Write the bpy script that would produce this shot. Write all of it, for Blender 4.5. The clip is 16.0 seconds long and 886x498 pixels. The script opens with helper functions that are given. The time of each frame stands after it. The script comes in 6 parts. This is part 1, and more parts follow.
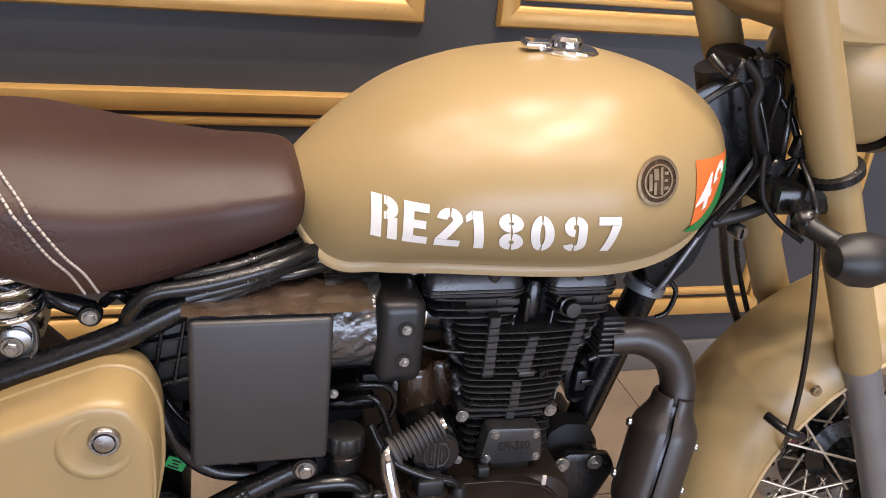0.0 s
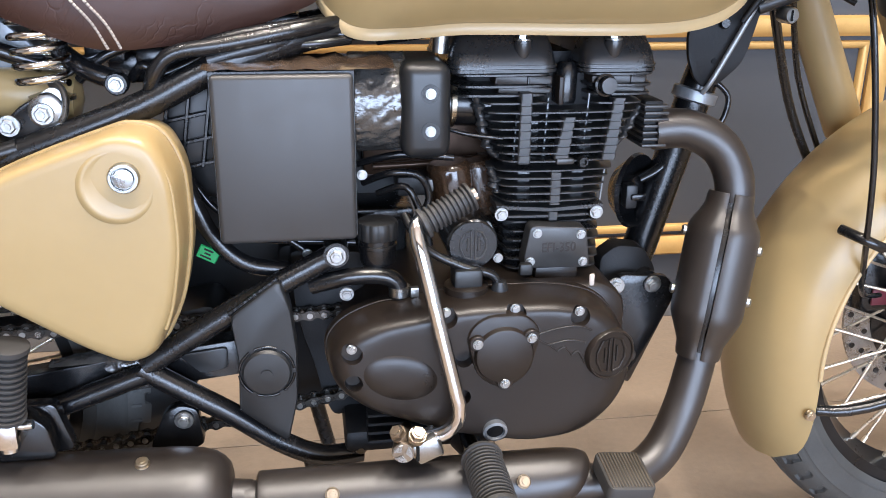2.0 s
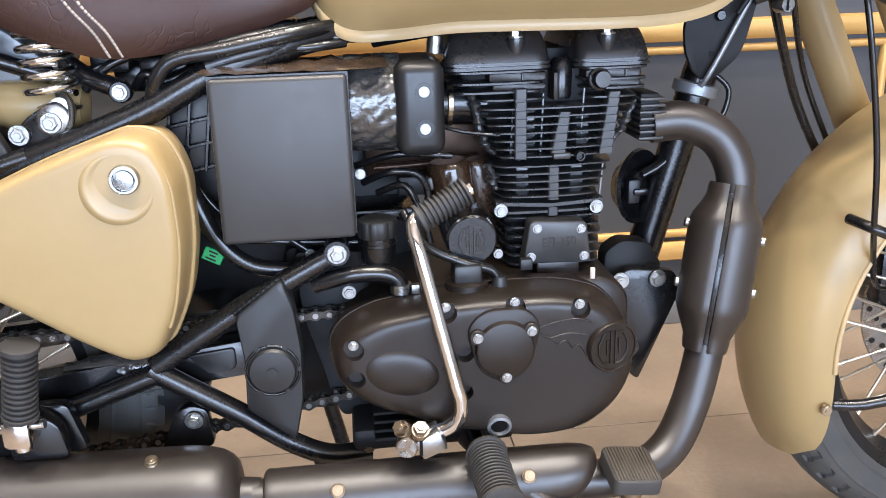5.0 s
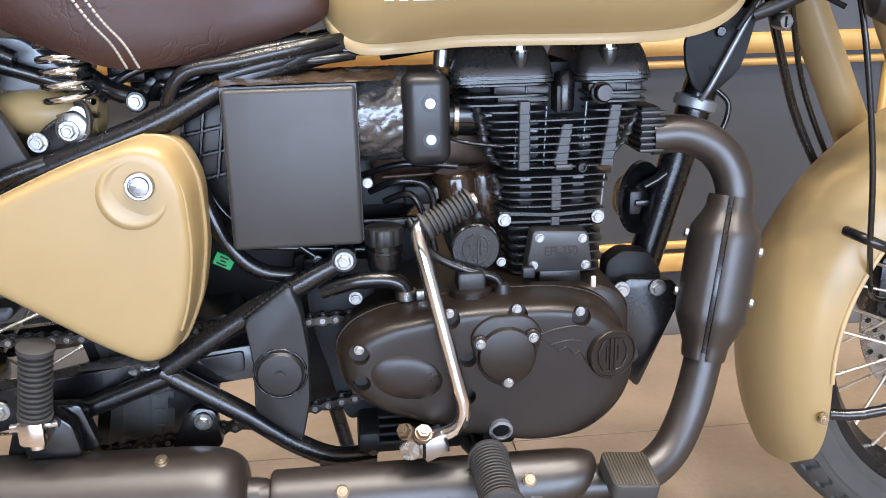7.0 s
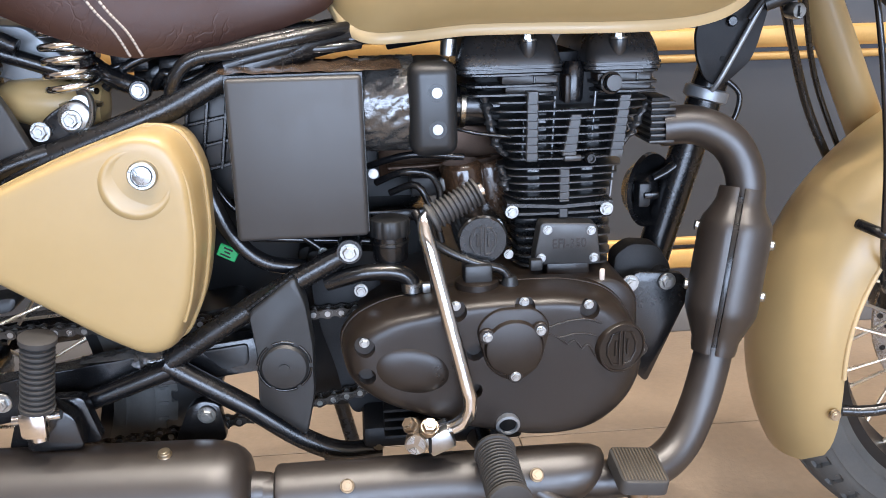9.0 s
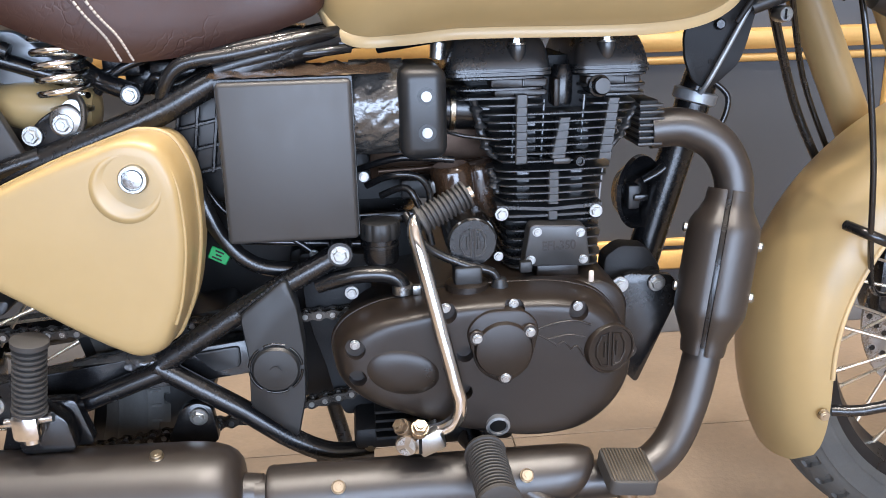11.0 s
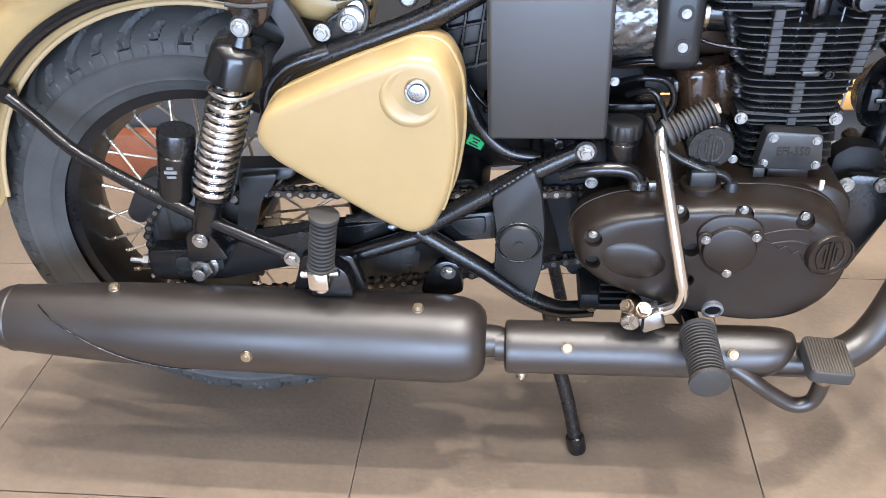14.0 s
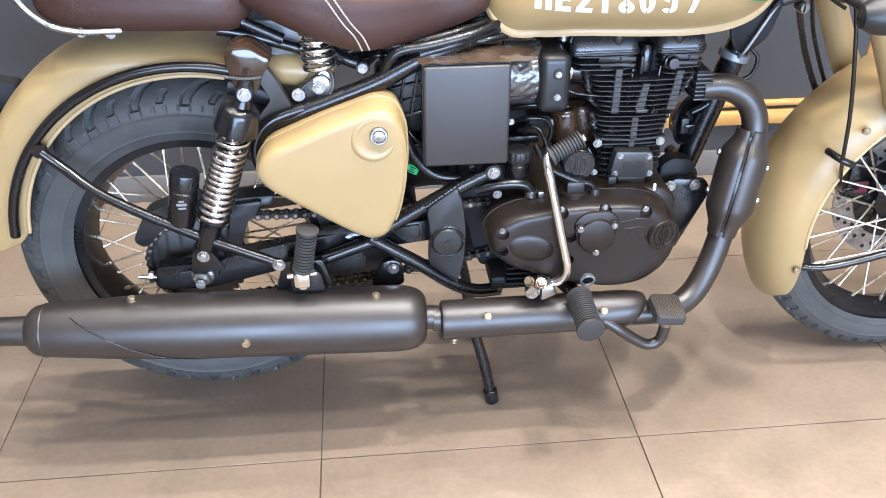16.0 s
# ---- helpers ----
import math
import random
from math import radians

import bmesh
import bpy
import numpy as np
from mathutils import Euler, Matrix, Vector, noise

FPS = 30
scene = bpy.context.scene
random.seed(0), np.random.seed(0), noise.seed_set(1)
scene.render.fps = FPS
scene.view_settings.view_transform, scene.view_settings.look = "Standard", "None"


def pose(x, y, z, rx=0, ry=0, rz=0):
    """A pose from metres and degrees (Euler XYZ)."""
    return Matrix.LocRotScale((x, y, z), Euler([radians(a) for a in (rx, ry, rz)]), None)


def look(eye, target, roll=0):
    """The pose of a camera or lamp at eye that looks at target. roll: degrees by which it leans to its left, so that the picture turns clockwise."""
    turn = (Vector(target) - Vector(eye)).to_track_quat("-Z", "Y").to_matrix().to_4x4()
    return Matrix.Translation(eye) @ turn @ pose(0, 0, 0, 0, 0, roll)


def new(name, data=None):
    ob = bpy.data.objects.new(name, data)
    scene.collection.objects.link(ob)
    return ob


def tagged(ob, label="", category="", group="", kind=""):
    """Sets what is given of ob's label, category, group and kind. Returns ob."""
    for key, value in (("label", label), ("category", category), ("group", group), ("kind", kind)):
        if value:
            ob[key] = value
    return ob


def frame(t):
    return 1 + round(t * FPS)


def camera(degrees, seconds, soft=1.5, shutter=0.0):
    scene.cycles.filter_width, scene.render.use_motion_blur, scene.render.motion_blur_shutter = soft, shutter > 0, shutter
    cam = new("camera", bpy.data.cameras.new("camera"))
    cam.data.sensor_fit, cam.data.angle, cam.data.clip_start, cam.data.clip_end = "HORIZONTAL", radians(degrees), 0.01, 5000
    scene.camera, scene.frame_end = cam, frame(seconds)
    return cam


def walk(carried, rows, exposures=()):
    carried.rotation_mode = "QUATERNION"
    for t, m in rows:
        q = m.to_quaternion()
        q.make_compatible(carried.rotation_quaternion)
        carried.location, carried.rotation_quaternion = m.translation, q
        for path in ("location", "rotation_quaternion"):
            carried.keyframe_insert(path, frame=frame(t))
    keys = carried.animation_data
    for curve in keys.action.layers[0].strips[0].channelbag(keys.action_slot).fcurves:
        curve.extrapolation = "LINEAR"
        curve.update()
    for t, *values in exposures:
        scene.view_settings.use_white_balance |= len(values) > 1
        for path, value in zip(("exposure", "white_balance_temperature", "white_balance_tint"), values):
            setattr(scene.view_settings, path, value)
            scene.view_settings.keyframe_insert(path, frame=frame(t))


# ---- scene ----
cam = camera(54.0, 16.0, soft=0.9)
PATH = [
    (0, (0.432, -0.893, 1.132), (0.952, 0.858, 0.315), 5.9),
    (0.3, (0.456, -0.883, 1.086), (0.912, 0.871, 0.240), 4.8),
    (0.5, (0.472, -0.895, 1.056), (0.884, 0.858, 0.185), 3.9),
    (0.7, (0.485, -0.890, 0.999), (0.873, 0.875, 0.142), 2.4),
    (1, (0.486, -0.92, 0.9), (0.846, 0.911, 0.182), 1.0),
    (1.5, (0.492, -0.972, 0.84), (0.843, 0.895, 0.217), 1.2),
    (2, (0.503, -1.0, 0.833), (0.799, 0.862, 0.167), 0.5),
    (2.5, (0.512, -1.006, 0.831), (0.765, 0.862, 0.162), -0.0),
    (3, (0.516, -1.013, 0.824), (0.73, 0.877, 0.206), -0.5),
    (3.5, (0.53, -1.012, 0.814), (0.746, 0.871, 0.176), -0.8),
    (4, (0.537, -1.014, 0.811), (0.758, 0.866, 0.166), -1.2),
    (4.5, (0.54, -1.018, 0.807), (0.754, 0.868, 0.176), -1.4),
    (5, (0.544, -1.025, 0.809), (0.75, 0.867, 0.194), -1.8),
    (7.5, (0.545, -1.051, 0.813), (0.733, 0.853, 0.234), -1.4),
    (8, (0.549, -1.047, 0.809), (0.735, 0.861, 0.241), -1.8),
    (8.5, (0.544, -1.039, 0.802), (0.719, 0.863, 0.208), -1.4),
    (11, (0.553, -1.046, 0.806), (0.734, 0.856, 0.213), -1.5),
    (11.5, (0.546, -1.016, 0.791), (0.759, 0.879, 0.187), -1.7),
    (12, (0.557, -0.918, 0.803), (0.989, 0.918, 0.138), -2.2),
    (12.2, (0.563, -0.862, 0.836), (1.078, 0.947, 0.156), -2.0),
    (12.5, (0.558, -0.829, 0.895), (1.048, 0.928, 0.075), -2.0),
    (12.7, (0.553, -0.846, 0.909), (0.990, 0.891, 0.019), -2.4),
    (13, (0.54, -0.876, 0.933), (0.884, 0.77, -0.15), -2.1),
    (13.2, (0.539, -0.920, 0.941), (0.811, 0.715, -0.179), -2.5),
    (13.5, (0.505, -0.992, 0.974), (0.619, 0.659, -0.15), -3.5),
    (14, (0.456, -1.079, 1.003), (0.27, 0.581, -0.097), -2.6),
    (14.5, (0.413, -1.122, 1.019), (0.167, 0.537, -0.072), -1.2),
    (15, (0.366, -1.193, 1.049), (0.233, 0.503, -0.002), -0.1),
    (15.5, (0.331, -1.291, 1.118), (0.389, 0.4, 0.051), -1.0),
    (16, (0.322, -1.417, 1.186), (0.481, 0.268, 0.12), -0.2),
]
walk(cam, [(t, look(eye, target, roll)) for t, eye, target, roll in PATH],
     [(0.0, -0.60, 5450, 18), (0.5, -0.44, 5350, 17), (1.0, 0.04, 5100, 13), (3.0, 0.20, 5100, 12), (11.5, 0.19, 5150, 12), (12.5, 0.36, 5080, 12), (13.2, 0.42, 4920, 12), (14.0, 0.48, 4900, 11), (16.0, 0.49, 4820, 11)])

# ---- light ----
world = bpy.data.worlds.new("showroom_sky")
scene.world = world
world.use_nodes = True
world.node_tree.nodes["Background"].inputs[0].default_value = (0.75, 0.85, 1.0, 1)
world.node_tree.nodes["Background"].inputs[1].default_value = 0.08


def lamp(name, kind, m, power, colour, **more):
    data = bpy.data.lights.new(name, kind)
    data.energy, data.color = power, colour
    if kind == "AREA":
        data.shape, data.size, data.size_y = "RECTANGLE", more["size"], more["size_y"]
    if kind == "SPOT":
        data.spot_size, data.spot_blend, data.shadow_soft_size = radians(more["cone"]), 0.6, more["soft"]
    ob = new(name, data)
    ob.matrix_world = m
    return ob


COOL, WARM = (0.93, 0.965, 1.0), (1.0, 0.79, 0.54)
lamp("shop_window_light", "AREA", look((1.2, -5.18, 1.15), (1.2, 0, 1.15)), 340, COOL, size=5.4, size_y=2.0)
for lx, ly, watts, soft in ((-1.30, 0.30, 20, 0.012), (-0.55, 0.30, 48, 0.008), (0.20, 0.30, 66, 0.008), (0.95, 0.30, 95, 0.020), (1.70, 0.30, 80, 0.06), (2.45, 0.30, 45, 0.06), (-0.55, -0.46, 48, 0.012), (0.35, -0.46, 72, 0.012), (1.25, -0.46, 170, 0.05), (-0.10, -1.00, 48, 0.010), (0.80, -1.00, 115, 0.016), (0.95, -1.55, 70, 0.10), (1.70, -1.55, 120, 0.10)):
    lamp("ceiling_spot", "SPOT", look((lx, ly, 2.93), (lx, ly - 0.15, 0)), watts, WARM, cone=95, soft=soft)
# two weak fill lamps added overhead, not known fittings
for lx in (-1.0, 1.8):
    lamp("ceiling_fill_light", "AREA", look((lx, -1.4, 2.9), (lx, -1.4, 0)), 8, (1.0, 0.9, 0.75), size=0.6, size_y=0.6)


# ---- materials ----
def mat(name, colour, rough=0.5, metal=0.0, vary=0.12, scale=9.0, bump=0.0, bump_scale=300.0, coat=0.0, rough_vary=0.1, colour_b=None, per_object=0.0, spec=0.5):
    m = bpy.data.materials.new(name)
    m.use_nodes = True
    nt = m.node_tree
    bsdf = nt.nodes["Principled BSDF"]
    link = nt.links.new
    co = nt.nodes.new("ShaderNodeTexCoord")
    n1 = nt.nodes.new("ShaderNodeTexNoise")
    n1.inputs["Scale"].default_value, n1.inputs["Detail"].default_value = scale, 6
    n2 = nt.nodes.new("ShaderNodeTexNoise")
    n2.inputs["Scale"].default_value, n2.inputs["Detail"].default_value = scale * 14, 3
    link(co.outputs["Object"], n1.inputs["Vector"])
    link(co.outputs["Object"], n2.inputs["Vector"])
    mix = nt.nodes.new("ShaderNodeMath")
    mix.operation = "MULTIPLY_ADD"
    link(n2.outputs["Fac"], mix.inputs[0])
    mix.inputs[1].default_value = 0.45
    link(n1.outputs["Fac"], mix.inputs[2])
    ramp = nt.nodes.new("ShaderNodeMapRange")
    ramp.inputs["From Min"].default_value, ramp.inputs["From Max"].default_value = 0.42, 1.03
    link(mix.outputs[0], ramp.inputs["Value"])
    cm = nt.nodes.new("ShaderNodeMix")
    cm.data_type = "RGBA"
    a = tuple(c * (1 - vary) for c in colour)
    b = colour_b or tuple(min(1, c * (1 + vary)) for c in colour)
    cm.inputs["A"].default_value, cm.inputs["B"].default_value = (*a, 1), (*b, 1)
    link(ramp.outputs[0], cm.inputs["Factor"])
    out = cm.outputs["Result"]
    if per_object:
        info = nt.nodes.new("ShaderNodeObjectInfo")
        r2 = nt.nodes.new("ShaderNodeMapRange")
        r2.inputs["To Min"].default_value, r2.inputs["To Max"].default_value = 1 - per_object, 1 + per_object
        link(info.outputs["Random"], r2.inputs["Value"])
        hsv = nt.nodes.new("ShaderNodeHueSaturation")
        link(r2.outputs[0], hsv.inputs["Value"])
        link(out, hsv.inputs["Color"])
        out = hsv.outputs["Color"]
    link(out, bsdf.inputs["Base Color"])
    rr = nt.nodes.new("ShaderNodeMapRange")
    rr.inputs["To Min"].default_value, rr.inputs["To Max"].default_value = max(0.02, rough - rough_vary), min(1, rough + rough_vary)
    link(ramp.outputs[0], rr.inputs["Value"])
    link(rr.outputs[0], bsdf.inputs["Roughness"])
    bsdf.inputs["Metallic"].default_value = metal
    bsdf.inputs["Specular IOR Level"].default_value = spec
    bsdf.inputs["Coat Weight"].default_value = coat
    if bump:
        n3 = nt.nodes.new("ShaderNodeTexNoise")
        n3.inputs["Scale"].default_value, n3.inputs["Detail"].default_value = bump_scale, 4
        link(co.outputs["Object"], n3.inputs["Vector"])
        bp = nt.nodes.new("ShaderNodeBump")
        bp.inputs["Strength"].default_value, bp.inputs["Distance"].default_value = bump, 0.25 / bump_scale
        link(n3.outputs["Fac"], bp.inputs["Height"])
        link(bp.outputs["Normal"], bsdf.inputs["Normal"])
    return m


SAND = mat("sand_paint", (0.330, 0.240, 0.105), 0.33, 0.0, 0.05, 4, 0.03, 900, rough_vary=0.04, spec=0.5)
# lit copy of the sand paint, paler for lips that catch light
SAND_LIT = mat("sand_paint_lit_lip", (0.44, 0.33, 0.17), 0.4, 0.0, 0.05, 6)
BLACK = mat("satin_black_paint", (0.006, 0.006, 0.0065), 0.24, 0.0, 0.25, 12, 0.04, 700, spec=0.6)
MATT = mat("matt_black_plastic", (0.013, 0.0133, 0.0137), 0.42, 0.0, 0.15, 10, 0.05, 1500)
BOXMAT = mat("textured_black_box", (0.036, 0.0345, 0.0335), 0.42, 0.0, 0.08, 8, 0.03, 1800)
ENGINE = mat("black_engine_casting", (0.0140, 0.0102, 0.0076), 0.36, 0.0, 0.2, 14, 0.02, 1600, spec=0.42)
# wiring tape and dull parts; also painted shade in the engine's gaps
TAPE_SHADE = mat("dull_tape_and_gap_shade", (0.006, 0.006, 0.0065), 0.55, 0.0, 0.3, 30, 0.3, 300, spec=0.3)
VOID = mat("unlit_hole_black", (0.002, 0.002, 0.002), 0.6, spec=0.2)
FINMAT = mat("black_fin_casting", (0.016, 0.016, 0.0163), 0.30, 0.0, 0.25, 20, 0.10, 500, spec=0.7)
FINEDGE = mat("grey_fin_rubber", (0.030, 0.0295, 0.029), 0.36, 0.0, 0.3, 60, spec=0.6)
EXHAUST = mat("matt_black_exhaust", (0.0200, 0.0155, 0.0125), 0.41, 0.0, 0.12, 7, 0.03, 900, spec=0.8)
GLOSSHOSE = mat("gloss_black_hose", (0.006, 0.006, 0.0065), 0.18, 0.0, 0.2, 30, spec=0.7)
RUBBER = mat("tyre_rubber", (0.054, 0.054, 0.051), 0.58, 0.0, 0.3, 18, 0.4, 420)
GRIP = mat("grip_rubber", (0.035, 0.033, 0.031), 0.6, 0.0, 0.2, 25)
PADRUB = mat("brown_pedal_rubber", (0.075, 0.060, 0.042), 0.6, 0.0, 0.3, 60)
CHROME = mat("chrome", (0.75, 0.75, 0.75), 0.12, 1.0, 0.06, 20, rough_vary=0.05)
KNUCKLE = mat("warm_polished_steel", (0.30, 0.25, 0.19), 0.34, 1.0, 0.15, 40)
STEEL = mat("zinc_steel", (0.38, 0.38, 0.37), 0.30, 1.0, 0.15, 40, 0.25, 260, rough_vary=0.08)
BRASSY = mat("passivated_zinc", (0.46, 0.40, 0.30), 0.3, 1.0, 0.15, 60)
GREY = mat("grey_metal", (0.25, 0.26, 0.27), 0.42, 0.6, 0.15, 15)
LEATHER = mat("brown_leatherette", (0.041, 0.0185, 0.0125), 0.47, 0.0, 0.15, 10, 0.15, 700, spec=0.4)
wr = LEATHER.node_tree
wobble = wr.nodes.new("ShaderNodeTexNoise")
wobble.inputs["Scale"].default_value, wobble.inputs["Detail"].default_value = 30, 3
stretch = wr.nodes.new("ShaderNodeMapping")
stretch.vector_type = "TEXTURE"
stretch.inputs["Scale"].default_value, stretch.inputs["Rotation"].default_value = (1.0, 1.2, 3.0), (0, 0.61, 0)
shift = wr.nodes.new("ShaderNodeMix")
shift.data_type, shift.blend_type = "RGBA", "ADD"
shift.inputs["Factor"].default_value = 0.035
crack = wr.nodes.new("ShaderNodeTexVoronoi")
crack.feature = "DISTANCE_TO_EDGE"
crack.inputs["Scale"].default_value = 80
line = wr.nodes.new("ShaderNodeMapRange")
line.inputs["From Max"].default_value, line.inputs["To Min"].default_value, line.inputs["To Max"].default_value = 0.10, 1.0, 0.0
patch = wr.nodes.new("ShaderNodeTexNoise")
patch.inputs["Scale"].default_value, patch.inputs["Detail"].default_value = 13, 2
mask = wr.nodes.new("ShaderNodeMapRange")
mask.inputs["From Min"].default_value, mask.inputs["From Max"].default_value = 0.51, 0.63
both = wr.nodes.new("ShaderNodeMath")
both.operation = "MULTIPLY"
fold = wr.nodes.new("ShaderNodeBump")
fold.inputs["Strength"].default_value, fold.inputs["Distance"].default_value = 0.32, 0.0010
fold.invert = True
spot = wr.nodes["Texture Coordinate"].outputs["Object"]
wr.links.new(spot, wobble.inputs["Vector"])
wr.links.new(spot, patch.inputs["Vector"])
wr.links.new(spot, stretch.inputs["Vector"])
wr.links.new(stretch.outputs["Vector"], shift.inputs["A"])
wr.links.new(wobble.outputs["Color"], shift.inputs["B"])
wr.links.new(shift.outputs["Result"], crack.inputs["Vector"])
wr.links.new(crack.outputs["Distance"], line.inputs["Value"])
wr.links.new(patch.outputs["Fac"], mask.inputs["Value"])
wr.links.new(line.outputs["Result"], both.inputs[0])
wr.links.new(mask.outputs["Result"], both.inputs[1])
wr.links.new(both.outputs["Value"], fold.inputs["Height"])
wr.links.new(wr.nodes["Bump"].outputs["Normal"], fold.inputs["Normal"])
wr.links.new(fold.outputs["Normal"], wr.nodes["Principled BSDF"].inputs["Normal"])
SILVER = mat("aged_badge_silver", (0.80, 0.66, 0.46), 0.20, 0.95, 0.25, 90)
SPOKE = mat("warm_spoke_steel", (0.78, 0.70, 0.56), 0.30, 0.85, 0.1, 40)
THREAD = mat("white_thread", (0.48, 0.42, 0.36), 0.8)
WHITE = mat("white_stencil_paint", (0.8, 0.78, 0.72), 0.5, 0, 0.06, 40)
ORANGE = mat("orange_decal", (0.75, 0.17, 0.03), 0.45)
GREEN = mat("green_decal", (0.02, 0.24, 0.06), 0.45)
GOLD = mat("gold_moulding_paint", (0.60, 0.37, 0.11), 0.36, 0.25, 0.1, 14, 0.05, 300)
WALLMAT = mat("charcoal_wall_paint", (0.060, 0.063, 0.070), 0.55, 0.0, 0.08, 3, 0.1, 250)
PLINTH = mat("grey_skirting", (0.16, 0.155, 0.15), 0.45, 0, 0.1, 8)
TILE = mat("brown_stone_tile", (0.230, 0.180, 0.130), 0.38, 0.0, 0.22, 5.0, 0.3, 120, rough_vary=0.1, per_object=0.05)
tn = TILE.node_tree
where = tn.nodes.new("ShaderNodeNewGeometry")
for n in tn.nodes:
    if n.type == "TEX_NOISE":
        tn.links.new(where.outputs["Position"], n.inputs["Vector"])
GROUT = mat("dark_grout", (0.105, 0.083, 0.065), 0.8)
CEIL = mat("ceiling_reflection_tint", (0.74, 0.55, 0.37), 0.8)
PLAIN = mat("beige_room_wall", (0.5, 0.45, 0.38), 0.7)
DISC = mat("drilled_disc_steel", (0.4, 0.4, 0.4), 0.3, 1.0, 0.2, 30)
RED = mat("red_caliper_mark", (0.12, 0.02, 0.03), 0.5)
FILM = mat("crumpled_clear_film", (0.045, 0.043, 0.04), 0.19, 0.0, 0.6, 40, 0.8, 42, coat=0.6, spec=0.8)
# clear film too; brown base stands for what the flap reflects
FILM_TOP = mat("clear_film_brown_reflection", (0.060, 0.041, 0.027), 0.10, 0.0, 0.6, 40, 0.35, 30, coat=1.0, spec=1.0)
FILM_TOP.node_tree.nodes["Bump"].inputs["Distance"].default_value = 0.006
# black lacquer; the brown in its base is a painted warm reflection
SHOCKCAP = mat("black_lacquer_warm_reflection", (0.035, 0.020, 0.011), 0.18, 0.0, 0.2, 20, spec=0.8)
RIM = mat("gloss_black_rim", (0.006, 0.006, 0.0065), 0.34, 0.0, 0.2, 14, spec=0.4)
FILM.node_tree.nodes["Bump"].inputs["Distance"].default_value = 0.007
DARKWOOD = mat("red_brown_wood", (0.22, 0.075, 0.03), 0.5, 0, 0.3, 12)


# ---- mesh helpers ----
def V(*a):
    return Vector(a)


def finish(name, bm, material, angle=38):
    bmesh.ops.recalc_face_normals(bm, faces=bm.faces)
    me = bpy.data.meshes.new(name)
    bm.to_mesh(me)
    bm.free()
    me.materials.append(material)
    for p in me.polygons:
        p.use_smooth = True
    me.set_sharp_from_angle(angle=radians(angle))
    return me


BASE = {}


def part(name, bm, material, parent=None, label="", angle=38, at=None):
    """Link a bmesh (or a ready mesh) as one object, under a thing or a part."""
    me = bm if isinstance(bm, bpy.types.Mesh) else finish(name, bm, material, angle)
    ob = new(name, me)
    if at is not None:
        ob.matrix_basis = at if isinstance(at, Matrix) else Matrix.Translation(at)
    if parent is not None:
        ob.parent = parent
        ob.matrix_parent_inverse = BASE.get(parent.name, Matrix()).inverted()
    if label:
        ob["label"] = label
    return ob


def box(lo, hi, bevel=0.0, seg=2, bm=None):
    bm = bm or bmesh.new()
    r = bmesh.ops.create_cube(bm, size=1)["verts"]
    lo, hi = Vector(lo), Vector(hi)
    for v in r:
        v.co = Vector([(lo[i] + hi[i]) / 2 + v.co[i] * (hi[i] - lo[i]) for i in range(3)])
    if bevel:
        es = list({e for v in r for e in v.link_edges})
        bmesh.ops.bevel(bm, geom=es, offset=bevel, segments=seg, affect="EDGES", profile=0.5)
    return bm


def ring_skin(bm, rings, close=True, caps=True):
    vs = [[bm.verts.new(p) for p in ring] for ring in rings]
    n = len(vs[0])
    for a, b in zip(vs, vs[1:]):
        for i in range(n if close else n - 1):
            bm.faces.new((a[i], a[(i + 1) % n], b[(i + 1) % n], b[i]))
    if caps:
        bm.faces.new(vs[0])
        bm.faces.new(vs[-1])
    return bm


def spline(pts, k=6):
    pts = [Vector(p) for p in pts]
    if len(pts) < 3 or k < 2:
        return pts
    out = []
    for i in range(len(pts) - 1):
        p0, p1, p2, p3 = pts[max(i - 1, 0)], pts[i], pts[i + 1], pts[min(i + 2, len(pts) - 1)]
        for j in range(k):
            t = j / k
            out.append(0.5 * (2 * p1 + (p2 - p0) * t + (2 * p0 - 5 * p1 + 4 * p2 - p3) * t * t + (3 * p1 - p0 - 3 * p2 + p3) * t ** 3))
    return out + [pts[-1]]


def tube(pts, r, n=14, k=6, bm=None, flat=1.0):
    """A pipe along a smooth line; r is one radius, or a function of the share of the way."""
    bm = bm or bmesh.new()
    n = max(n, 12)
    path = spline(pts, k)
    d0 = (path[1] - path[0]).normalized()
    up = d0.orthogonal().normalized()
    rings = []
    for i, p in enumerate(path):
        d = (path[min(i + 1, len(path) - 1)] - path[max(i - 1, 0)]).normalized()
        up = (up - d * up.dot(d)).normalized()
        side = d.cross(up)
        rad = r(i / (len(path) - 1)) if callable(r) else r
        rings.append([p + rad * (math.cos(a) * up + flat * math.sin(a) * side) for a in (2 * math.pi * j / n for j in range(n))])
    return ring_skin(bm, rings)


def lathe(profile, base, axis, n=32, bm=None, caps=True):
    """Turn rows of (radius, height along the axis) round an axis."""
    bm = bm or bmesh.new()
    axis = Vector(axis).normalized()
    u = axis.orthogonal().normalized()
    w = axis.cross(u)
    base = Vector(base)
    rings = [[base + axis * h + max(r, 1e-4) * (math.cos(a) * u + math.sin(a) * w) for a in (2 * math.pi * j / n for j in range(n))] for r, h in profile]
    return ring_skin(bm, rings, caps=caps)


def rounded(pts, r, k=5):
    """A flat outline with its corners rounded."""
    out, n = [], len(pts)
    for i in range(n):
        a, b, c = Vector(pts[i - 1]), Vector(pts[i]), Vector(pts[(i + 1) % n])
        d1, d2 = (a - b), (c - b)
        rr = min(r, d1.length * 0.48, d2.length * 0.48)
        p, q = b + d1.normalized() * rr, b + d2.normalized() * rr
        for j in range(k + 1):
            t = j / k
            out.append((1 - t) ** 2 * p + 2 * t * (1 - t) * b + t * t * q)
    return out


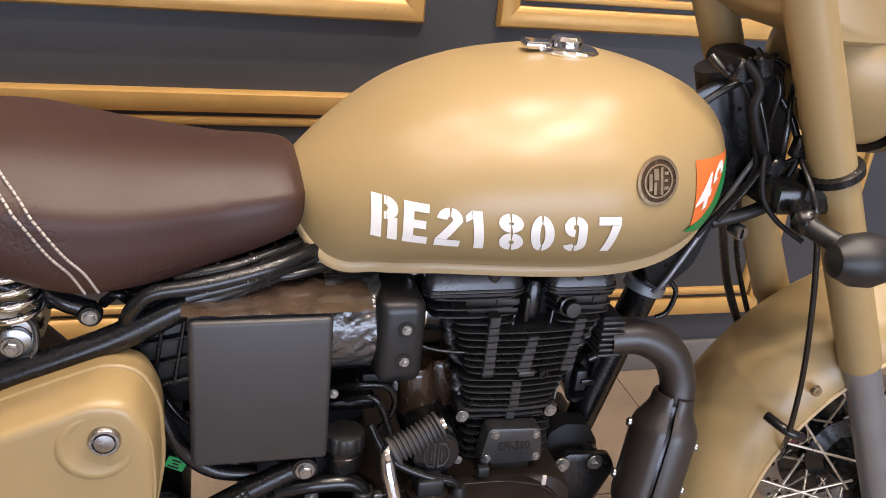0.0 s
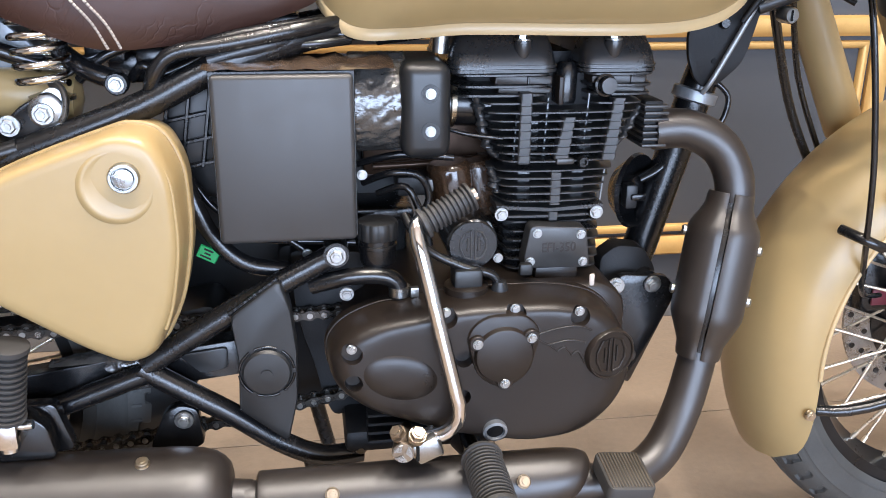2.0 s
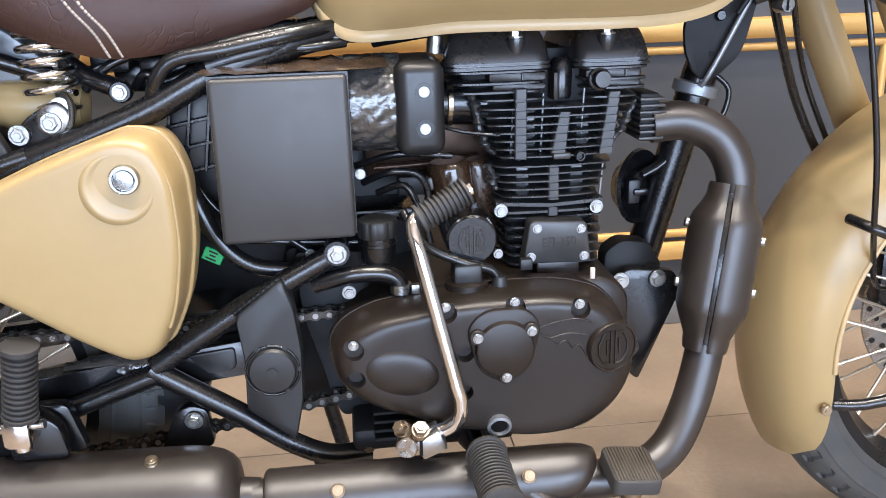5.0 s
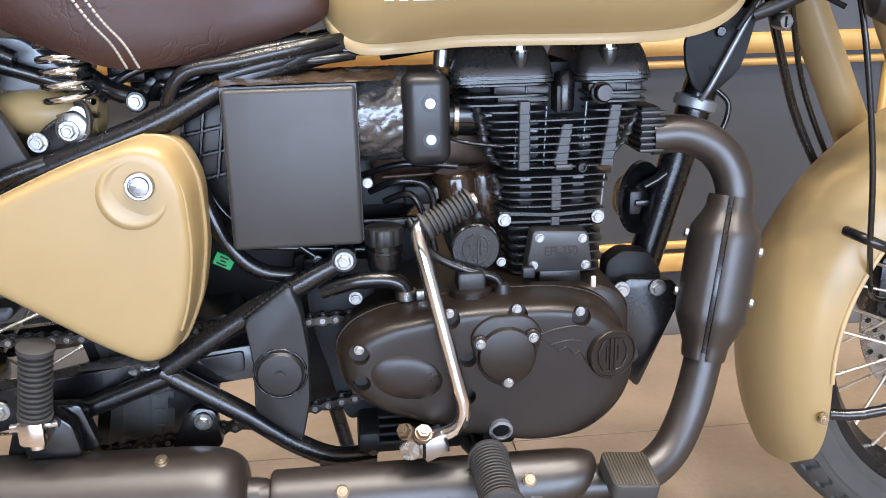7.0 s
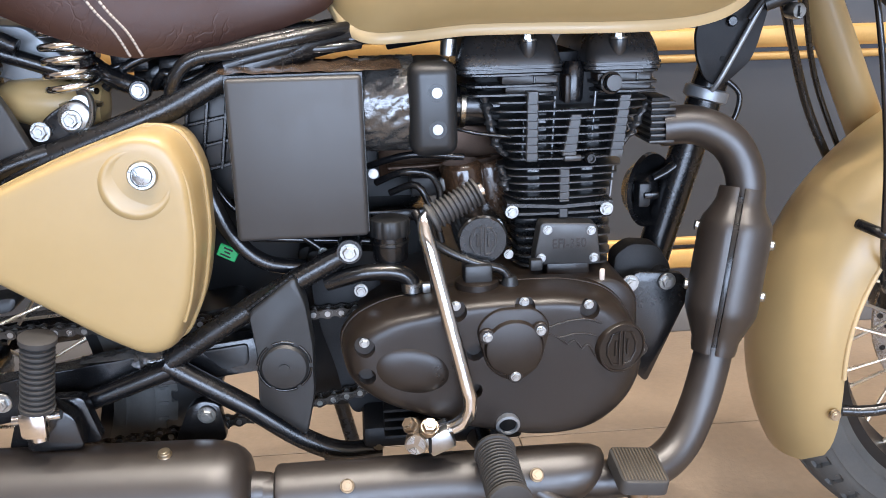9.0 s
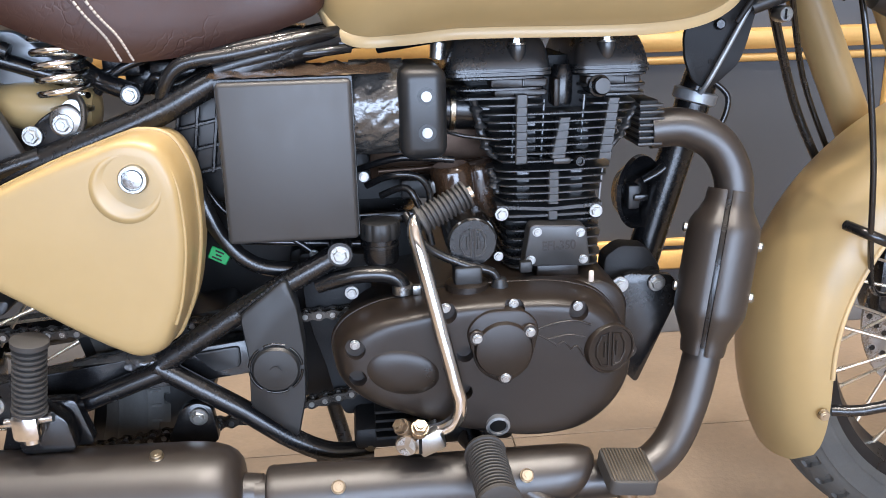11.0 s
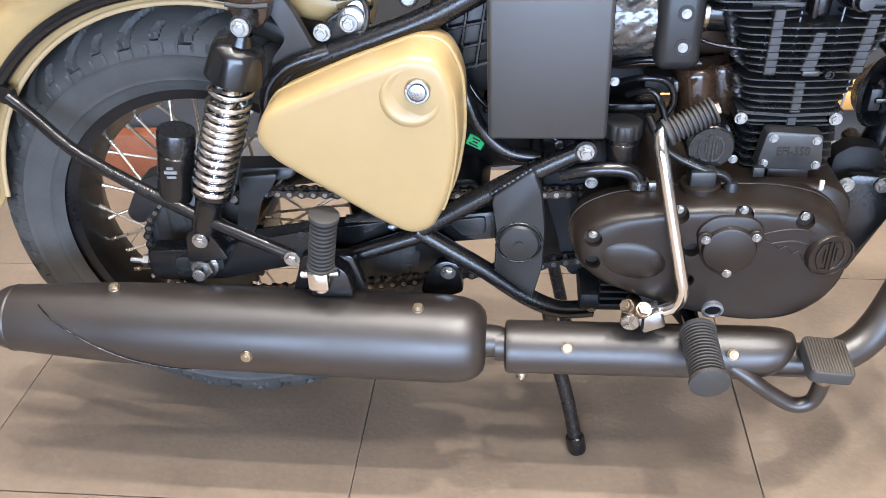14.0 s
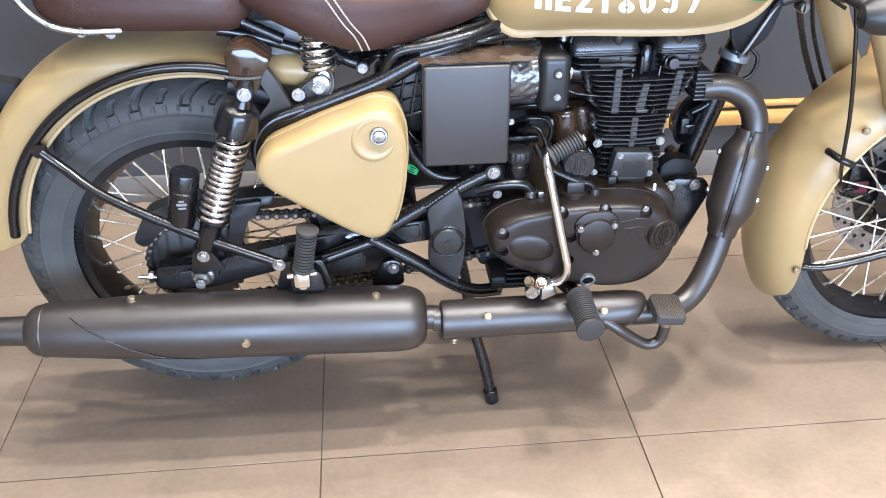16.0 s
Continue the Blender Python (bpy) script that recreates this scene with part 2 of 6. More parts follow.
def slab(outline, y0, y1, edge=0.003, bm=None):
    """An outline in x and z, from the depth y1 (far) to y0 (near), with a softened near edge."""
    bm = bm or bmesh.new()
    c = sum((Vector(p) for p in outline), Vector((0, 0))) / len(outline)
    reach = max((Vector(p) - c).length for p in outline)

    def at(shrink, y):
        return [V(c.x + (p[0] - c.x) * (1 - shrink / reach), y, c.y + (p[1] - c.y) * (1 - shrink / reach)) for p in outline]

    rings = [at(0, y1), at(0, y0 + edge), at(edge * 0.3, y0 + edge * 0.3), at(edge, y0)]
    return ring_skin(bm, rings)


def pillow(outline, y0, y1, shrink=0.75, power=2.4, steps=10, lean=(0, 0)):
    """A domed cover over an outline: full at y1, closing towards y0."""
    bm = bmesh.new()
    c = sum((Vector(p) for p in outline), Vector((0, 0))) / len(outline)
    rings = []
    for i in range(steps + 1):
        t = i / steps
        s = (1 - (t * 0.985) ** power) ** (1 / power)
        k = 1 - (1 - s) * shrink
        yy = y1 + (y0 - y1) * math.sin(t * math.pi / 2) ** 0.9
        rings.append([V(c.x + (p[0] - c.x) * k + lean[0] * t, yy, c.y + (p[1] - c.y) * k + lean[1] * t) for p in outline])
    return ring_skin(bm, rings)


def pillow_y(outline, y0, y1, shrink, power, x, z):
    """The depth of a pillow's face at a place."""
    c = sum((Vector(p) for p in outline), Vector((0, 0))) / len(outline)
    d = Vector((x, z)) - c
    share = 1.0
    for i in range(len(outline)):
        a, b = Vector(outline[i - 1]) - c, Vector(outline[i]) - c
        e = b - a
        det = d.x * -e.y + e.x * d.y
        if abs(det) > 1e-12:
            k = (a.x * -e.y + e.x * a.y) / det
            m = (d.x * a.y - d.y * a.x) / det
            if k > 0 and -1e-6 <= m <= 1 + 1e-6:
                share = min(1.0, 1 / k)
    s = 1 - (1 - share) / shrink
    t = 1.0 if s <= 0 else min(1.0, (1 - s ** power) ** (1 / power) / 0.985)
    return y1 + (y0 - y1) * math.sin(t * math.pi / 2) ** 0.9


def curve(pts, x):
    """A smooth line through rows of (x, value)."""
    xs = [p[0] for p in pts]
    x = min(max(x, xs[0]), xs[-1])
    i = max(0, min(len(xs) - 2, sum(1 for v in xs if v <= x) - 1))

    def slope(j):
        if j in (0, len(pts) - 1):
            a, b = (0, 1) if j == 0 else (-2, -1)
            return (pts[b][1] - pts[a][1]) / (pts[b][0] - pts[a][0])
        return (pts[j + 1][1] - pts[j - 1][1]) / (pts[j + 1][0] - pts[j - 1][0])

    h = xs[i + 1] - xs[i]
    t = (x - xs[i]) / h
    a, b = pts[i][1], pts[i + 1][1]
    return (2 * t ** 3 - 3 * t * t + 1) * a + (t ** 3 - 2 * t * t + t) * h * slope(i) + (3 * t * t - 2 * t ** 3) * b + (t ** 3 - t * t) * h * slope(i + 1)


def bolt_mesh(name, r, material, washer=1.35, h=None, hexed=True):
    """A bolt head that faces -y."""
    h = h or r * 0.9
    bm = bmesh.new()
    lathe([(r * washer, 0), (r * washer, r * 0.22), (r * washer * 0.96, r * 0.3)], (0, 0, 0), (0, -1, 0), 20, bm)
    lathe([(r, r * 0.3), (r, h * 0.85), (r * 0.86, h)], (0, 0, 0), (0, -1, 0), 6 if hexed else 16, bm)
    lathe([(r * 0.5, h), (r * 0.46, h * 1.2)], (0, 0, 0), (0, -1, 0), 10, bm)
    return finish(name, bm, material, 30)


BOLT_S = bolt_mesh("bolt_small", 0.0044, STEEL, 1.25)
BOLT_M = bolt_mesh("bolt_middle", 0.0058, STEEL)
BOLT_L = bolt_mesh("bolt_large", 0.0076, STEEL, 1.4)
BOLT_DOME = bolt_mesh("bolt_dome", 0.0068, BRASSY, 1.15, 0.006, False)


def bolt(mesh, x, y, z, parent, turn=None):
    m = Matrix.Translation((x, y, z))
    return part("bolt", mesh, None, parent, at=m @ turn if turn else m)


# ---- the showroom ----
WALL_Y = 0.80
floor = tagged(part("floor", box((-4.2, -5.2, -0.06), (5.2, 1.0, -0.004)), GROUT), "grey-brown stone tiled showroom floor with dark joints", "floor", kind="structure")
wall_back = tagged(part("wall_back", box((-4.2, WALL_Y, -0.004), (5.2, WALL_Y + 0.15, 3.0)), WALLMAT), "charcoal painted showroom wall with gilt panel mouldings", "wall", kind="structure")
tagged(part("wall_left", box((-4.35, -5.2, -0.004), (-4.2, WALL_Y, 3.0)), PLAIN), "plain beige side wall of the showroom", "wall", kind="structure")
tagged(part("wall_right", box((5.2, -5.2, -0.004), (5.35, WALL_Y, 3.0)), PLAIN), "plain beige side wall of the showroom", "wall", kind="structure")
bm = bmesh.new()
box((-4.2, -5.35, -0.004), (-1.55, -5.2, 3.0), bm=bm)
box((3.95, -5.35, -0.004), (5.2, -5.2, 3.0), bm=bm)
box((-1.55, -5.35, 2.25), (3.95, -5.2, 3.0), bm=bm)
box((-1.55, -5.35, -0.004), (3.95, -5.2, 0.08), bm=bm)
tagged(part("wall_front", bm, PLAIN), "beige front wall round the shop window", "wall", kind="structure")
# unseen ceiling closes the room; its warm tint browns the reflections
tagged(part("ceiling", box((-4.35, -5.35, 3.0), (5.35, WALL_Y + 0.15, 3.1)), CEIL), "unseen showroom ceiling, tinted warm for brown reflections", "ceiling", kind="structure")
tagged(part("baseboard", box((-4.2, WALL_Y - 0.014, 0), (5.2, WALL_Y, 0.078), 0.003), PLINTH), "grey skirting along the charcoal wall", "skirting", kind="structure")


def moulding(name, x0, x1, z0, z1, band, proud, parent):
    """A mitred picture-frame moulding on the wall, one bar a side."""
    corners = [(x0, z0), (x1, z0), (x1, z1), (x0, z1)]
    inner = [(x0 + band, z0 + band), (x1 - band, z0 + band), (x1 - band, z1 - band), (x0 + band, z1 - band)]
    for i in range(4):
        a, b, c, d = corners[i], corners[(i + 1) % 4], inner[(i + 1) % 4], inner[i]
        bm = bmesh.new()

        def mixp(p, q, t):
            return (p[0] + (q[0] - p[0]) * t, p[1] + (q[1] - p[1]) * t)

        prof = [(0, 0), (0, 0.6), (0.12, 0.95), (0.3, 1.0), (0.7, 0.92), (0.88, 0.7), (1, 0.45), (1, 0)]
        r1 = [V(mixp(a, d, s)[0], WALL_Y - 0.0005 - h * proud, mixp(a, d, s)[1]) for s, h in prof]
        r2 = [V(mixp(b, c, s)[0], WALL_Y - 0.0005 - h * proud, mixp(b, c, s)[1]) for s, h in prof]
        ring_skin(bm, [r1, r2])
        part(name, bm, GOLD, parent)


def wall_panel(x0, x1, z0, z1):
    moulding("outer_moulding", x0, x1, z0, z1, 0.044, 0.022, wall_back)
    moulding("inner_moulding", x0 + 0.054, x1 - 0.054, z0 + 0.054, z1 - 0.054, 0.017, 0.014, wall_back)


for x0, x1 in ((-0.100, 0.845), (0.995, 1.79), (1.92, 2.72), (2.86, 3.66)):
    wall_panel(x0, x1, 0.157, 0.690)
for x0, x1 in ((-0.100, 0.845), (0.995, 1.79), (1.92, 2.72), (2.86, 3.66)):
    wall_panel(x0, x1, 0.835, 2.6)

# ---- the motorcycle ----
bike = tagged(new("motorcycle"), "sand-coloured classic roadster motorcycle with black engine and brown saddle", "motorcycle")
bike.location = (0.7, 0, 0)
BASE[bike.name] = Matrix.Translation((0.7, 0, 0))
REAR, FRONT = V(0.012, 0, 0.345), V(1.405, 0, 0.325)


# wheels
def tyre_mesh(c, R, half, rim_r, rear):
    bm = bmesh.new()
    nu, nv = 720, 92
    rings = []
    for i in range(nu):
        u = i / nu
        ring = []
        for j in range(nv):
            v = 2 * j / (nv - 1) - 1
            a = v * radians(146)
            h = (R - rim_r) / 2
            rc = rim_r + h * 1.0
            r = rc + h * math.cos(a) * (1.0 if abs(a) < 1.57 else 1.12)
            y = half * math.sin(a) if abs(a) < 1.57 else half * math.copysign(0.70 + 0.30 * math.sin(a) ** 2, a)
            av = abs(v)
            cut = 0.0
            if rear:
                if 0.06 < av < 0.50:
                    ph = (u * 22 + (0.5 if v > 0 else 0) + 3.0 * (0.52 - av) ** 2) % 1
                    cut = 0.0075 * min(1.0, 2.2 * max(0.0, 1 - (abs(ph - 0.3) / 0.10) ** 2))
                    if 0.30 < av < 0.47:
                        ph = (ph + 0.5) % 1
                        cut = max(cut, 0.0060 * min(1.0, 2.0 * max(0.0, 1 - (abs(ph - 0.3) / 0.07) ** 2)))
                if av < 0.03:
                    cut = 0.005
                if 0.50 <= av < 0.57 and (u * 88 + 0.3) % 1 < 0.16:
                    cut = 0.0022
            else:
                if 0.26 < av < 0.48:
                    ph = (u * 52 + (0.5 if v > 0 else 0) + av * 0.5) % 1
                    if ph < 0.30:
                        cut = 0.004
                if 0.09 < av < 0.13:
                    cut = 0.004
            if 0.60 < av < 0.625 or 0.84 < av < 0.86:
                cut = -0.0012
            r -= cut * max(0.0, math.cos(a))
            y -= cut * math.sin(a)
            ang = 2 * math.pi * u
            ring.append(V(c.x + r * math.cos(ang), y, c.z + r * math.sin(ang)))
        rings.append(ring)
    rings.append(rings[0])
    vs = [[bm.verts.new(p) for p in ring] for ring in rings[:-1]]
    for i in range(nu):
        a, b = vs[i], vs[(i + 1) % nu]
        for j in range(nv - 1):
            bm.faces.new((a[j], a[j + 1], b[j + 1], b[j]))
    return bm


def wheel(name, c, R, half, rim_r, rear):
    """Hub with tyre, rim, spokes and what turns with them."""
    w = 0.062
    hub = part(name, lathe([(0.03, -0.075), (0.03, -0.06), (0.055, -0.058), (0.055, -0.045), (0.036, -0.03), (0.036, 0.03), (0.058, 0.045), (0.058, 0.058), (0.03, 0.06), (0.03, 0.075)], c, (0, 1, 0), 28), BLACK, bike, "black wire-spoked wheel")
    part("tyre", tyre_mesh(c, R, half, rim_r, rear), RUBBER, hub, "new black road tyre", 30)
    rimw = half * 0.72
    prof = [(rim_r + 0.012, -rimw), (rim_r + 0.012, -rimw + 0.006), (rim_r - 0.004, -rimw + 0.010), (rim_r - 0.010, -rimw + 0.020), (rim_r - 0.022, 0),
            (rim_r - 0.010, rimw - 0.020), (rim_r - 0.004, rimw - 0.010), (rim_r + 0.012, rimw - 0.006), (rim_r + 0.012, rimw),
            (rim_r - 0.012, rimw - 0.002), (rim_r - 0.018, rimw - 0.016), (rim_r - 0.028, 0), (rim_r - 0.018, -rimw + 0.016), (rim_r - 0.012, -rimw + 0.002)]
    bm = bmesh.new()
    n = 96
    vs = [[bm.verts.new((c.x + r * math.cos(2 * math.pi * i / n), y, c.z + r * math.sin(2 * math.pi * i / n))) for r, y in prof] for i in range(n)]
    for i in range(n):
        a, b = vs[i], vs[(i + 1) % n]
        for j in range(len(prof)):
            k = (j + 1) % len(prof)
            bm.faces.new((a[j], a[k], b[k], b[j]))
    part("rim", bm, RIM, hub, "black painted rim")
    for i in range(40):
        a = 2 * math.pi * (i + 0.5) / 40
        side = -1 if i % 2 else 1
        b = a + (0.62 if (i // 2) % 2 else -0.62)
        p = c + V(0.055 * math.cos(b), side * 0.05, 0.055 * math.sin(b))
        q = c + V((rim_r - 0.024) * math.cos(a), side * 0.006, (rim_r - 0.024) * math.sin(a))
        e = p + (q - p) * 0.93
        bm = tube([p, q], 0.0021, 6)
        tube([e, q], 0.0034, 6, bm=bm)
        part("spoke", bm, SPOKE, hub)
    return hub


rear_wheel = wheel("rear_wheel", REAR, 0.325, 0.063, 0.216, True)
front_wheel = wheel("front_wheel", FRONT, 0.322, 0.048, 0.242, False)


def drilled_disc(c, y, r1, r0, holes, parent, name, material):
    bm = bmesh.new()
    lathe([(r0, 0), (r1, 0), (r1, 0.005), (r0, 0.005)], c + V(0, y, 0), (0, 1, 0), 64, bm, caps=False)
    vs = list(bm.verts)
    n = 64
    for i in range(n):
        bm.faces.new((vs[i], vs[(i + 1) % n], vs[3 * n + (i + 1) % n], vs[3 * n + i]))
    ob = part(name, bm, material, parent, "drilled brake disc")
    bm = bmesh.new()
    for i in range(holes):
        a = 2 * math.pi * i / holes
        rr = r1 - 0.010 - 0.011 * (i % 3)
        lathe([(0.0042, 0), (0.0042, 0.0012)], c + V(rr * math.cos(a), y - 0.0012, rr * math.sin(a)), (0, 1, 0), 10, bm)
    part("drill_hole", bm, BLACK, ob)
    return ob


drilled_disc(FRONT, 0.058, 0.140, 0.098, 48, front_wheel, "brake_disc", DISC)
bm = lathe([(0.098, 0), (0.098, 0.004), (0.05, 0.006)], FRONT + V(0, 0.056, 0), (0, 1, 0), 30)
part("disc_carrier", bm, BLACK, front_wheel)
# chain wheel, rear
SPROCKET = mat("dark_sprocket_steel", (0.06, 0.058, 0.055), 0.4, 0.7, 0.3, 40)
bm = bmesh.new()
teeth = 38
outl = []
for i in range(teeth * 4):
    a = 2 * math.pi * i / (teeth * 4)
    r = 0.088 if i % 4 in (0, 1) else 0.082
    outl.append((REAR.x + r * math.cos(a), REAR.z + r * math.sin(a)))
slab(outl, -0.083, -0.076, 0.001, bm)
part("chain_wheel", bm, SPROCKET, rear_wheel, "toothed rear chain wheel")
part("brake_drum", lathe([(0.075, -0.075), (0.078, -0.03), (0.078, 0.02), (0.07, 0.05)], REAR, (0, 1, 0), 40), BLACK, rear_wheel)


# mudguards
def mudguard(c, a0, a1, r_in, deep, crown, half, thick=0.002, n=60, tail=0.0, narrow=0.0, bulge=(0.9, 0.75), cut=0.0):
    """A valanced mudguard: skirts down to r_in, a round crown whose radius follows rows of (degrees, radius)."""
    bm = bmesh.new()
    rings = []
    for i in range(n + 1):
        t = i / n
        a = radians(a0 + (a1 - a0) * t)
        r_crown = curve(crown, a0 + (a1 - a0) * t)
        r_skirt = r_crown - deep
        end = max(0.0, 1 - (1 - t) / 0.10) if tail else 0.0
        start = max(0.0, 1 - t / 0.06) if tail else 0.0
        rin = r_in + (r_skirt - r_in) * (1 - math.sqrt(max(0, 1 - end * end))) + (r_skirt - r_in) * 0.5 * start ** 2
        if cut:
            e = max(0.0, 1 - (1 - t) / 0.16)
            rin = r_in + cut * (1 - math.sqrt(max(0, 1 - e * e)))
        b0 = math.asin(max(0.0, min(0.95, (rin - r_skirt) / (r_crown - r_skirt))))
        h = half * (1 - narrow * t)
        prof = [] if cut else [(rin + (r_skirt - rin) * j / 5, h * (1 + 0.02 * math.sin(math.pi * j / 5))) for j in range(5)]
        for j in range(0, 13):
            b = b0 + (math.pi / 2 - b0) * j / 12
            prof.append((r_skirt + (r_crown - r_skirt) * math.sin(b) ** bulge[0], h * math.cos(b) ** bulge[1] if j < 12 else 0.0))
        outer = [(r, -y) for r, y in prof] + [(r, y) for r, y in reversed(prof[:-1])]
        inner = [(r - thick, y * 0.975) for r, y in reversed(outer)]
        rings.append([c + V(r * math.cos(a), y, r * math.sin(a)) for r, y in outer + inner])
    return ring_skin(bm, rings)


RC = V(0.04, 0, 0.392)
rear_guard = part("rear_mudguard", mudguard(RC, 76, 180.5, 0.300, 0.034, [(76, 0.334), (95, 0.346), (115, 0.374), (135, 0.386), (160, 0.388), (182, 0.388)], 0.088, tail=1), SAND, bike, "sand-painted rear mudguard")
bm = bmesh.new()
for sgn in (-1, 1):
    tube([RC + V(0.300 * math.cos(radians(a)), sgn * 0.0885, 0.300 * math.sin(radians(a))) for a in range(78, 178, 6)], 0.0035, 8, 2, bm)
part("rolled_edge", bm, SAND_LIT, rear_guard)
bm = tube([RC + V(0.319 * math.cos(radians(a)), -0.102, 0.319 * math.sin(radians(a))) for a in range(76, 176, 7)], 0.0085, 12, 3)
part("guard_rail", bm, BLACK, bike, "black tubular mudguard rail")
bm = tube([(-0.197, -0.108, 0.580), (-0.165, -0.114, 0.552), (-0.106, -0.132, 0.508), (0.022, -0.158, 0.448), (0.164, -0.184, 0.396)], 0.0085, 12, 6)
lathe([(0.012, 0), (0.012, 0.01)], (-0.199, -0.102, 0.583), (0, -1, 0), 14, bm)
part("guard_stay", bm, BLACK, bike, "black tubular mudguard stay")
bolt(BOLT_L, 0.165, -0.192, 0.397, bike)
# dark inner guard ahead of it
part("inner_mudguard", mudguard(RC, 12, 77, 0.268, 0.014, [(12, 0.30), (77, 0.30)], 0.074, n=24), MATT, bike, "dark grey plastic inner mudguard")

FC = V(1.418, 0, 0.328)
front_guard = part("front_mudguard", mudguard(FC, 50, 207, 0.282, 0.078, [(50, 0.359), (125, 0.360), (155, 0.362), (180, 0.360), (212, 0.357)], 0.096, n=80, bulge=(1.0, 1.0), cut=0.06), SAND, bike, "sand-painted deep front mudguard")
bm = tube([FC + V(0.283 * math.cos(radians(a)), -0.0962, 0.283 * math.sin(radians(a))) for a in range(70, 187, 6)], 0.0032, 8, 2)
part("rolled_edge", bm, SAND_LIT, front_guard)
bolt(BOLT_DOME, 1.127, -0.098, 0.261, front_guard)
bolt(BOLT_DOME, 1.190, -0.098, 0.549, front_guard)
bm = tube([(1.146, -0.084, 0.258), (1.207, -0.100, 0.267), (1.395, -0.110, 0.322)], 0.0075, 10, 4)
part("guard_stay", bm, BLACK, bike, "black front mudguard stay")

# fork
def fork_at(z, y):
    return V(1.147 + (0.79 - z) * 0.485, y, z)


for sgn in (-1, 1):
    leg = part("fork_leg", tube([fork_at(1.14, sgn * 0.1), fork_at(0.59, sgn * 0.1)], 0.0265, 24, 1), SAND, bike, "sand-painted upper fork cover")
    part("slider", tube([fork_at(0.598, sgn * 0.1), fork_at(0.31, sgn * 0.1)], 0.0235, 20, 1), GREY, leg, "grey alloy fork slider")
    axis = (fork_at(0.5, 0) - fork_at(0.6, 0)).normalized()
    part("fork_ring", lathe([(0.027, 0), (0.034, 0.002), (0.034, 0.011), (0.027, 0.013)], fork_at(0.856, sgn * 0.1), axis, 24), BLACK, leg)
    part("axle_clamp", box((1.365, sgn * 0.1 - 0.02, 0.292), (1.425, sgn * 0.1 + 0.02, 0.35), 0.008), GREY, leg)
    bolt(BOLT_M, 1.405, sgn * 0.1 - 0.021, 0.325, leg)
part("lower_yoke", box((1.045, -0.115, 0.80), (1.125, 0.115, 0.835), 0.01), BLACK, bike)
part("caliper", box((1.27, 0.035, 0.33), (1.325, 0.095, 0.43), 0.012), BLACK, bike, "black front brake caliper")
part("caliper_badge", box((1.283, 0.030, 0.35), (1.312, 0.0345, 0.375), 0.002), RED, bike)

# headlamp shell and indicator
lamp_shell = part("headlamp_shell", lathe([(0.03, -0.10), (0.062, -0.085), (0.088, -0.05), (0.098, 0.0), (0.098, 0.02)], (1.19, 0, 0.955), (1, 0, -0.06), 36), SAND, bike, "sand-painted headlamp shell")
part("headlamp_rim", lathe([(0.099, 0.018), (0.107, 0.024), (0.107, 0.042), (0.097, 0.05)], (1.19, 0, 0.955), (1, 0, -0.06), 36), BLACK, lamp_shell)
part("headlamp_nacelle", slab(rounded([(1.0, 1.02), (1.03, 1.07), (1.12, 1.06), (1.19, 1.03), (1.19, 0.985), (1.08, 0.985)], 0.02), -0.085, 0.085, 0.02), SAND, bike, "sand-painted headlamp nacelle")
ind = part("front_indicator", lathe([(0.0, -0.045), (0.018, -0.038), (0.028, -0.02), (0.030, 0.0), (0.024, 0.022), (0.010, 0.032)], (1.105, -0.20, 0.787), (1, -0.1, 0.05), 24), MATT, bike, "dark teardrop turn indicator")
part("stalk", tube([(1.062, -0.135, 0.806), (1.075, -0.16, 0.799), (1.10, -0.19, 0.789)], 0.0115, 12, 3), MATT, ind)
part("clamp_band", lathe([(0.014, 0), (0.016, 0.004), (0.016, 0.014), (0.014, 0.018)], (1.060, -0.132, 0.807), (0.5, -0.85, -0.1), 14), BLACK, ind)
part("stalk_bracket", tube([(1.085, -0.085, 0.822), (1.075, -0.105, 0.818), (1.062, -0.133, 0.808)], 0.009, 10, 3), BLACK, ind)

# steering head, gussets and the wiring round it
neck = part("steering_head", tube([(1.003, 0, 0.945), (1.062, 0, 0.79)], 0.026, 20, 1), TAPE_SHADE, bike, "black steering head and gusset")
part("gusset", slab(rounded([(0.955, 0.915), (0.985, 0.932), (1.018, 0.936), (1.032, 0.90), (1.046, 0.862), (1.030, 0.80), (1.010, 0.768), (0.96, 0.82)], 0.008), -0.036, -0.030, 0.002), BLACK, neck)
for x, z in ((1.012, 0.905), (1.022, 0.903)):
    part("gusset_hole", lathe([(0.0028, 0), (0.0028, 0.0008)], (x, -0.0363, z), (0, -1, 0), 10), VOID, neck)
plate = part("gusset", slab(rounded([(0.938, 0.735), (0.941, 0.708), (0.951, 0.684), (0.965, 0.673), (0.982, 0.678), (1.007, 0.701), (1.014, 0.718), (1.028, 0.775), (1.020, 0.81), (0.975, 0.81), (0.948, 0.770)], 0.008), -0.036, -0.031, 0.0018), TAPE_SHADE, neck)
part("gusset_hole", lathe([(0.0035, 0), (0.0035, 0.0008)], (0.973, -0.0363, 0.705), (0, -1, 0), 12), VOID, neck)
part("throttle_cable", tube([(0.962, -0.036, 0.668), (0.972, -0.043, 0.688), (1.011, -0.044, 0.764), (1.036, -0.046, 0.815), (1.060, -0.05, 0.872)], 0.0032, 10, 5), GREY, bike, "pale grey cable beside the steering head")
part("gusset_edge", tube([(0.975, -0.038, 0.910), (1.00, -0.039, 0.928), (1.026, -0.040, 0.938)], 0.004, 8, 3), MATT, neck)
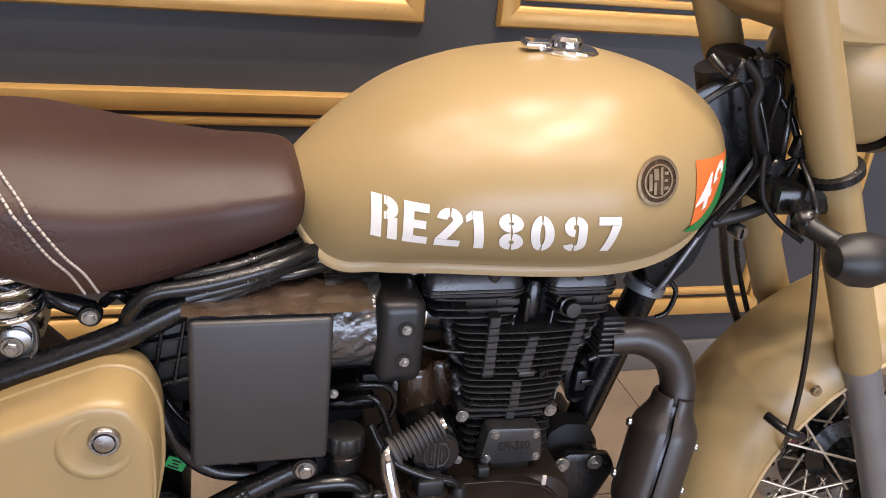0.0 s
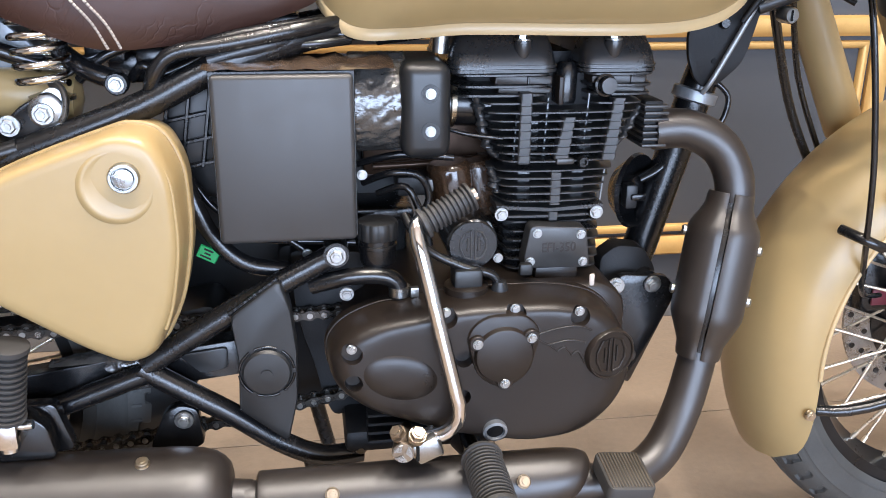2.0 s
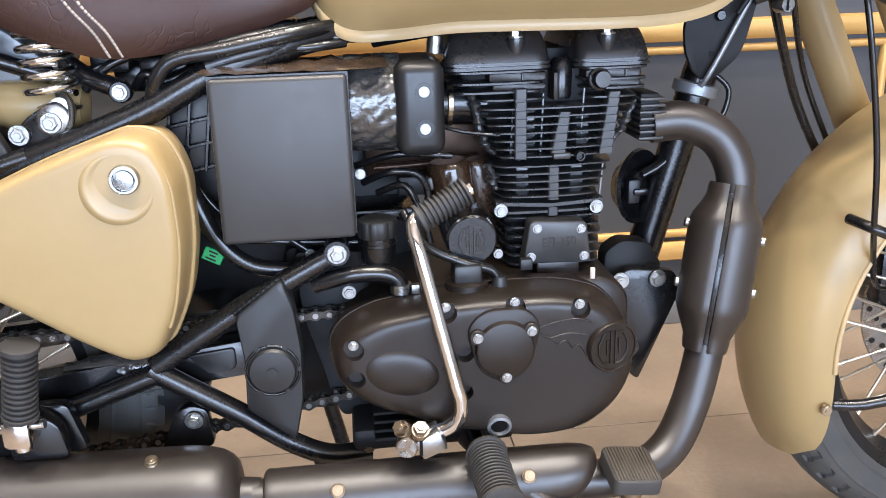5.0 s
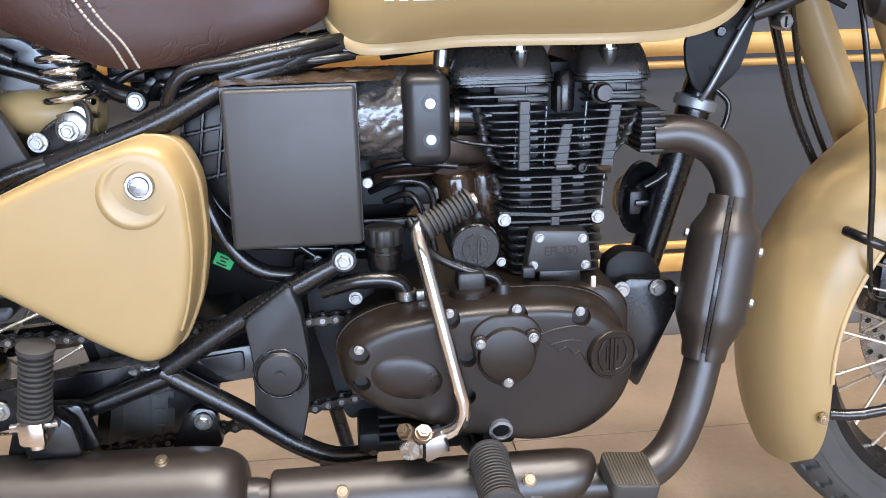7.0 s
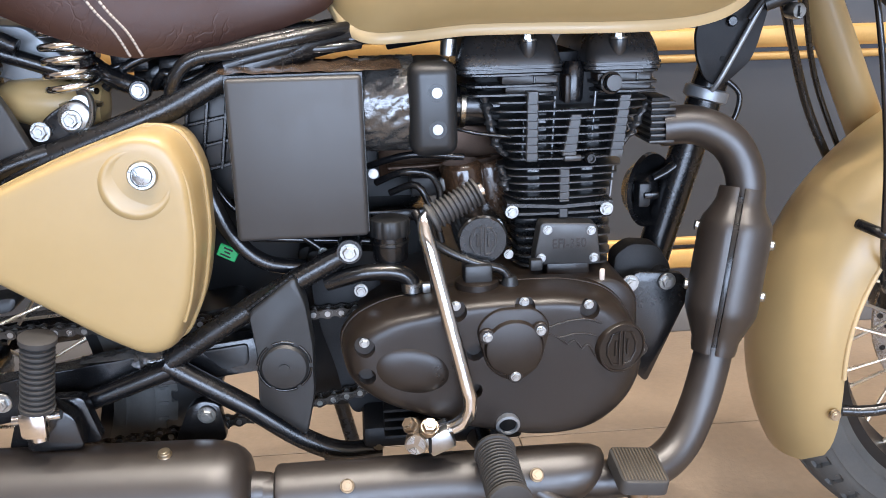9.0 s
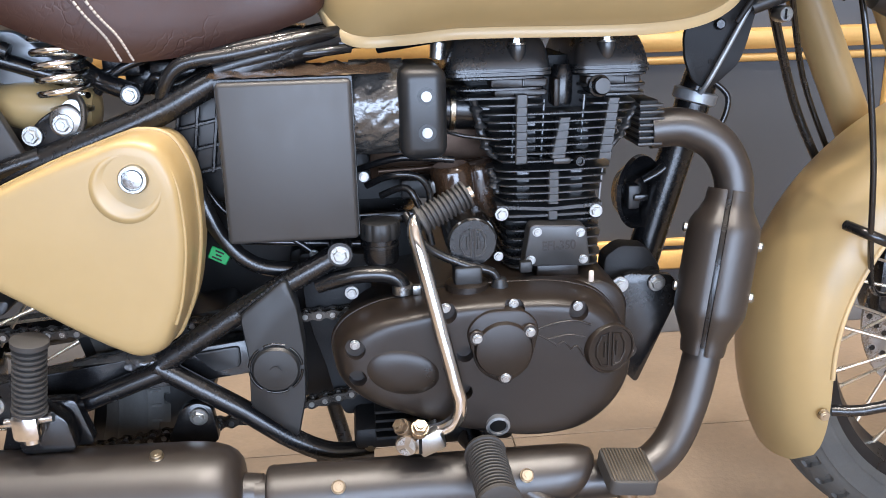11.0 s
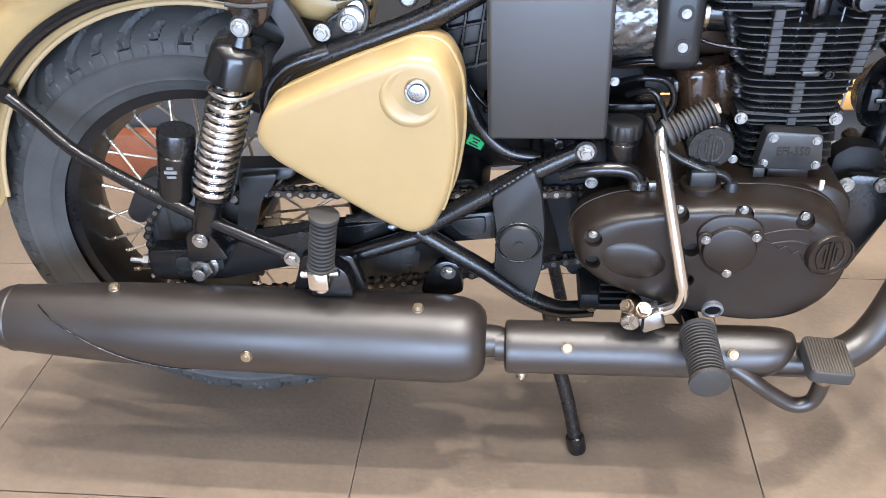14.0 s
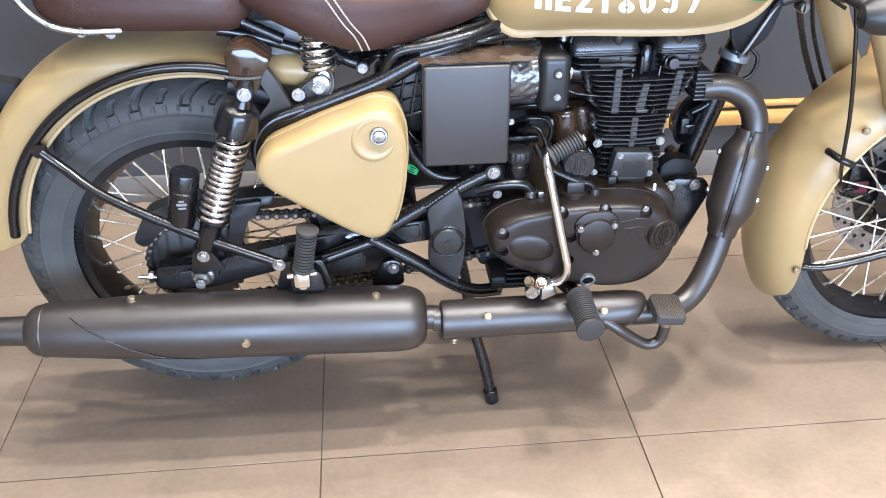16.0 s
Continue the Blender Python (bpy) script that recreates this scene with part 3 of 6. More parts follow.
part("gusset_edge", tube([(1.015, -0.045, 0.766), (1.05, -0.055, 0.780), (1.085, -0.06, 0.797), (1.12, -0.07, 0.806)], 0.0085, 10, 3), MATT, neck)
# slab added behind the cables to give the darkness between them
part("loom_shade", slab(rounded([(1.02, 0.955), (1.075, 0.962), (1.105, 0.93), (1.118, 0.86), (1.12, 0.80), (1.06, 0.785), (1.03, 0.82), (1.04, 0.87)], 0.02), -0.012, 0.06, 0.012), TAPE_SHADE, bike, "dark slab added for the shade behind the wiring")
random.seed(4)
loom = [((0.985, -0.05, 0.955), (1.012, -0.062, 0.925), (1.03, -0.066, 0.875), (1.04, -0.066, 0.835), (1.02, -0.055, 0.79), (0.995, -0.05, 0.75)),
        ((1.01, -0.05, 0.965), (1.022, -0.07, 0.92), (1.044, -0.075, 0.865), (1.036, -0.075, 0.83), (1.008, -0.065, 0.775)),
        ((1.075, -0.05, 0.935), (1.060, -0.075, 0.905), (1.060, -0.08, 0.87), (1.070, -0.07, 0.852)),
        ((1.045, -0.07, 0.872), (1.036, -0.088, 0.842), (1.037, -0.10, 0.815), (1.056, -0.11, 0.792), (1.082, -0.125, 0.775)),
        ((1.04, -0.04, 0.965), (1.082, -0.07, 0.945), (1.103, -0.085, 0.915), (1.105, -0.085, 0.89), (1.09, -0.08, 0.865), (1.075, -0.07, 0.85)),
        ((1.03, -0.03, 0.97), (1.048, -0.06, 0.94), (1.050, -0.06, 0.905), (1.055, -0.05, 0.87)),
        ((1.0, -0.06, 0.962), (1.014, -0.075, 0.94), (1.01, -0.08, 0.915), (1.025, -0.08, 0.88), (1.05, -0.07, 0.85), (1.06, -0.06, 0.81)),
        ((1.08, -0.05, 0.93), (1.092, -0.08, 0.89), (1.098, -0.09, 0.85), (1.085, -0.08, 0.82), (1.06, -0.07, 0.80)),
        ((0.975, -0.03, 0.96), (0.99, -0.05, 0.945), (1.02, -0.05, 0.95), (1.05, -0.04, 0.965)),
        ((1.11, -0.07, 0.86), (1.095, -0.095, 0.83), (1.10, -0.10, 0.80), (1.12, -0.09, 0.79)),
        ((1.05, -0.055, 0.93), (1.07, -0.07, 0.90), (1.085, -0.075, 0.86), (1.08, -0.07, 0.82), (1.10, -0.07, 0.79))]
for i, pts in enumerate(loom):
    part("cable", tube(pts, 0.0026 + 0.0032 * random.random(), 8, 6), BLACK if i % 3 else TAPE_SHADE, bike)
for x, y, z, turn in ((1.000, -0.055, 0.950, 20), (1.022, -0.06, 0.957, -15), (1.040, -0.05, 0.945, 40), (1.088, -0.085, 0.905, -20), (1.082, -0.08, 0.872, 10), (1.062, -0.07, 0.845, 35), (1.10, -0.085, 0.835, -10)):
    bm = box((-0.010, -0.008, -0.013), (0.010, 0.008, 0.013), 0.003, 1)
    part("wiring_connector", bm, BLACK, bike, at=Matrix.Translation((x, y, z)) @ Matrix.Rotation(radians(turn), 4, "Y"))
for x, z, turn in ((1.080, 0.906, -15), (1.094, 0.868, 20)):
    part("cable_tie", box((-0.0022, -0.003, -0.011), (0.0022, 0.003, 0.011), 0.001, 1), GREY, bike, at=Matrix.Translation((x, -0.098, z)) @ Matrix.Rotation(radians(turn), 4, "Y"))
lock = part("steering_lock", lathe([(0.0095, 0), (0.0095, 0.016), (0.008, 0.019)], (1.046, -0.045, 0.758), (0.1, -1, 0), 18), STEEL, bike)
part("lock_slot", box((1.0455, -0.0655, 0.752), (1.0475, -0.0635, 0.764)), VOID, lock)
part("brake_hose", tube([(1.080, -0.09, 0.86), (1.082, -0.13, 0.82), (1.100, -0.14, 0.74), (1.126, -0.138, 0.61), (1.142, -0.128, 0.51), (1.165, -0.10, 0.46), (1.20, -0.06, 0.41), (1.27, 0.0, 0.38)], 0.0036, 10, 6), GLOSSHOSE, bike, "black brake hose")
part("hose_clip", tube([(1.130, -0.095, 0.512), (1.142, -0.126, 0.508), (1.165, -0.128, 0.498)], 0.0065, 10, 3), BLACK, bike)
part("cable", tube([(1.07, 0.03, 0.78), (1.135, 0.07, 0.64), (1.18, 0.07, 0.55)], 0.006, 8, 5), BLACK, bike)
part("cable", tube([(1.095, 0.03, 0.80), (1.150, 0.08, 0.67), (1.20, 0.08, 0.56)], 0.004, 8, 5), BLACK, bike)

# fuel tank
TOP = [(0.5114, 0.8222), (0.5285, 0.8398), (0.5687, 0.8743), (0.625, 0.9132), (0.6893, 0.9382), (0.7497, 0.9507), (0.82, 0.9568), (0.88, 0.9501), (0.9415, 0.9326), (0.9882, 0.9069), (1.0131, 0.8723), (1.0203, 0.8553)]
BOT = [(0.5114, 0.7915), (0.5285, 0.7641), (0.5536, 0.7487), (0.5989, 0.7484), (0.6672, 0.7547), (0.854, 0.7539), (0.9156, 0.7576), (0.9622, 0.7689), (1.0037, 0.7915), (1.0203, 0.8167)]
TX0, TX1, TXM, TPOW = 0.5114, 1.0203, 0.8108, 2.125


def tank_w(x):
    u = (x - TXM) / (TX1 - TXM) if x > TXM else (TXM - x) / (TXM - TX0)
    e = 1.76 if x > TXM else 2.19
    return 0.1895 * max(0.0, 1 - min(1, u) ** e) ** (1 / e)



def tank_side(x, z):
    """Half width of the tank at x and height z."""
    w, zt, zb = tank_w(x), curve(TOP, x), curve(BOT, x)
    zm = zb + 0.36 * (zt - zb)
    if z >= zm:
        s = min(1, (z - zm) / max(1e-6, zt - zm))
        return w * max(0, 1 - s ** TPOW) ** (1 / TPOW)
    s = min(1, (zm - z) / max(1e-6, zm - zb))
    return w * (1 - 0.293 * min(1.0, max(0.0, (x - 0.518) / 0.075)) * s ** 2)


bm = bmesh.new()
rings, lip = [], []
for i in range(71):
    c = 0.5 - 0.5 * math.cos(math.pi * i / 70)
    x = TX0 + (TX1 - TX0) * c
    zt, zb = curve(TOP, x), curve(BOT, x)
    zm = zb + 0.36 * (zt - zb)
    half = []
    for j in range(7):
        z = zb + (zm - zb) * j / 7
        half.append((tank_side(x, z), z))
    for j in range(20):
        b = math.pi / 2 * j / 20
        half.append((tank_w(x) * math.cos(b) ** (2 / TPOW), zm + (zt - zm) * math.sin(b) ** (2 / TPOW)))
    rings.append([V(x, -y, z) for y, z in half] + [V(x, 0, zt)] + [V(x, y, z) for y, z in reversed(half)])
    lip.append((x, tank_side(x, zb), zb))
ring_skin(bm, rings)
tank = part("fuel_tank", bm, SAND, bike, "sand-painted teardrop fuel tank with stencilled number", 60)
bm = bmesh.new()
for sgn in (-1, 1):
    ring_skin(bm, [[V(x, sgn * (y + dy), z + dz) for dy, dz in ((-0.004, 0.006), (0.001, 0.005), (0.0045, 0.001), (0.0055, -0.005), (0.004, -0.009), (0.0, -0.0095), (-0.004, -0.006))] for x, y, z in lip[1:-7]])
part("seam_flange", bm, SAND_LIT, tank, "pressed seam flange with caught light in its pale paint")
bm = bmesh.new()
cap_at = V(0.810, -0.008, 0.9495)
lathe([(0.035, 0), (0.036, 0.006), (0.032, 0.010), (0.026, 0.011)], cap_at, (0, 0, 1), 36, bm)
cap = part("tank_cap", bm, CHROME, tank, "chrome filler cap with lock")
part("cap_lock", lathe([(0.018, 0.01), (0.018, 0.017), (0.013, 0.021)], cap_at, (0, 0, 1), 24), CHROME, cap)
part("cap_lever", box(cap_at + V(-0.05, -0.012, 0.006), cap_at + V(-0.02, 0.012, 0.016), 0.004), CHROME, cap)


def on_tank(bm, x0, z0, out=0.0012, up=1.0):
    """Lay a flat drawing in x and z upon the tank's near side."""
    for v in bm.verts:
        x, z = x0 + v.co.x, z0 + up * v.co.y
        v.co = V(x, -(tank_side(x, z) + out), z)
    return bm


def fine(bm, size, rounds=5):
    bmesh.ops.triangulate(bm, faces=bm.faces)
    for _ in range(rounds):
        long = [e for e in bm.edges if e.calc_length() > size]
        if not long:
            break
        bmesh.ops.subdivide_edges(bm, edges=long, cuts=1)
        bmesh.ops.triangulate(bm, faces=bm.faces)
    return bm


def glyph(ch, size, bold=0.0):
    c = bpy.data.curves.new("glyph", "FONT")
    c.body, c.size, c.offset, c.align_x = ch, size, bold, "CENTER"
    ob = bpy.data.objects.new("glyph", c)
    me = bpy.data.meshes.new_from_object(ob)
    bm = bmesh.new()
    bm.from_mesh(me)
    bpy.data.objects.remove(ob)
    return bm


def stencil(ch):
    """A stencil character, 0.026 wide and 0.041 high, as flat pieces in x and y."""
    W, H, w = 0.0265, 0.041, 0.0104
    bm = bmesh.new()

    def quad(*pts):
        bm.faces.new([bm.verts.new((x, y, 0)) for x, y in pts])

    def rect(x0, y0, x1, y1):
        quad((x0, y0), (x1, y0), (x1, y1), (x0, y1))

    def band(cx, cy, rx, ry, a0, a1, n=10):
        for i in range(n):
            a, b = radians(a0 + (a1 - a0) * i / n), radians(a0 + (a1 - a0) * (i + 1) / n)
            quad(*[(cx + r * rx * math.cos(t), cy + q * ry * math.sin(t)) for r, q, t in
                   ((1, 1, a), (1, 1, b), (1 - w / rx, 1 - w * 0.8 / ry, b), (1 - w / rx, 1 - w * 0.8 / ry, a))])

    c, gap = W / 2, 6
    if ch == "0":
        band(c, H / 2, c, H / 2, -90 + gap, 90 - gap)
        band(c, H / 2, c, H / 2, 90 + gap, 270 - gap)
    elif ch == "8":
        for cy, ry in ((0.26 * H, 0.26 * H), (0.765 * H, 0.235 * H)):
            band(c, cy, c, ry, -90 + gap, 90 - gap)
            band(c, cy, c, ry, 90 + gap, 270 - gap)
    elif ch == "9":
        band(c, 0.73 * H, c, 0.27 * H, 0, 90 - gap)
        band(c, 0.73 * H, c, 0.27 * H, 90 + gap, 270 - gap)
        rect(W - w, 0.27 * H, W, 0.73 * H)
        band(c, 0.27 * H, c, 0.27 * H, -90 + gap, 0)
        band(c, 0.27 * H, c, 0.27 * H, 195, 270 - gap, 6)
    elif ch == "2":
        band(c, 0.70 * H, c, 0.30 * H, 0, 90 - gap)
        band(c, 0.70 * H, c, 0.30 * H, 90 + gap, 175)
        quad((W - w, 0.70 * H), (0.0, 0.8 * w), (w * 1.15, 0.8 * w), (W, 0.70 * H))
        rect(0, 0, W, 0.8 * w - 0.0002)
    elif ch == "1":
        rect(0.36 * W, 0, 0.36 * W + w, H)
        quad((0.08 * W, 0.70 * H), (0.34 * W, 0.80 * H), (0.34 * W, H), (0.08 * W, 0.86 * H))
    elif ch == "7":
        rect(0, H - 0.85 * w, W, H)
        quad((0.22 * W, 0), (0.22 * W + w, 0), (W, H - 0.85 * w - 0.0002), (W - w, H - 0.85 * w - 0.0002))
    elif ch == "E":
        rect(0, 0, w, H)
        for y in (0, H / 2 - 0.4 * w, H - 0.8 * w):
            rect(w + 0.0001, y, W * (0.86 if 0 < y < 0.6 * H else 0.95), y + 0.8 * w)
    else:
        rect(0, 0, w, H)
        rect(w + 0.002, H - 0.75 * w, 0.56 * W, H)
        band(0.56 * W, 0.74 * H, 0.44 * W, 0.26 * H, -88, 88)
        rect(w + 0.002, 0.48 * H, 0.56 * W, 0.48 * H + 0.7 * w)
        quad((0.62 * W, 0), (W, 0), (0.98 * W, 0.38 * H), (0.62 * W, 0.475 * H))
        quad((0.62 * W, 0.4755 * H), (0.98 * W, 0.385 * H), (0.97 * W, 0.56 * H), (0.62 * W, 0.50 * H))
    bmesh.ops.remove_doubles(bm, verts=bm.verts, dist=0.00003)
    return bm


for ch, x in zip("RE218097", (0.583, 0.611, 0.640, 0.669, 0.701, 0.731, 0.764, 0.799)):
    bm = stencil(ch)
    for v in bm.verts:
        v.co.x = v.co.x * 0.88 - (0.16 * v.co.y if x > 0.66 else 0.0)
    on_tank(fine(bm, 0.007), x, 0.794)
    part("stencilled_character", bm, WHITE, tank)
# round badge
DARKBRASS = mat("antique_brass_enamel", (0.11, 0.075, 0.045), 0.25, 0.6, 0.3, 60)
bx, bz = 0.856, 0.866
bm = bmesh.new()
bmesh.ops.create_circle(bm, cap_ends=True, radius=0.0255, segments=40)
fine(bm, 0.008)
badge = part("round_badge", on_tank(bm, bx, bz, 0.001, 0.86), DARKBRASS, tank, "round black and silver tank badge")
bm = bmesh.new()
for r0, r1 in ((0.0225, 0.0262), (0.0162, 0.0182)):
    a = [bm.verts.new((r0 * math.cos(2 * math.pi * i / 40), r0 * math.sin(2 * math.pi * i / 40), 0)) for i in range(40)]
    b = [bm.verts.new((r1 * math.cos(2 * math.pi * i / 40), r1 * math.sin(2 * math.pi * i / 40), 0)) for i in range(40)]
    for i in range(40):
        bm.faces.new((a[i], a[(i + 1) % 40], b[(i + 1) % 40], b[i]))
part("badge_ring", on_tank(bm, bx, bz, 0.0022, 0.86), SILVER, badge)
bm = bmesh.new()
for x0, x1, z0, z1 in ((-0.0125, -0.0085, -0.009, 0.009), (-0.0065, -0.0005, 0.002, 0.0135), (-0.0065, -0.003, -0.0135, 0.000), (0.002, 0.0055, -0.0145, 0.0145), (0.0065, 0.0125, 0.006, 0.0095), (0.0065, 0.011, -0.001, 0.002), (0.0065, 0.0125, -0.0095, -0.006)):
    vs = [bm.verts.new(p) for p in ((x0, z0, 0), (x1, z0, 0), (x1, z1, 0), (x0, z1, 0))]
    bm.faces.new(vs)
part("badge_device", on_tank(bm, bx, bz, 0.0026, 0.86), SILVER, badge)


def decal(outline, name, material, x0=0.0, z0=0.0, out=0.0012):
    bm = bmesh.new()
    bm.faces.new([bm.verts.new((x, z, 0)) for x, z in outline])
    fine(bm, 0.006)
    return part(name, on_tank(bm, x0, z0, out), material, tank)


decal([(0.911, 0.877), (0.945, 0.873), (0.973, 0.870), (0.990, 0.868), (0.990, 0.862), (0.975, 0.857), (0.950, 0.825), (0.930, 0.812), (0.915, 0.808)], "orange_flash", ORANGE)
decal([(0.906, 0.804), (0.915, 0.808), (0.930, 0.812), (0.950, 0.825), (0.975, 0.857), (0.990, 0.863), (0.995, 0.845), (0.985, 0.812), (0.954, 0.788)], "green_flash", GREEN, out=0.0016)
bm = glyph("49", 0.045, 0.0012)
fine(bm, 0.007)
for v in bm.verts:
    v.co.x = v.co.x * 1.20 + 0.22 * v.co.y
    v.co.y += 0.25 * v.co.x
part("white_numeral", on_tank(bm, 0.940, 0.828, 0.0022), WHITE, tank)


# saddles
def saddle_y(w, zt, zm, z):
    """Half width of a saddle at a height: an upright flank up to a soft shoulder, then a low crown."""
    zs = zm + 0.42 * (zt - zm)
    if z < zs:
        return w
    return w * max(0.0, 1 - (z - zs) / (zt - zs)) ** (1 / 2.6)


def saddle(name, tops, bots, widths, x0, x1, label):
    bm = bmesh.new()
    rings = []
    for i in range(49):
        c = 0.5 - 0.5 * math.cos(math.pi * i / 48)
        x = x0 + (x1 - x0) * c
        zt, zb, w = curve(tops, x), curve(bots, x), curve(widths, x)
        zm = zb + 0.30 * (zt - zb)
        half = [(w * 0.90, zb), (w * 0.955, zb + 0.25 * (zm - zb)), (w * 0.985, zb + 0.6 * (zm - zb))]
        half += [(saddle_y(w, zt, zm, zm + (zt - zm) * j / 12), zm + (zt - zm) * j / 12) for j in range(13)]
        zs = zm + 0.42 * (zt - zm)
        half = [h for h in half if h[1] < zs - 0.006]
        for j in range(15):
            k = 0.985 - 0.92 * j / 14
            half.append((w * k, zs + (zt - zs) * (1 - k ** 2.6)))
        rings.append([V(x, -y, z) for y, z in half] + [V(x, 0, zt)] + [V(x, y, z) for y, z in reversed(half)])
    ring_skin(bm, rings)
    return part(name, bm, LEATHER, bike, label, 60)


S_TOP = [(0.125, 0.80), (0.145, 0.840), (0.19, 0.868), (0.26, 0.873), (0.35, 0.858), (0.4378, 0.847), (0.505, 0.843), (0.524, 0.832), (0.53, 0.815)]
S_BOT = [(0.125, 0.795), (0.15, 0.80), (0.2, 0.778), (0.25, 0.756), (0.3, 0.737), (0.335, 0.733), (0.42, 0.743), (0.505, 0.769), (0.524, 0.782), (0.53, 0.803)]
S_W = [(0.125, 0.06), (0.145, 0.105), (0.2, 0.135), (0.28, 0.142), (0.36, 0.128), (0.4467, 0.100), (0.517, 0.084), (0.53, 0.06)]
seat = saddle("rider_saddle", S_TOP, S_BOT, S_W, 0.125, 0.530, "brown leatherette sprung rider saddle")


def seat_side(x, z):
    zt, zb, w = curve(S_TOP, x), curve(S_BOT, x), curve(S_W, x)
    zm = zb + 0.30 * (zt - zb)
    if z < zm:
        return w * (0.90 + 0.10 * min(1, max(0, (z - zb) / (zm - zb))) ** 0.7)
    return saddle_y(w, zt, zm, z)


bm = bmesh.new()
for off in (0.0, 0.0115):
    pts = spline([(0.245 + off, 0, 0.850), (0.268 + off, 0, 0.825), (0.293 + off, 0, 0.785), (0.311 + off, 0, 0.760), (0.321 + off, 0, 0.735)], 8)
    run = 0
    for a, b in zip(pts, pts[1:]):
        a = V(a.x, -seat_side(a.x, a.z) - 0.0022, a.z)
        b = V(b.x, -seat_side(b.x, b.z) - 0.0022, b.z)
        tube([a, a + (b - a) * 0.74], 0.0013, 6, 1, bm)
part("stitching", bm, THREAD, seat, "double row of white stitching")
pillion = saddle("pillion_saddle", [(-0.175, 0.82), (-0.16, 0.858), (-0.10, 0.875), (0.08, 0.868), (0.145, 0.845), (0.165, 0.815)],
                 [(-0.175, 0.815), (-0.15, 0.792), (-0.10, 0.779), (0.08, 0.768), (0.14, 0.768), (0.165, 0.80)],
                 [(-0.175, 0.05), (-0.15, 0.10), (-0.08, 0.122), (0.08, 0.118), (0.15, 0.095), (0.165, 0.06)], -0.175, 0.165, "brown leatherette pillion saddle")
bolt(BOLT_M, -0.09, -0.118, 0.775, pillion)
bolt(BOLT_M, -0.048, -0.118, 0.772, pillion)
part("pillion_rail", tube([(-0.03, -0.12, 0.776), (-0.10, -0.124, 0.779), (-0.15, -0.12, 0.80), (-0.185, -0.10, 0.85), (-0.19, 0, 0.87)], 0.005, 12, 6), STEEL, bike, "chrome pillion grab rail")


# black seat pan and brackets under the rider saddle
part("seat_pan", slab(rounded([(0.16, 0.80), (0.25, 0.765), (0.31, 0.745), (0.42, 0.750), (0.51, 0.776), (0.51, 0.790), (0.30, 0.775), (0.16, 0.815)], 0.006), -0.068, 0.068, 0.004), BLACK, seat)
for x0, z0, x1, z1, y0 in ((0.285, 0.715, 0.325, 0.755, -0.07), (0.335, 0.708, 0.385, 0.730, -0.075), (0.30, 0.69, 0.34, 0.72, -0.04), (0.39, 0.705, 0.44, 0.735, -0.06), (0.44, 0.725, 0.50, 0.76, -0.05)):
    part("seat_bracket", box((x0, y0, z0), (x1, y0 + 0.10, z1), 0.004), BLACK, bike)
for pts in (((0.20, -0.06, 0.725), (0.27, -0.07, 0.715), (0.33, -0.06, 0.735), (0.40, -0.07, 0.742)),
            ((0.28, -0.08, 0.70), (0.31, -0.085, 0.725), (0.36, -0.08, 0.742)),
            ((0.33, -0.08, 0.70), (0.345, -0.09, 0.715), (0.36, -0.085, 0.705), (0.40, -0.08, 0.72)),
            ((0.47, -0.09, 0.752), (0.52, -0.085, 0.745), (0.57, -0.08, 0.742), (0.62, -0.07, 0.748)),
            ((0.44, -0.09, 0.74), (0.50, -0.10, 0.735), (0.55, -0.085, 0.738))):
    part("cable", tube(pts, 0.0052, 8, 5), BLACK, bike)


# coil springs
def coil(a, b, r, wire, turns, open_top=0.0):
    a, b = Vector(a), Vector(b)
    d = (b - a)
    u = d.orthogonal().normalized()
    w = d.normalized().cross(u)
    steps = turns * 20
    pts = []
    for i in range(steps + 1):
        t = i / steps
        ang = 2 * math.pi * turns * t
        t = t - open_top * 0.5 * t * (1 - t) ** 4 * -4
        pts.append(a + d * t + r * (math.cos(ang) * u + math.sin(ang) * w))
    return tube(pts, wire, 8, 1)


sp = part("saddle_spring", coil((0.253, -0.098, 0.697), (0.250, -0.098, 0.782), 0.0245, 0.0037, 6), CHROME, bike, "bright saddle coil spring")
part("spring_seat", lathe([(0.022, 0), (0.022, 0.004), (0.012, 0.007)], (0.254, -0.085, 0.682), (0, 0, 1), 20), STEEL, sp)
part("spring_bracket", slab(rounded([(0.205, 0.655), (0.225, 0.678), (0.258, 0.696), (0.272, 0.678), (0.262, 0.65), (0.225, 0.640)], 0.01), -0.108, -0.098, 0.003), BLACK, bike)
part("spring_hook", tube([(0.258, -0.100, 0.699), (0.268, -0.106, 0.697), (0.272, -0.110, 0.688), (0.271, -0.112, 0.674), (0.266, -0.112, 0.664)], 0.0034, 8, 4, flat=1.8), STEEL, bike, "bent bright spring hook")
part("bolt_washer", lathe([(0.0165, 0), (0.0165, 0.002), (0.015, 0.003)], (0.252, -0.107, 0.674), (0, -1, 0), 24), STEEL, bike)
bolt(BOLT_L, 0.250, -0.110, 0.672, bike)
bolt(BOLT_L, 0.217, -0.109, 0.661, bike)
part("spring_cup", lathe([(0.0135, 0), (0.0135, 0.005), (0.008, 0.006)], (0.260, -0.100, 0.683), (0.1, -1, 0), 18), STEEL, bike)
part("seat_strut", tube([(0.262, -0.070, 0.728), (0.29, -0.09, 0.712), (0.322, -0.094, 0.700)], 0.010, 12, 3), BLACK, bike)
part("bolt_washer", lathe([(0.0115, 0), (0.0115, 0.010), (0.010, 0.012)], (0.320, -0.094, 0.699), (0, -1, 0), 20), BLACK, bike)
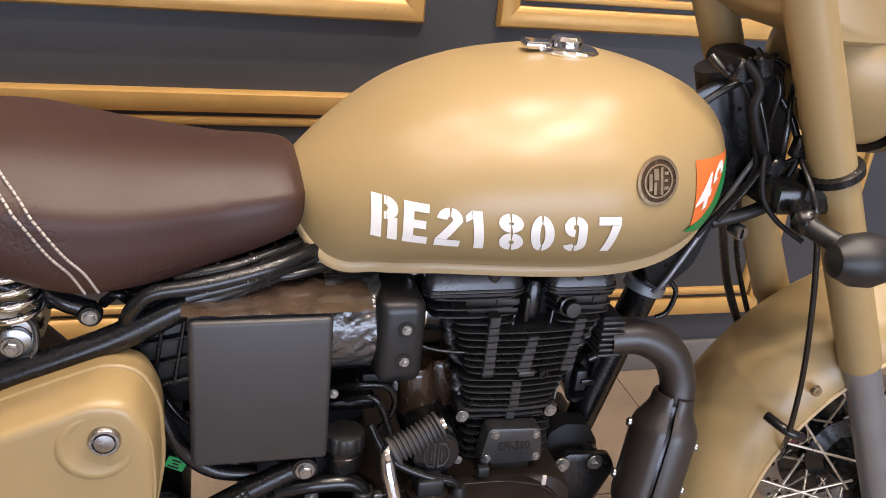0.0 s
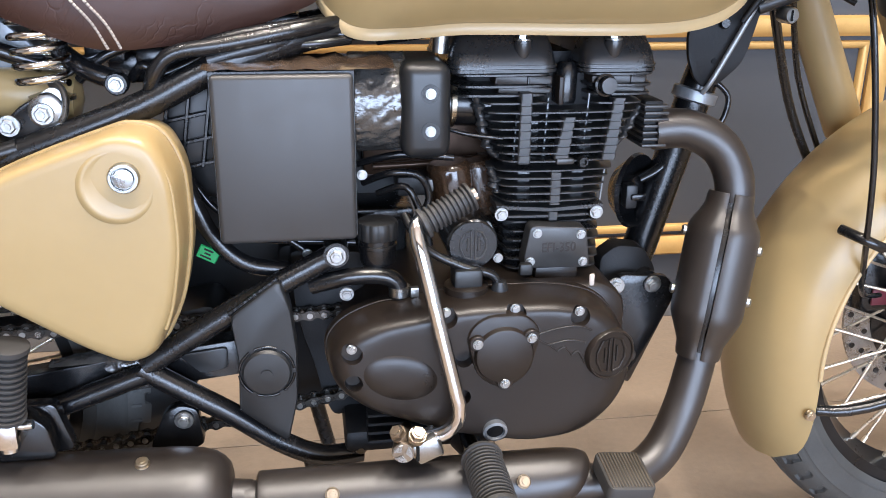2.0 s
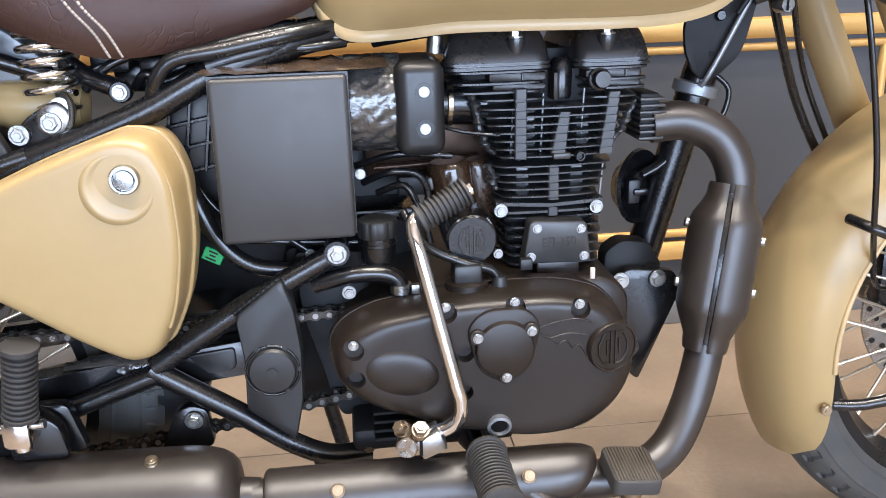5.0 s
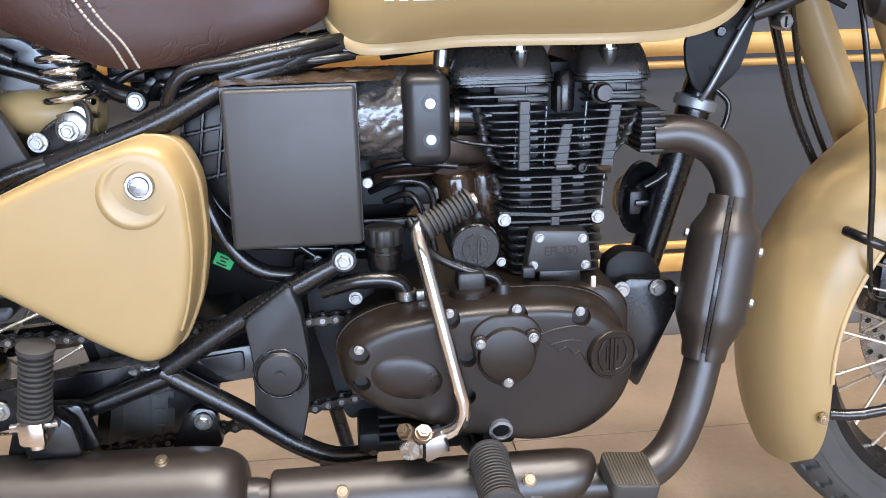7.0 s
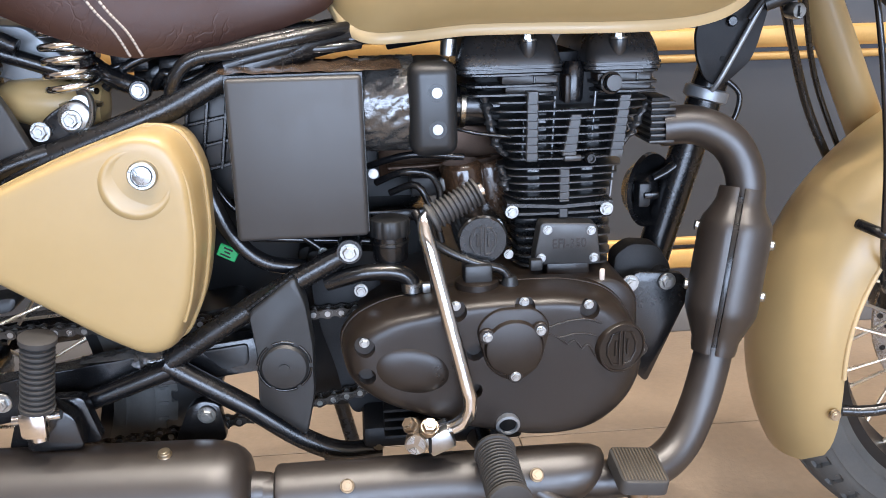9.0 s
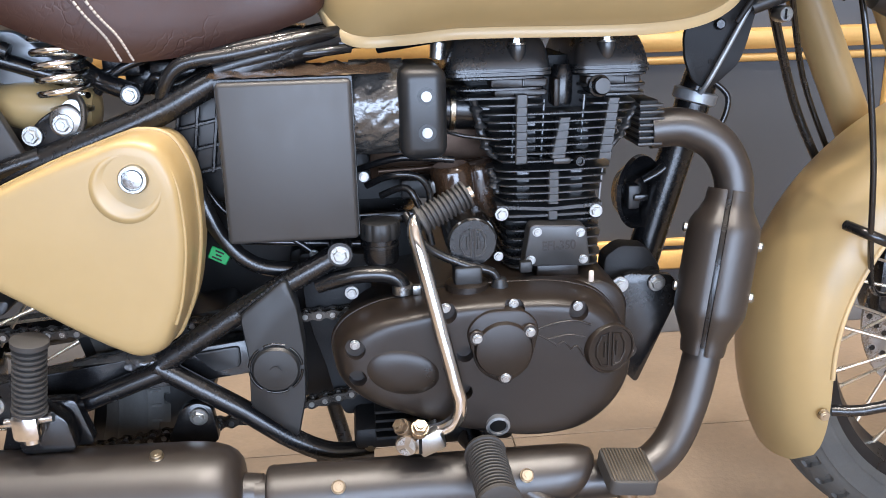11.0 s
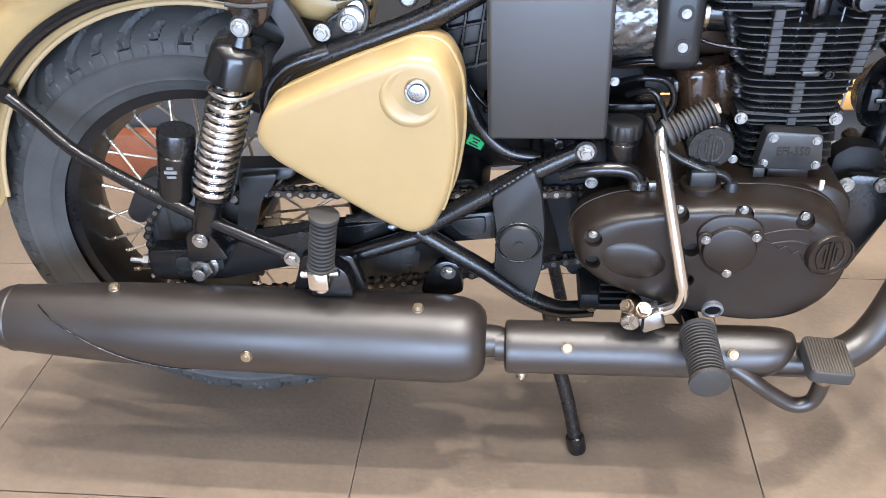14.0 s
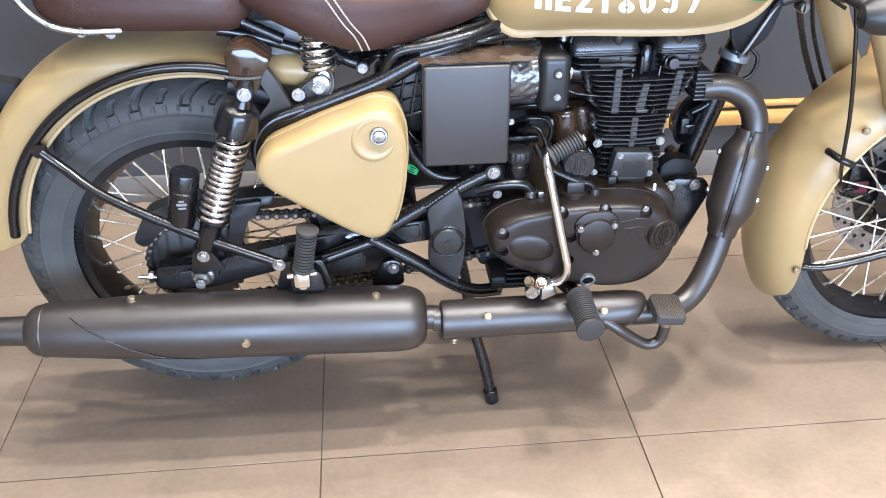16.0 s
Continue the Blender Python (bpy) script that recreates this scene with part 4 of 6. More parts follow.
bolt(BOLT_M, 0.320, -0.106, 0.699, bike)
part("seat_strut", tube([(0.20, -0.09, 0.745), (0.14, -0.09, 0.775)], 0.009, 10, 1), BLACK, bike)
part("seat_strut", tube([(0.245, -0.07, 0.715), (0.15, -0.075, 0.748), (0.10, -0.08, 0.76)], 0.009, 10, 2), BLACK, bike)
part("tail_tray", slab(rounded([(0.11, 0.772), (0.20, 0.765), (0.245, 0.725), (0.215, 0.70), (0.12, 0.725)], 0.01), -0.06, 0.06, 0.004), GREY, bike, "grey tray under the saddle")
part("left_tool_box", lathe([(0.003, -0.046), (0.012, -0.040), (0.021, -0.024), (0.0255, -0.002), (0.027, 0.022), (0.0265, 0.05), (0.024, 0.075), (0.005, 0.08)], (0.197, -0.058, 0.686), (1, 0, -0.10), 28), SAND, bike, "sand-painted round tool holder")


# frame
def frame_tube(name, pts, r=0.0135, k=5, label=""):
    return part(name, tube(pts, r, 16, k), BLACK, bike, label or "black frame tube")


frame_tube("seat_rail", [(0.165, -0.105, 0.600), (0.195, -0.11, 0.622), (0.269, -0.112, 0.650), (0.345, -0.112, 0.679), (0.411, -0.11, 0.712), (0.475, -0.10, 0.734), (0.56, -0.065, 0.752), (0.68, -0.03, 0.78)], 0.0145)
frame_tube("lower_rail", [(0.322, -0.128, 0.404), (0.43, -0.128, 0.470), (0.525, -0.128, 0.520)], 0.0128)
frame_tube("footrest_tube", [(0.175, -0.130, 0.345), (0.25, -0.130, 0.370), (0.33, -0.128, 0.398)], 0.0118)
frame_tube("lower_rail", [(0.316, -0.128, 0.402), (0.36, -0.128, 0.371), (0.406, -0.126, 0.338), (0.457, -0.122, 0.296), (0.503, -0.118, 0.271), (0.55, -0.11, 0.267)], 0.0125)
frame_tube("down_tube", [(1.02, 0, 0.80), (0.975, 0, 0.677), (0.912, 0, 0.453), (0.90, 0, 0.42)], 0.0215, 3)
frame_tube("top_tube", [(1.02, 0, 0.83), (0.75, 0, 0.79), (0.45, 0, 0.73)], 0.018, 3)
part("hose_clamp", lathe([(0.023, 0), (0.027, 0.002), (0.027, 0.014), (0.023, 0.016)], (0.972, 0, 0.668), (-0.27, 0, -1), 20), GREY, bike)
frame_tube("breather_hose", [(0.352, -0.11, 0.690), (0.36, -0.118, 0.712), (0.38, -0.12, 0.730), (0.431, -0.12, 0.738), (0.50, -0.105, 0.750), (0.56, -0.06, 0.756)], 0.0078, 5, "black rubber hose")
frame_tube("breather_hose", [(0.41, -0.115, 0.722), (0.47, -0.11, 0.736), (0.55, -0.065, 0.744)], 0.008, 5, "black rubber hose")
frame_tube("wiring_loom", [(0.40, -0.10, 0.735), (0.46, -0.10, 0.748), (0.54, -0.055, 0.757)], 0.0065, 5, "taped black wiring loom")
frame_tube("drain_hose", [(0.372, -0.10, 0.625), (0.385, -0.11, 0.575), (0.405, -0.11, 0.533), (0.435, -0.11, 0.507), (0.478, -0.11, 0.499)], 0.009, 5, "black rubber hose")
frame_tube("oil_pipe", [(0.50, -0.125, 0.485), (0.54, -0.135, 0.497), (0.575, -0.135, 0.496), (0.592, -0.135, 0.485), (0.593, -0.135, 0.462)], 0.0095, 5, "dark oil pipe")
part("hose_clip", lathe([(0.0100, 0), (0.0118, 0.0005), (0.0118, 0.0105), (0.0100, 0.011)], (0.5935, -0.135, 0.484), (0, 0, -1), 16), STEEL, bike)
part("clip_ear", box((0.604, -0.147, 0.474), (0.613, -0.139, 0.485), 0.001), STEEL, bike)
bolt(BOLT_L, 0.527, -0.142, 0.524, bike)
bolt(BOLT_M, 0.537, -0.128, 0.475, bike)
lathe_lug = lathe([(0.0135, 0), (0.0135, 0.03)], (0.527, -0.112, 0.524), (0, -1, 0), 20)
part("pivot_lug", lathe_lug, BLACK, bike)
part("stand_lug", slab(rounded([(0.335, 0.345), (0.352, 0.352), (0.37, 0.345), (0.375, 0.30), (0.33, 0.285), (0.315, 0.30)], 0.008), -0.125, -0.112, 0.003), BLACK, bike)
bolt(BOLT_L, 0.355, -0.127, 0.335, bike)

# swing arm pivot cover
cover = part("pivot_cover", slab(rounded([(0.414, 0.462), (0.467, 0.502), (0.477, 0.470), (0.482, 0.42), (0.480, 0.36), (0.468, 0.309), (0.417, 0.352), (0.420, 0.41)], 0.008), -0.148, -0.120, 0.005), MATT, bike, "black plastic swing-arm pivot cover")
part("cover_cap", lathe([(0.0265, 0), (0.0265, 0.004), (0.024, 0.007), (0.010, 0.0085), (0.006, 0.0085), (0.006, 0.0105)], (0.449, -0.147, 0.398), (0, -1, 0), 32), MATT, cover)
bm = bmesh.new()
for i in range(6):
    a0 = 2 * math.pi * i / 6 + 0.1
    tube([(0.449 + 0.029 * math.cos(a0 + 0.85 * j / 6), -0.1485, 0.398 + 0.029 * math.sin(a0 + 0.85 * j / 6)) for j in range(7)], 0.0016, 6, 1, bm)
part("cap_groove", bm, BLACK, cover)

# swing arm
arm = part("swing_arm", slab(rounded([(-0.048, 0.373), (-0.053, 0.335), (-0.04, 0.326), (0.05, 0.330), (0.15, 0.342), (0.30, 0.362), (0.45, 0.378), (0.45, 0.420), (0.30, 0.402), (0.15, 0.389), (0.02, 0.377)], 0.008), -0.145, -0.118, 0.004), BLACK, bike, "black swing arm")
for v in arm.data.vertices:
    v.co.y += 0.042 * min(1, max(0, (v.co.x - 0.06) / 0.15))
part("axle_slot", slab(rounded([(-0.012, 0.364), (-0.012, 0.343), (0.055, 0.346), (0.055, 0.367)], 0.008), -0.147, -0.14, 0.001), MATT, arm)
bm = lathe([(0.020, 0), (0.020, 0.003), (0.0185, 0.004)], (0.028, -0.146, 0.353), (0, -1, 0), 24)
lathe([(0.0155, 0.003), (0.0155, 0.013), (0.013, 0.015)], (0.028, -0.146, 0.353), (0, -1, 0), 6, bm)
lathe([(0.009, 0.013), (0.009, 0.026), (0.008, 0.027)], (0.028, -0.146, 0.353), (0, -1, 0), 16, bm)
part("axle_nut", bm, STEEL, arm, "zinc axle nut")
bm = tube([(-0.085, -0.125, 0.345), (-0.05, -0.125, 0.342)], 0.004, 8, 1)
lathe([(0.010, 0), (0.010, 0.008)], (-0.066, -0.125, 0.3435), (1, 0, 0), 6, bm)
part("chain_adjuster", bm, STEEL, arm)
part("shock_lug", slab(rounded([(0.016, 0.372), (0.022, 0.416), (0.040, 0.428), (0.056, 0.416), (0.074, 0.378)], 0.008), -0.170, -0.120, 0.003), BLACK, arm)
bolt(BOLT_L, 0.041, -0.172, 0.409, arm)
part("arm_window", slab(rounded([(0.352, 0.404), (0.405, 0.410), (0.405, 0.385), (0.375, 0.380)], 0.006), -0.1075, -0.10, 0.001), MATT, arm)
part("swing_arm", slab(rounded([(-0.055, 0.357), (-0.055, 0.32), (0.45, 0.375), (0.45, 0.42)], 0.01), 0.105, 0.14, 0.004), BLACK, bike, "black swing arm")

bm = bmesh.new()
rings = []
for i in range(25):
    x = 0.215 + 0.115 * i / 24
    ring = []
    for j in range(40):
        a = 2 * math.pi * j / 40
        k = 1 + 0.16 * abs(noise.noise(V(x * 70, math.cos(a) * 2.5, math.sin(a) * 2.5)))
        ring.append(V(x, -0.090 + 0.020 * k * math.cos(a), 0.372 + 0.16 * (x - 0.215) + 0.0255 * k * math.sin(a)))
    rings.append(ring)
ring_skin(bm, rings, caps=False)
part("film_wrap", bm, FILM, arm, "crumpled clear protective film", 80)

# rear shock absorber with gas canister
s0, s1 = V(0.142, -0.158, 0.690), V(0.041, -0.158, 0.408)
dn = (s1 - s0).normalized()
shock = part("shock_absorber", tube([s0 + dn * 0.05, s0 + dn * 0.27], 0.011, 14, 1), CHROME, bike, "chrome-sprung rear shock absorber")
part("shock_sleeve", lathe([(0.012, 0.012), (0.016, 0.024), (0.026, 0.027), (0.0295, 0.031), (0.0312, 0.038), (0.0342, 0.064), (0.0342, 0.068), (0.030, 0.071)], s0, dn, 32), BLACK, shock, "gloss black sleeve")
part("shock_spring", coil(s0 + dn * 0.066, s0 + dn * 0.224, 0.0232, 0.0041, 13, 0.55), CHROME, shock, "chrome coil spring")
part("shock_foot", lathe([(0.026, 0.222), (0.026, 0.230), (0.020, 0.236), (0.018, 0.250), (0.018, 0.282), (0.013, 0.298)], s0, dn, 24), BLACK, shock)
part("top_eye", lathe([(0.0125, -0.015), (0.0125, 0.015)], s0, (0, 1, 0), 20), BLACK, shock)
far = part("shock_absorber", tube([s0 + V(0, 0.316, 0) + dn * 0.03, s0 + V(0, 0.316, 0) + dn * 0.29], 0.014, 14, 1), BLACK, bike, "chrome-sprung rear shock absorber")
part("shock_sleeve", lathe([(0.014, 0.008), (0.032, 0.024), (0.0345, 0.034), (0.0345, 0.068), (0.030, 0.071)], s0 + V(0, 0.316, 0), dn, 24), BLACK, far, "gloss black sleeve")
part("shock_spring", coil(s0 + V(0, 0.316, 0) + dn * 0.066, s0 + V(0, 0.316, 0) + dn * 0.224, 0.0238, 0.0040, 11, 0.55), CHROME, far, "chrome coil spring")
bolt(BOLT_L, s0.x, s0.y - 0.016, s0.z, shock)
can = part("gas_canister", lathe([(0.012, 0.0), (0.021, 0.004), (0.0225, 0.012), (0.0225, 0.070), (0.0205, 0.072), (0.0205, 0.076), (0.0235, 0.078), (0.0238, 0.100), (0.0225, 0.103), (0.006, 0.104)], (0.006, -0.140, 0.450), (0.22, 0, 1), 28), BLACK, shock, "black gas canister")
bm = bmesh.new()
for i, (w, h) in enumerate(((0.012, 0.003), (0.016, 0.004), (0.008, 0.003))):
    box((0.019 - w / 2, -0.1645, 0.495 + i * 0.006), (0.019 + w / 2, -0.1620, 0.495 + h + i * 0.006), 0, bm=bm)
part("canister_mark", bm, GREY, can)
part("shock_bracket", slab(rounded([(0.112, 0.738), (0.122, 0.750), (0.150, 0.753), (0.185, 0.728), (0.166, 0.702), (0.160, 0.680), (0.142, 0.670), (0.124, 0.680), (0.118, 0.702)], 0.010), -0.138, -0.085, 0.008), SHOCKCAP, bike, "gloss black upper shock bracket, warm reflection in its colour")
part("bracket_lip", tube([(0.117, -0.139, 0.705), (0.14, -0.141, 0.702), (0.166, -0.139, 0.703)], 0.003, 8, 3), BOXMAT, bike)
# black gusset; its sheen is painted by the paler BOXMAT
part("rail_gusset", slab(rounded([(0.155, 0.735), (0.185, 0.69), (0.208, 0.635), (0.16, 0.605), (0.15, 0.625), (0.175, 0.655), (0.15, 0.70)], 0.01), -0.112, -0.100, 0.003), BOXMAT, bike)
frame_tube("loop_tube", [(0.225, -0.115, 0.640), (0.175, -0.118, 0.624), (0.149, -0.12, 0.600), (0.141, -0.12, 0.566), (0.150, -0.118, 0.535)], 0.010)

# chain
def chain_run(a, b, y, sag, n=0):
    n = n or max(3, int((Vector(b) - Vector(a)).length / 0.0159))
    for i in range(n):
        t0, t1 = i / n, (i + 1) / n
        p = V(a[0] + (b[0] - a[0]) * t0, y, a[1] + (b[1] - a[1]) * t0 - sag * math.sin(math.pi * t0))
        q = V(a[0] + (b[0] - a[0]) * t1, y, a[1] + (b[1] - a[1]) * t1 - sag * math.sin(math.pi * t1))
        bm = bmesh.new()
        off = 0.0075 if i % 2 else 0.0055
        for s in (-1, 1):
            d = (q - p).normalized()
            w = V(-d.z, 0, d.x)
            out = []
            for j in range(8):
                a_ = math.pi / 2 + math.pi * j / 7
                out.append(p + d * 0.0062 * math.cos(a_) + w * 0.0062 * math.sin(a_))
            out.append((p + q) / 2 - w * 0.0036)
            for j in range(8):
                a_ = -math.pi / 2 + math.pi * j / 7
                out.append(q + d * 0.0062 * math.cos(a_) + w * 0.0062 * math.sin(a_))
            out.append((p + q) / 2 + w * 0.0036)
            ring_skin(bm, [[o + V(0, s * off, 0) for o in out], [o + V(0, s * (off + 0.0015), 0) for o in out]])
        part("chain_link", bm, CHAINMAT, chain)
        part("chain_pin", lathe([(0.0034, -0.0100), (0.0034, 0.0100)], p, (0, 1, 0), 10), STEEL, chain)


CHAINMAT = mat("oiled_chain_steel", (0.075, 0.070, 0.064), 0.28, 0.8, 0.25, 60)
chain = part("drive_chain", tube([(0.012, -0.0795, 0.43), (0.53, -0.0795, 0.432)], 0.0015, 6, 1), CHAINMAT, bike, "oiled steel drive chain")
chain_run((0.012, 0.432), (0.545, 0.435), -0.0795, 0.004)
chain_run((0.012, 0.258), (0.545, 0.333), -0.0795, 0.010)
for k in range(9):
    a0, a1 = radians(92 + 19.6 * k), radians(92 + 19.6 * (k + 1))
    chain_run((0.012 + 0.086 * math.cos(a0), 0.345 + 0.086 * math.sin(a0)), (0.012 + 0.086 * math.cos(a1), 0.345 + 0.086 * math.sin(a1)), -0.0795, 0.0, 2)
part("chain_guard", slab(rounded([(-0.09, 0.40), (-0.06, 0.455), (0.0, 0.478), (0.09, 0.476), (0.16, 0.478), (0.155, 0.462), (0.05, 0.45), (-0.03, 0.43), (-0.07, 0.385)], 0.012), -0.100, -0.066, 0.003), MATT, bike, "black chain guard")
part("guard_bracket", slab(rounded([(0.088, 0.472), (0.14, 0.478), (0.128, 0.455), (0.112, 0.44), (0.094, 0.385), (0.068, 0.380), (0.08, 0.43)], 0.008), -0.118, -0.108, 0.002), MATT, bike, "dark steel guard bracket")
bolt(BOLT_S, 0.082, -0.119, 0.390, bike)
bolt(BOLT_S, 0.075, -0.119, 0.440, bike)
part("rear_splash_guard", slab(rounded([(0.27, 0.42), (0.39, 0.44), (0.41, 0.40), (0.36, 0.34), (0.33, 0.24), (0.27, 0.24), (0.245, 0.30)], 0.015), -0.055, 0.055, 0.006), MATT, bike, "black plastic splash guard")

# black fillers added behind the chain, standing for the shaded gap
part("chain_gap_plate", slab(rounded([(0.476, 0.505), (0.560, 0.500), (0.560, 0.30), (0.520, 0.29), (0.508, 0.32), (0.500, 0.36), (0.488, 0.40), (0.480, 0.44)], 0.01), -0.066, -0.04, 0.003), TAPE_SHADE, bike, "added black plate standing for the shaded chain gap")
part("chain_gap_plate", slab(rounded([(0.52, 0.40), (0.56, 0.40), (0.56, 0.30), (0.53, 0.29)], 0.01), -0.05, -0.02, 0.003), TAPE_SHADE, bike, "added black plate standing for the shaded chain gap")

part("chain_gap_block", slab(rounded([(0.462, 0.50), (0.56, 0.50), (0.56, 0.285), (0.475, 0.285), (0.462, 0.33)], 0.015), -0.030, 0.06, 0.006), TAPE_SHADE, bike, "added black block standing for the shaded chain gap")

# weld beads round the pivot cover
random.seed(5)
for a, b in (((0.413, 0.463), (0.466, 0.501)), ((0.418, 0.352), (0.466, 0.311))):
    bm = bmesh.new()
    rings = []
    for i in range(31):
        t = i / 30
        x, z, rr = a[0] + (b[0] - a[0]) * t, a[1] + (b[1] - a[1]) * t, 0.0030 + 0.0003 * math.sin(i * 2.1) + 0.0003 * random.random()
        d = V(b[0] - a[0], 0, b[1] - a[1]).normalized()
        w = V(-d.z, 0, d.x)
        rings.append([V(x, -0.140, z) + w * rr * math.cos(g) + V(0, rr * math.sin(g), 0) for g in (2 * math.pi * k / 8 for k in range(8))])
    ring_skin(bm, rings)
    part("weld_bead", bm, BLACK, cover)

# side tool box
tool_out = rounded([(0.142, 0.566), (0.160, 0.602), (0.252, 0.642), (0.335, 0.671), (0.365, 0.664), (0.382, 0.628), (0.384, 0.56), (0.371, 0.49), (0.348, 0.444), (0.322, 0.436), (0.285, 0.455), (0.160, 0.540)], 0.026, 6)
tool = part("side_panel", pillow(tool_out, -0.211, -0.146, 0.26, 2.6, 14, (0.0, 0.006)), SAND, bike, "sand-painted teardrop side panel with round lock", 60)
part("panel_base", slab([(x * 1.0 + 0.002, z - 0.002) for x, z in tool_out], -0.148, -0.110, 0.002), SAND, tool)
bm = tube([V(p[0] + 0.001, -0.148, p[1]) for p in tool_out[::2]] + [V(tool_out[0][0] + 0.001, -0.148, tool_out[0][1])], 0.0028, 8, 2)
part("panel_bead", bm, SAND, tool)
rim_line = []
tcx, tcz = 0.29, 0.565
for p in (q for q in tool_out if q[0] > 0.30 and q[1] > 0.47):
    px, pz = tcx + (p[0] - tcx) * 0.955, tcz + (p[1] - tcz) * 0.955
    rim_line.append(V(px, pillow_y(tool_out, -0.211, -0.146, 0.26, 2.6, px, pz) + 0.0006, pz))
part("pressed_edge", tube(rim_line, 0.0018, 8, 1), SAND, tool, "pressed panel edge")
part("lock_dish", lathe([(0.0370, 0.0), (0.0352, 0.0016), (0.0330, 0.0030), (0.0305, 0.0036), (0.0280, 0.0030), (0.0240, 0.0020), (0.0155, 0.0016)], (0.332, -0.2085, 0.624), (0.04, -1, 0.04), 48, caps=True), SAND, tool, angle=80)
bm = lathe([(0.0140, 0.0), (0.0140, 0.007), (0.0128, 0.009), (0.0105, 0.009), (0.0100, 0.006), (0.0095, 0.006), (0.0088, 0.0095), (0.0030, 0.0105)], (0.339, -0.209, 0.632), (0.03, -1, 0.03), 28)
part("panel_lock", bm, STEEL, tool, "bright round panel lock")
bm = bmesh.new()
for i, w in enumerate((0.004, 0.002, 0.003)):
    box((0.332 + i * 0.006, -0.2095, 0.508), (0.332 + w + i * 0.006, -0.2075, 0.513), 0, bm=bm)
part("paint_chip", bm, WHITE, tool)

# electrics box, foil-wrapped duct, air scoop
bx0, bx1 = 0.412, 0.549
ebox = part("electrics_box", box((bx0, -0.150, 0.543), (bx1, -0.055, 0.712), 0.005, 3), BOXMAT, bike, "matt black square electrics box")
part("box_lid_seam", box((bx0 - 0.0015, -0.140, 0.545), (bx1 + 0.0015, -0.134, 0.7145), 0.0005, 1), BLACK, ebox)
part("box_back", box((0.375, -0.075, 0.57), (0.42, 0.06, 0.70), 0.01), MATT, bike)
def sheared(bm):
    """Lean a ribbed panel: its uprights tip forward, its bars climb forward."""
    for v in bm.verts:
        x, z = v.co.x - 0.386, v.co.z - 0.652
        v.co.x, v.co.z = 0.386 + x + 0.16 * z, 0.652 + z + 0.20 * x
    return bm


grille = part("air_box_grille", sheared(box((0.360, -0.091, 0.610), (0.420, -0.05, 0.694), 0.006)), BOXMAT, bike, "ribbed black air box")
for i in range(4):
    z = 0.612 + i * 0.0265
    part("grille_rib", sheared(box((0.356, -0.099, z - 0.0022), (0.418, -0.089, z + 0.0022), 0.001, 1)), BLACK, grille)
for x in (0.360, 0.381, 0.402):
    part("grille_rib", sheared(box((x - 0.0022, -0.0995, 0.608), (x + 0.0022, -0.089, 0.696), 0.001, 1)), BLACK, grille)
duct = part("air_duct", lathe([(0.046, 0), (0.047, 0.03), (0.046, 0.058)], (0.548, -0.078, 0.673), (1, 0, 0), 30), MATT, bike, "black air duct in crumpled clear film")
random.seed(9)
bm = bmesh.new()
rings = []
for i in range(33):
    x = 0.547 + 0.058 * i / 32
    ring = []
    for j in range(110):
        a = 2 * math.pi * j / 110
        k = 1.03 - 0.06 * abs(noise.noise(V(x * 45 + 3 * a, math.cos(a) * 4, math.sin(a) * 4))) - 0.035 * abs(noise.noise(V(x * 110, math.cos(a) * 9, math.sin(a) * 9)))
        ring.append(V(x, -0.078 + 0.051 * k * math.cos(a), 0.673 + 0.051 * k * math.sin(a)))
    rings.append(ring)
ring_skin(bm, rings, caps=False)
part("clear_film", bm, FILM, duct, "crumpled clear protective film", 45)
bm = bmesh.new()
rings = []
for i in range(21):
    x = 0.405 + 0.185 * i / 20
    rings.append([V(x, -0.145 + 0.012 * j, 0.7155 + 0.007 * abs(noise.noise(V(x * 70, j * 0.9, 2))) + 0.010 * math.sin(math.pi * min(1, j / 9)) * (0.4 + 0.6 * abs(noise.noise(V(x * 25, j * 0.3, 5))))) for j in range(10)])
ring_skin(bm, rings, close=False, caps=False)
part("film_flap", bm, FILM_TOP, duct, "crumpled clear protective film", 80)
scoop = part("air_scoop", box((0.597, -0.140, 0.622), (0.648, -0.03, 0.721), 0.014, 4), MATT, bike, "black plastic throttle body cover")
bolt(BOLT_S, 0.626, -0.141, 0.690, scoop)
bolt(BOLT_S, 0.626, -0.141, 0.652, scoop)
part("bolt_well", lathe([(0.0095, 0), (0.0095, 0.0008)], (0.626, -0.1402, 0.690), (0, -1, 0), 20), BLACK, scoop)
part("bolt_well", lathe([(0.0095, 0), (0.0095, 0.0008)], (0.626, -0.1402, 0.652), (0, -1, 0), 20), BLACK, scoop)
part("intake_stub", lathe([(0.026, 0), (0.03, 0.008), (0.024, 0.012), (0.024, 0.06)], (0.642, -0.05, 0.665), (1, 0, -0.05), 20), BLACK, bike)
part("intake_clamp", lathe([(0.0245, 0), (0.0265, 0.001), (0.0265, 0.006), (0.0245, 0.007)], (0.658, -0.05, 0.665), (1, 0, -0.05), 20), BRASSY, bike)
part("fuel_hose", tube([(0.58, -0.06, 0.735), (0.62, -0.075, 0.742), (0.66, -0.07, 0.748), (0.70, -0.05, 0.765)], 0.006, 8, 5), BLACK, bike)
part("fuel_union", lathe([(0.009, 0), (0.009, 0.018), (0.006, 0.02), (0.006, 0.035)], (0.645, -0.07, 0.722), (0.1, 0, 1), 14), STEEL, bike)
part("vent_cable", tube([(0.64, -0.09, 0.648), (0.67, -0.10, 0.640), (0.71, -0.10, 0.634)], 0.0022, 6, 4), BLACK, bike)

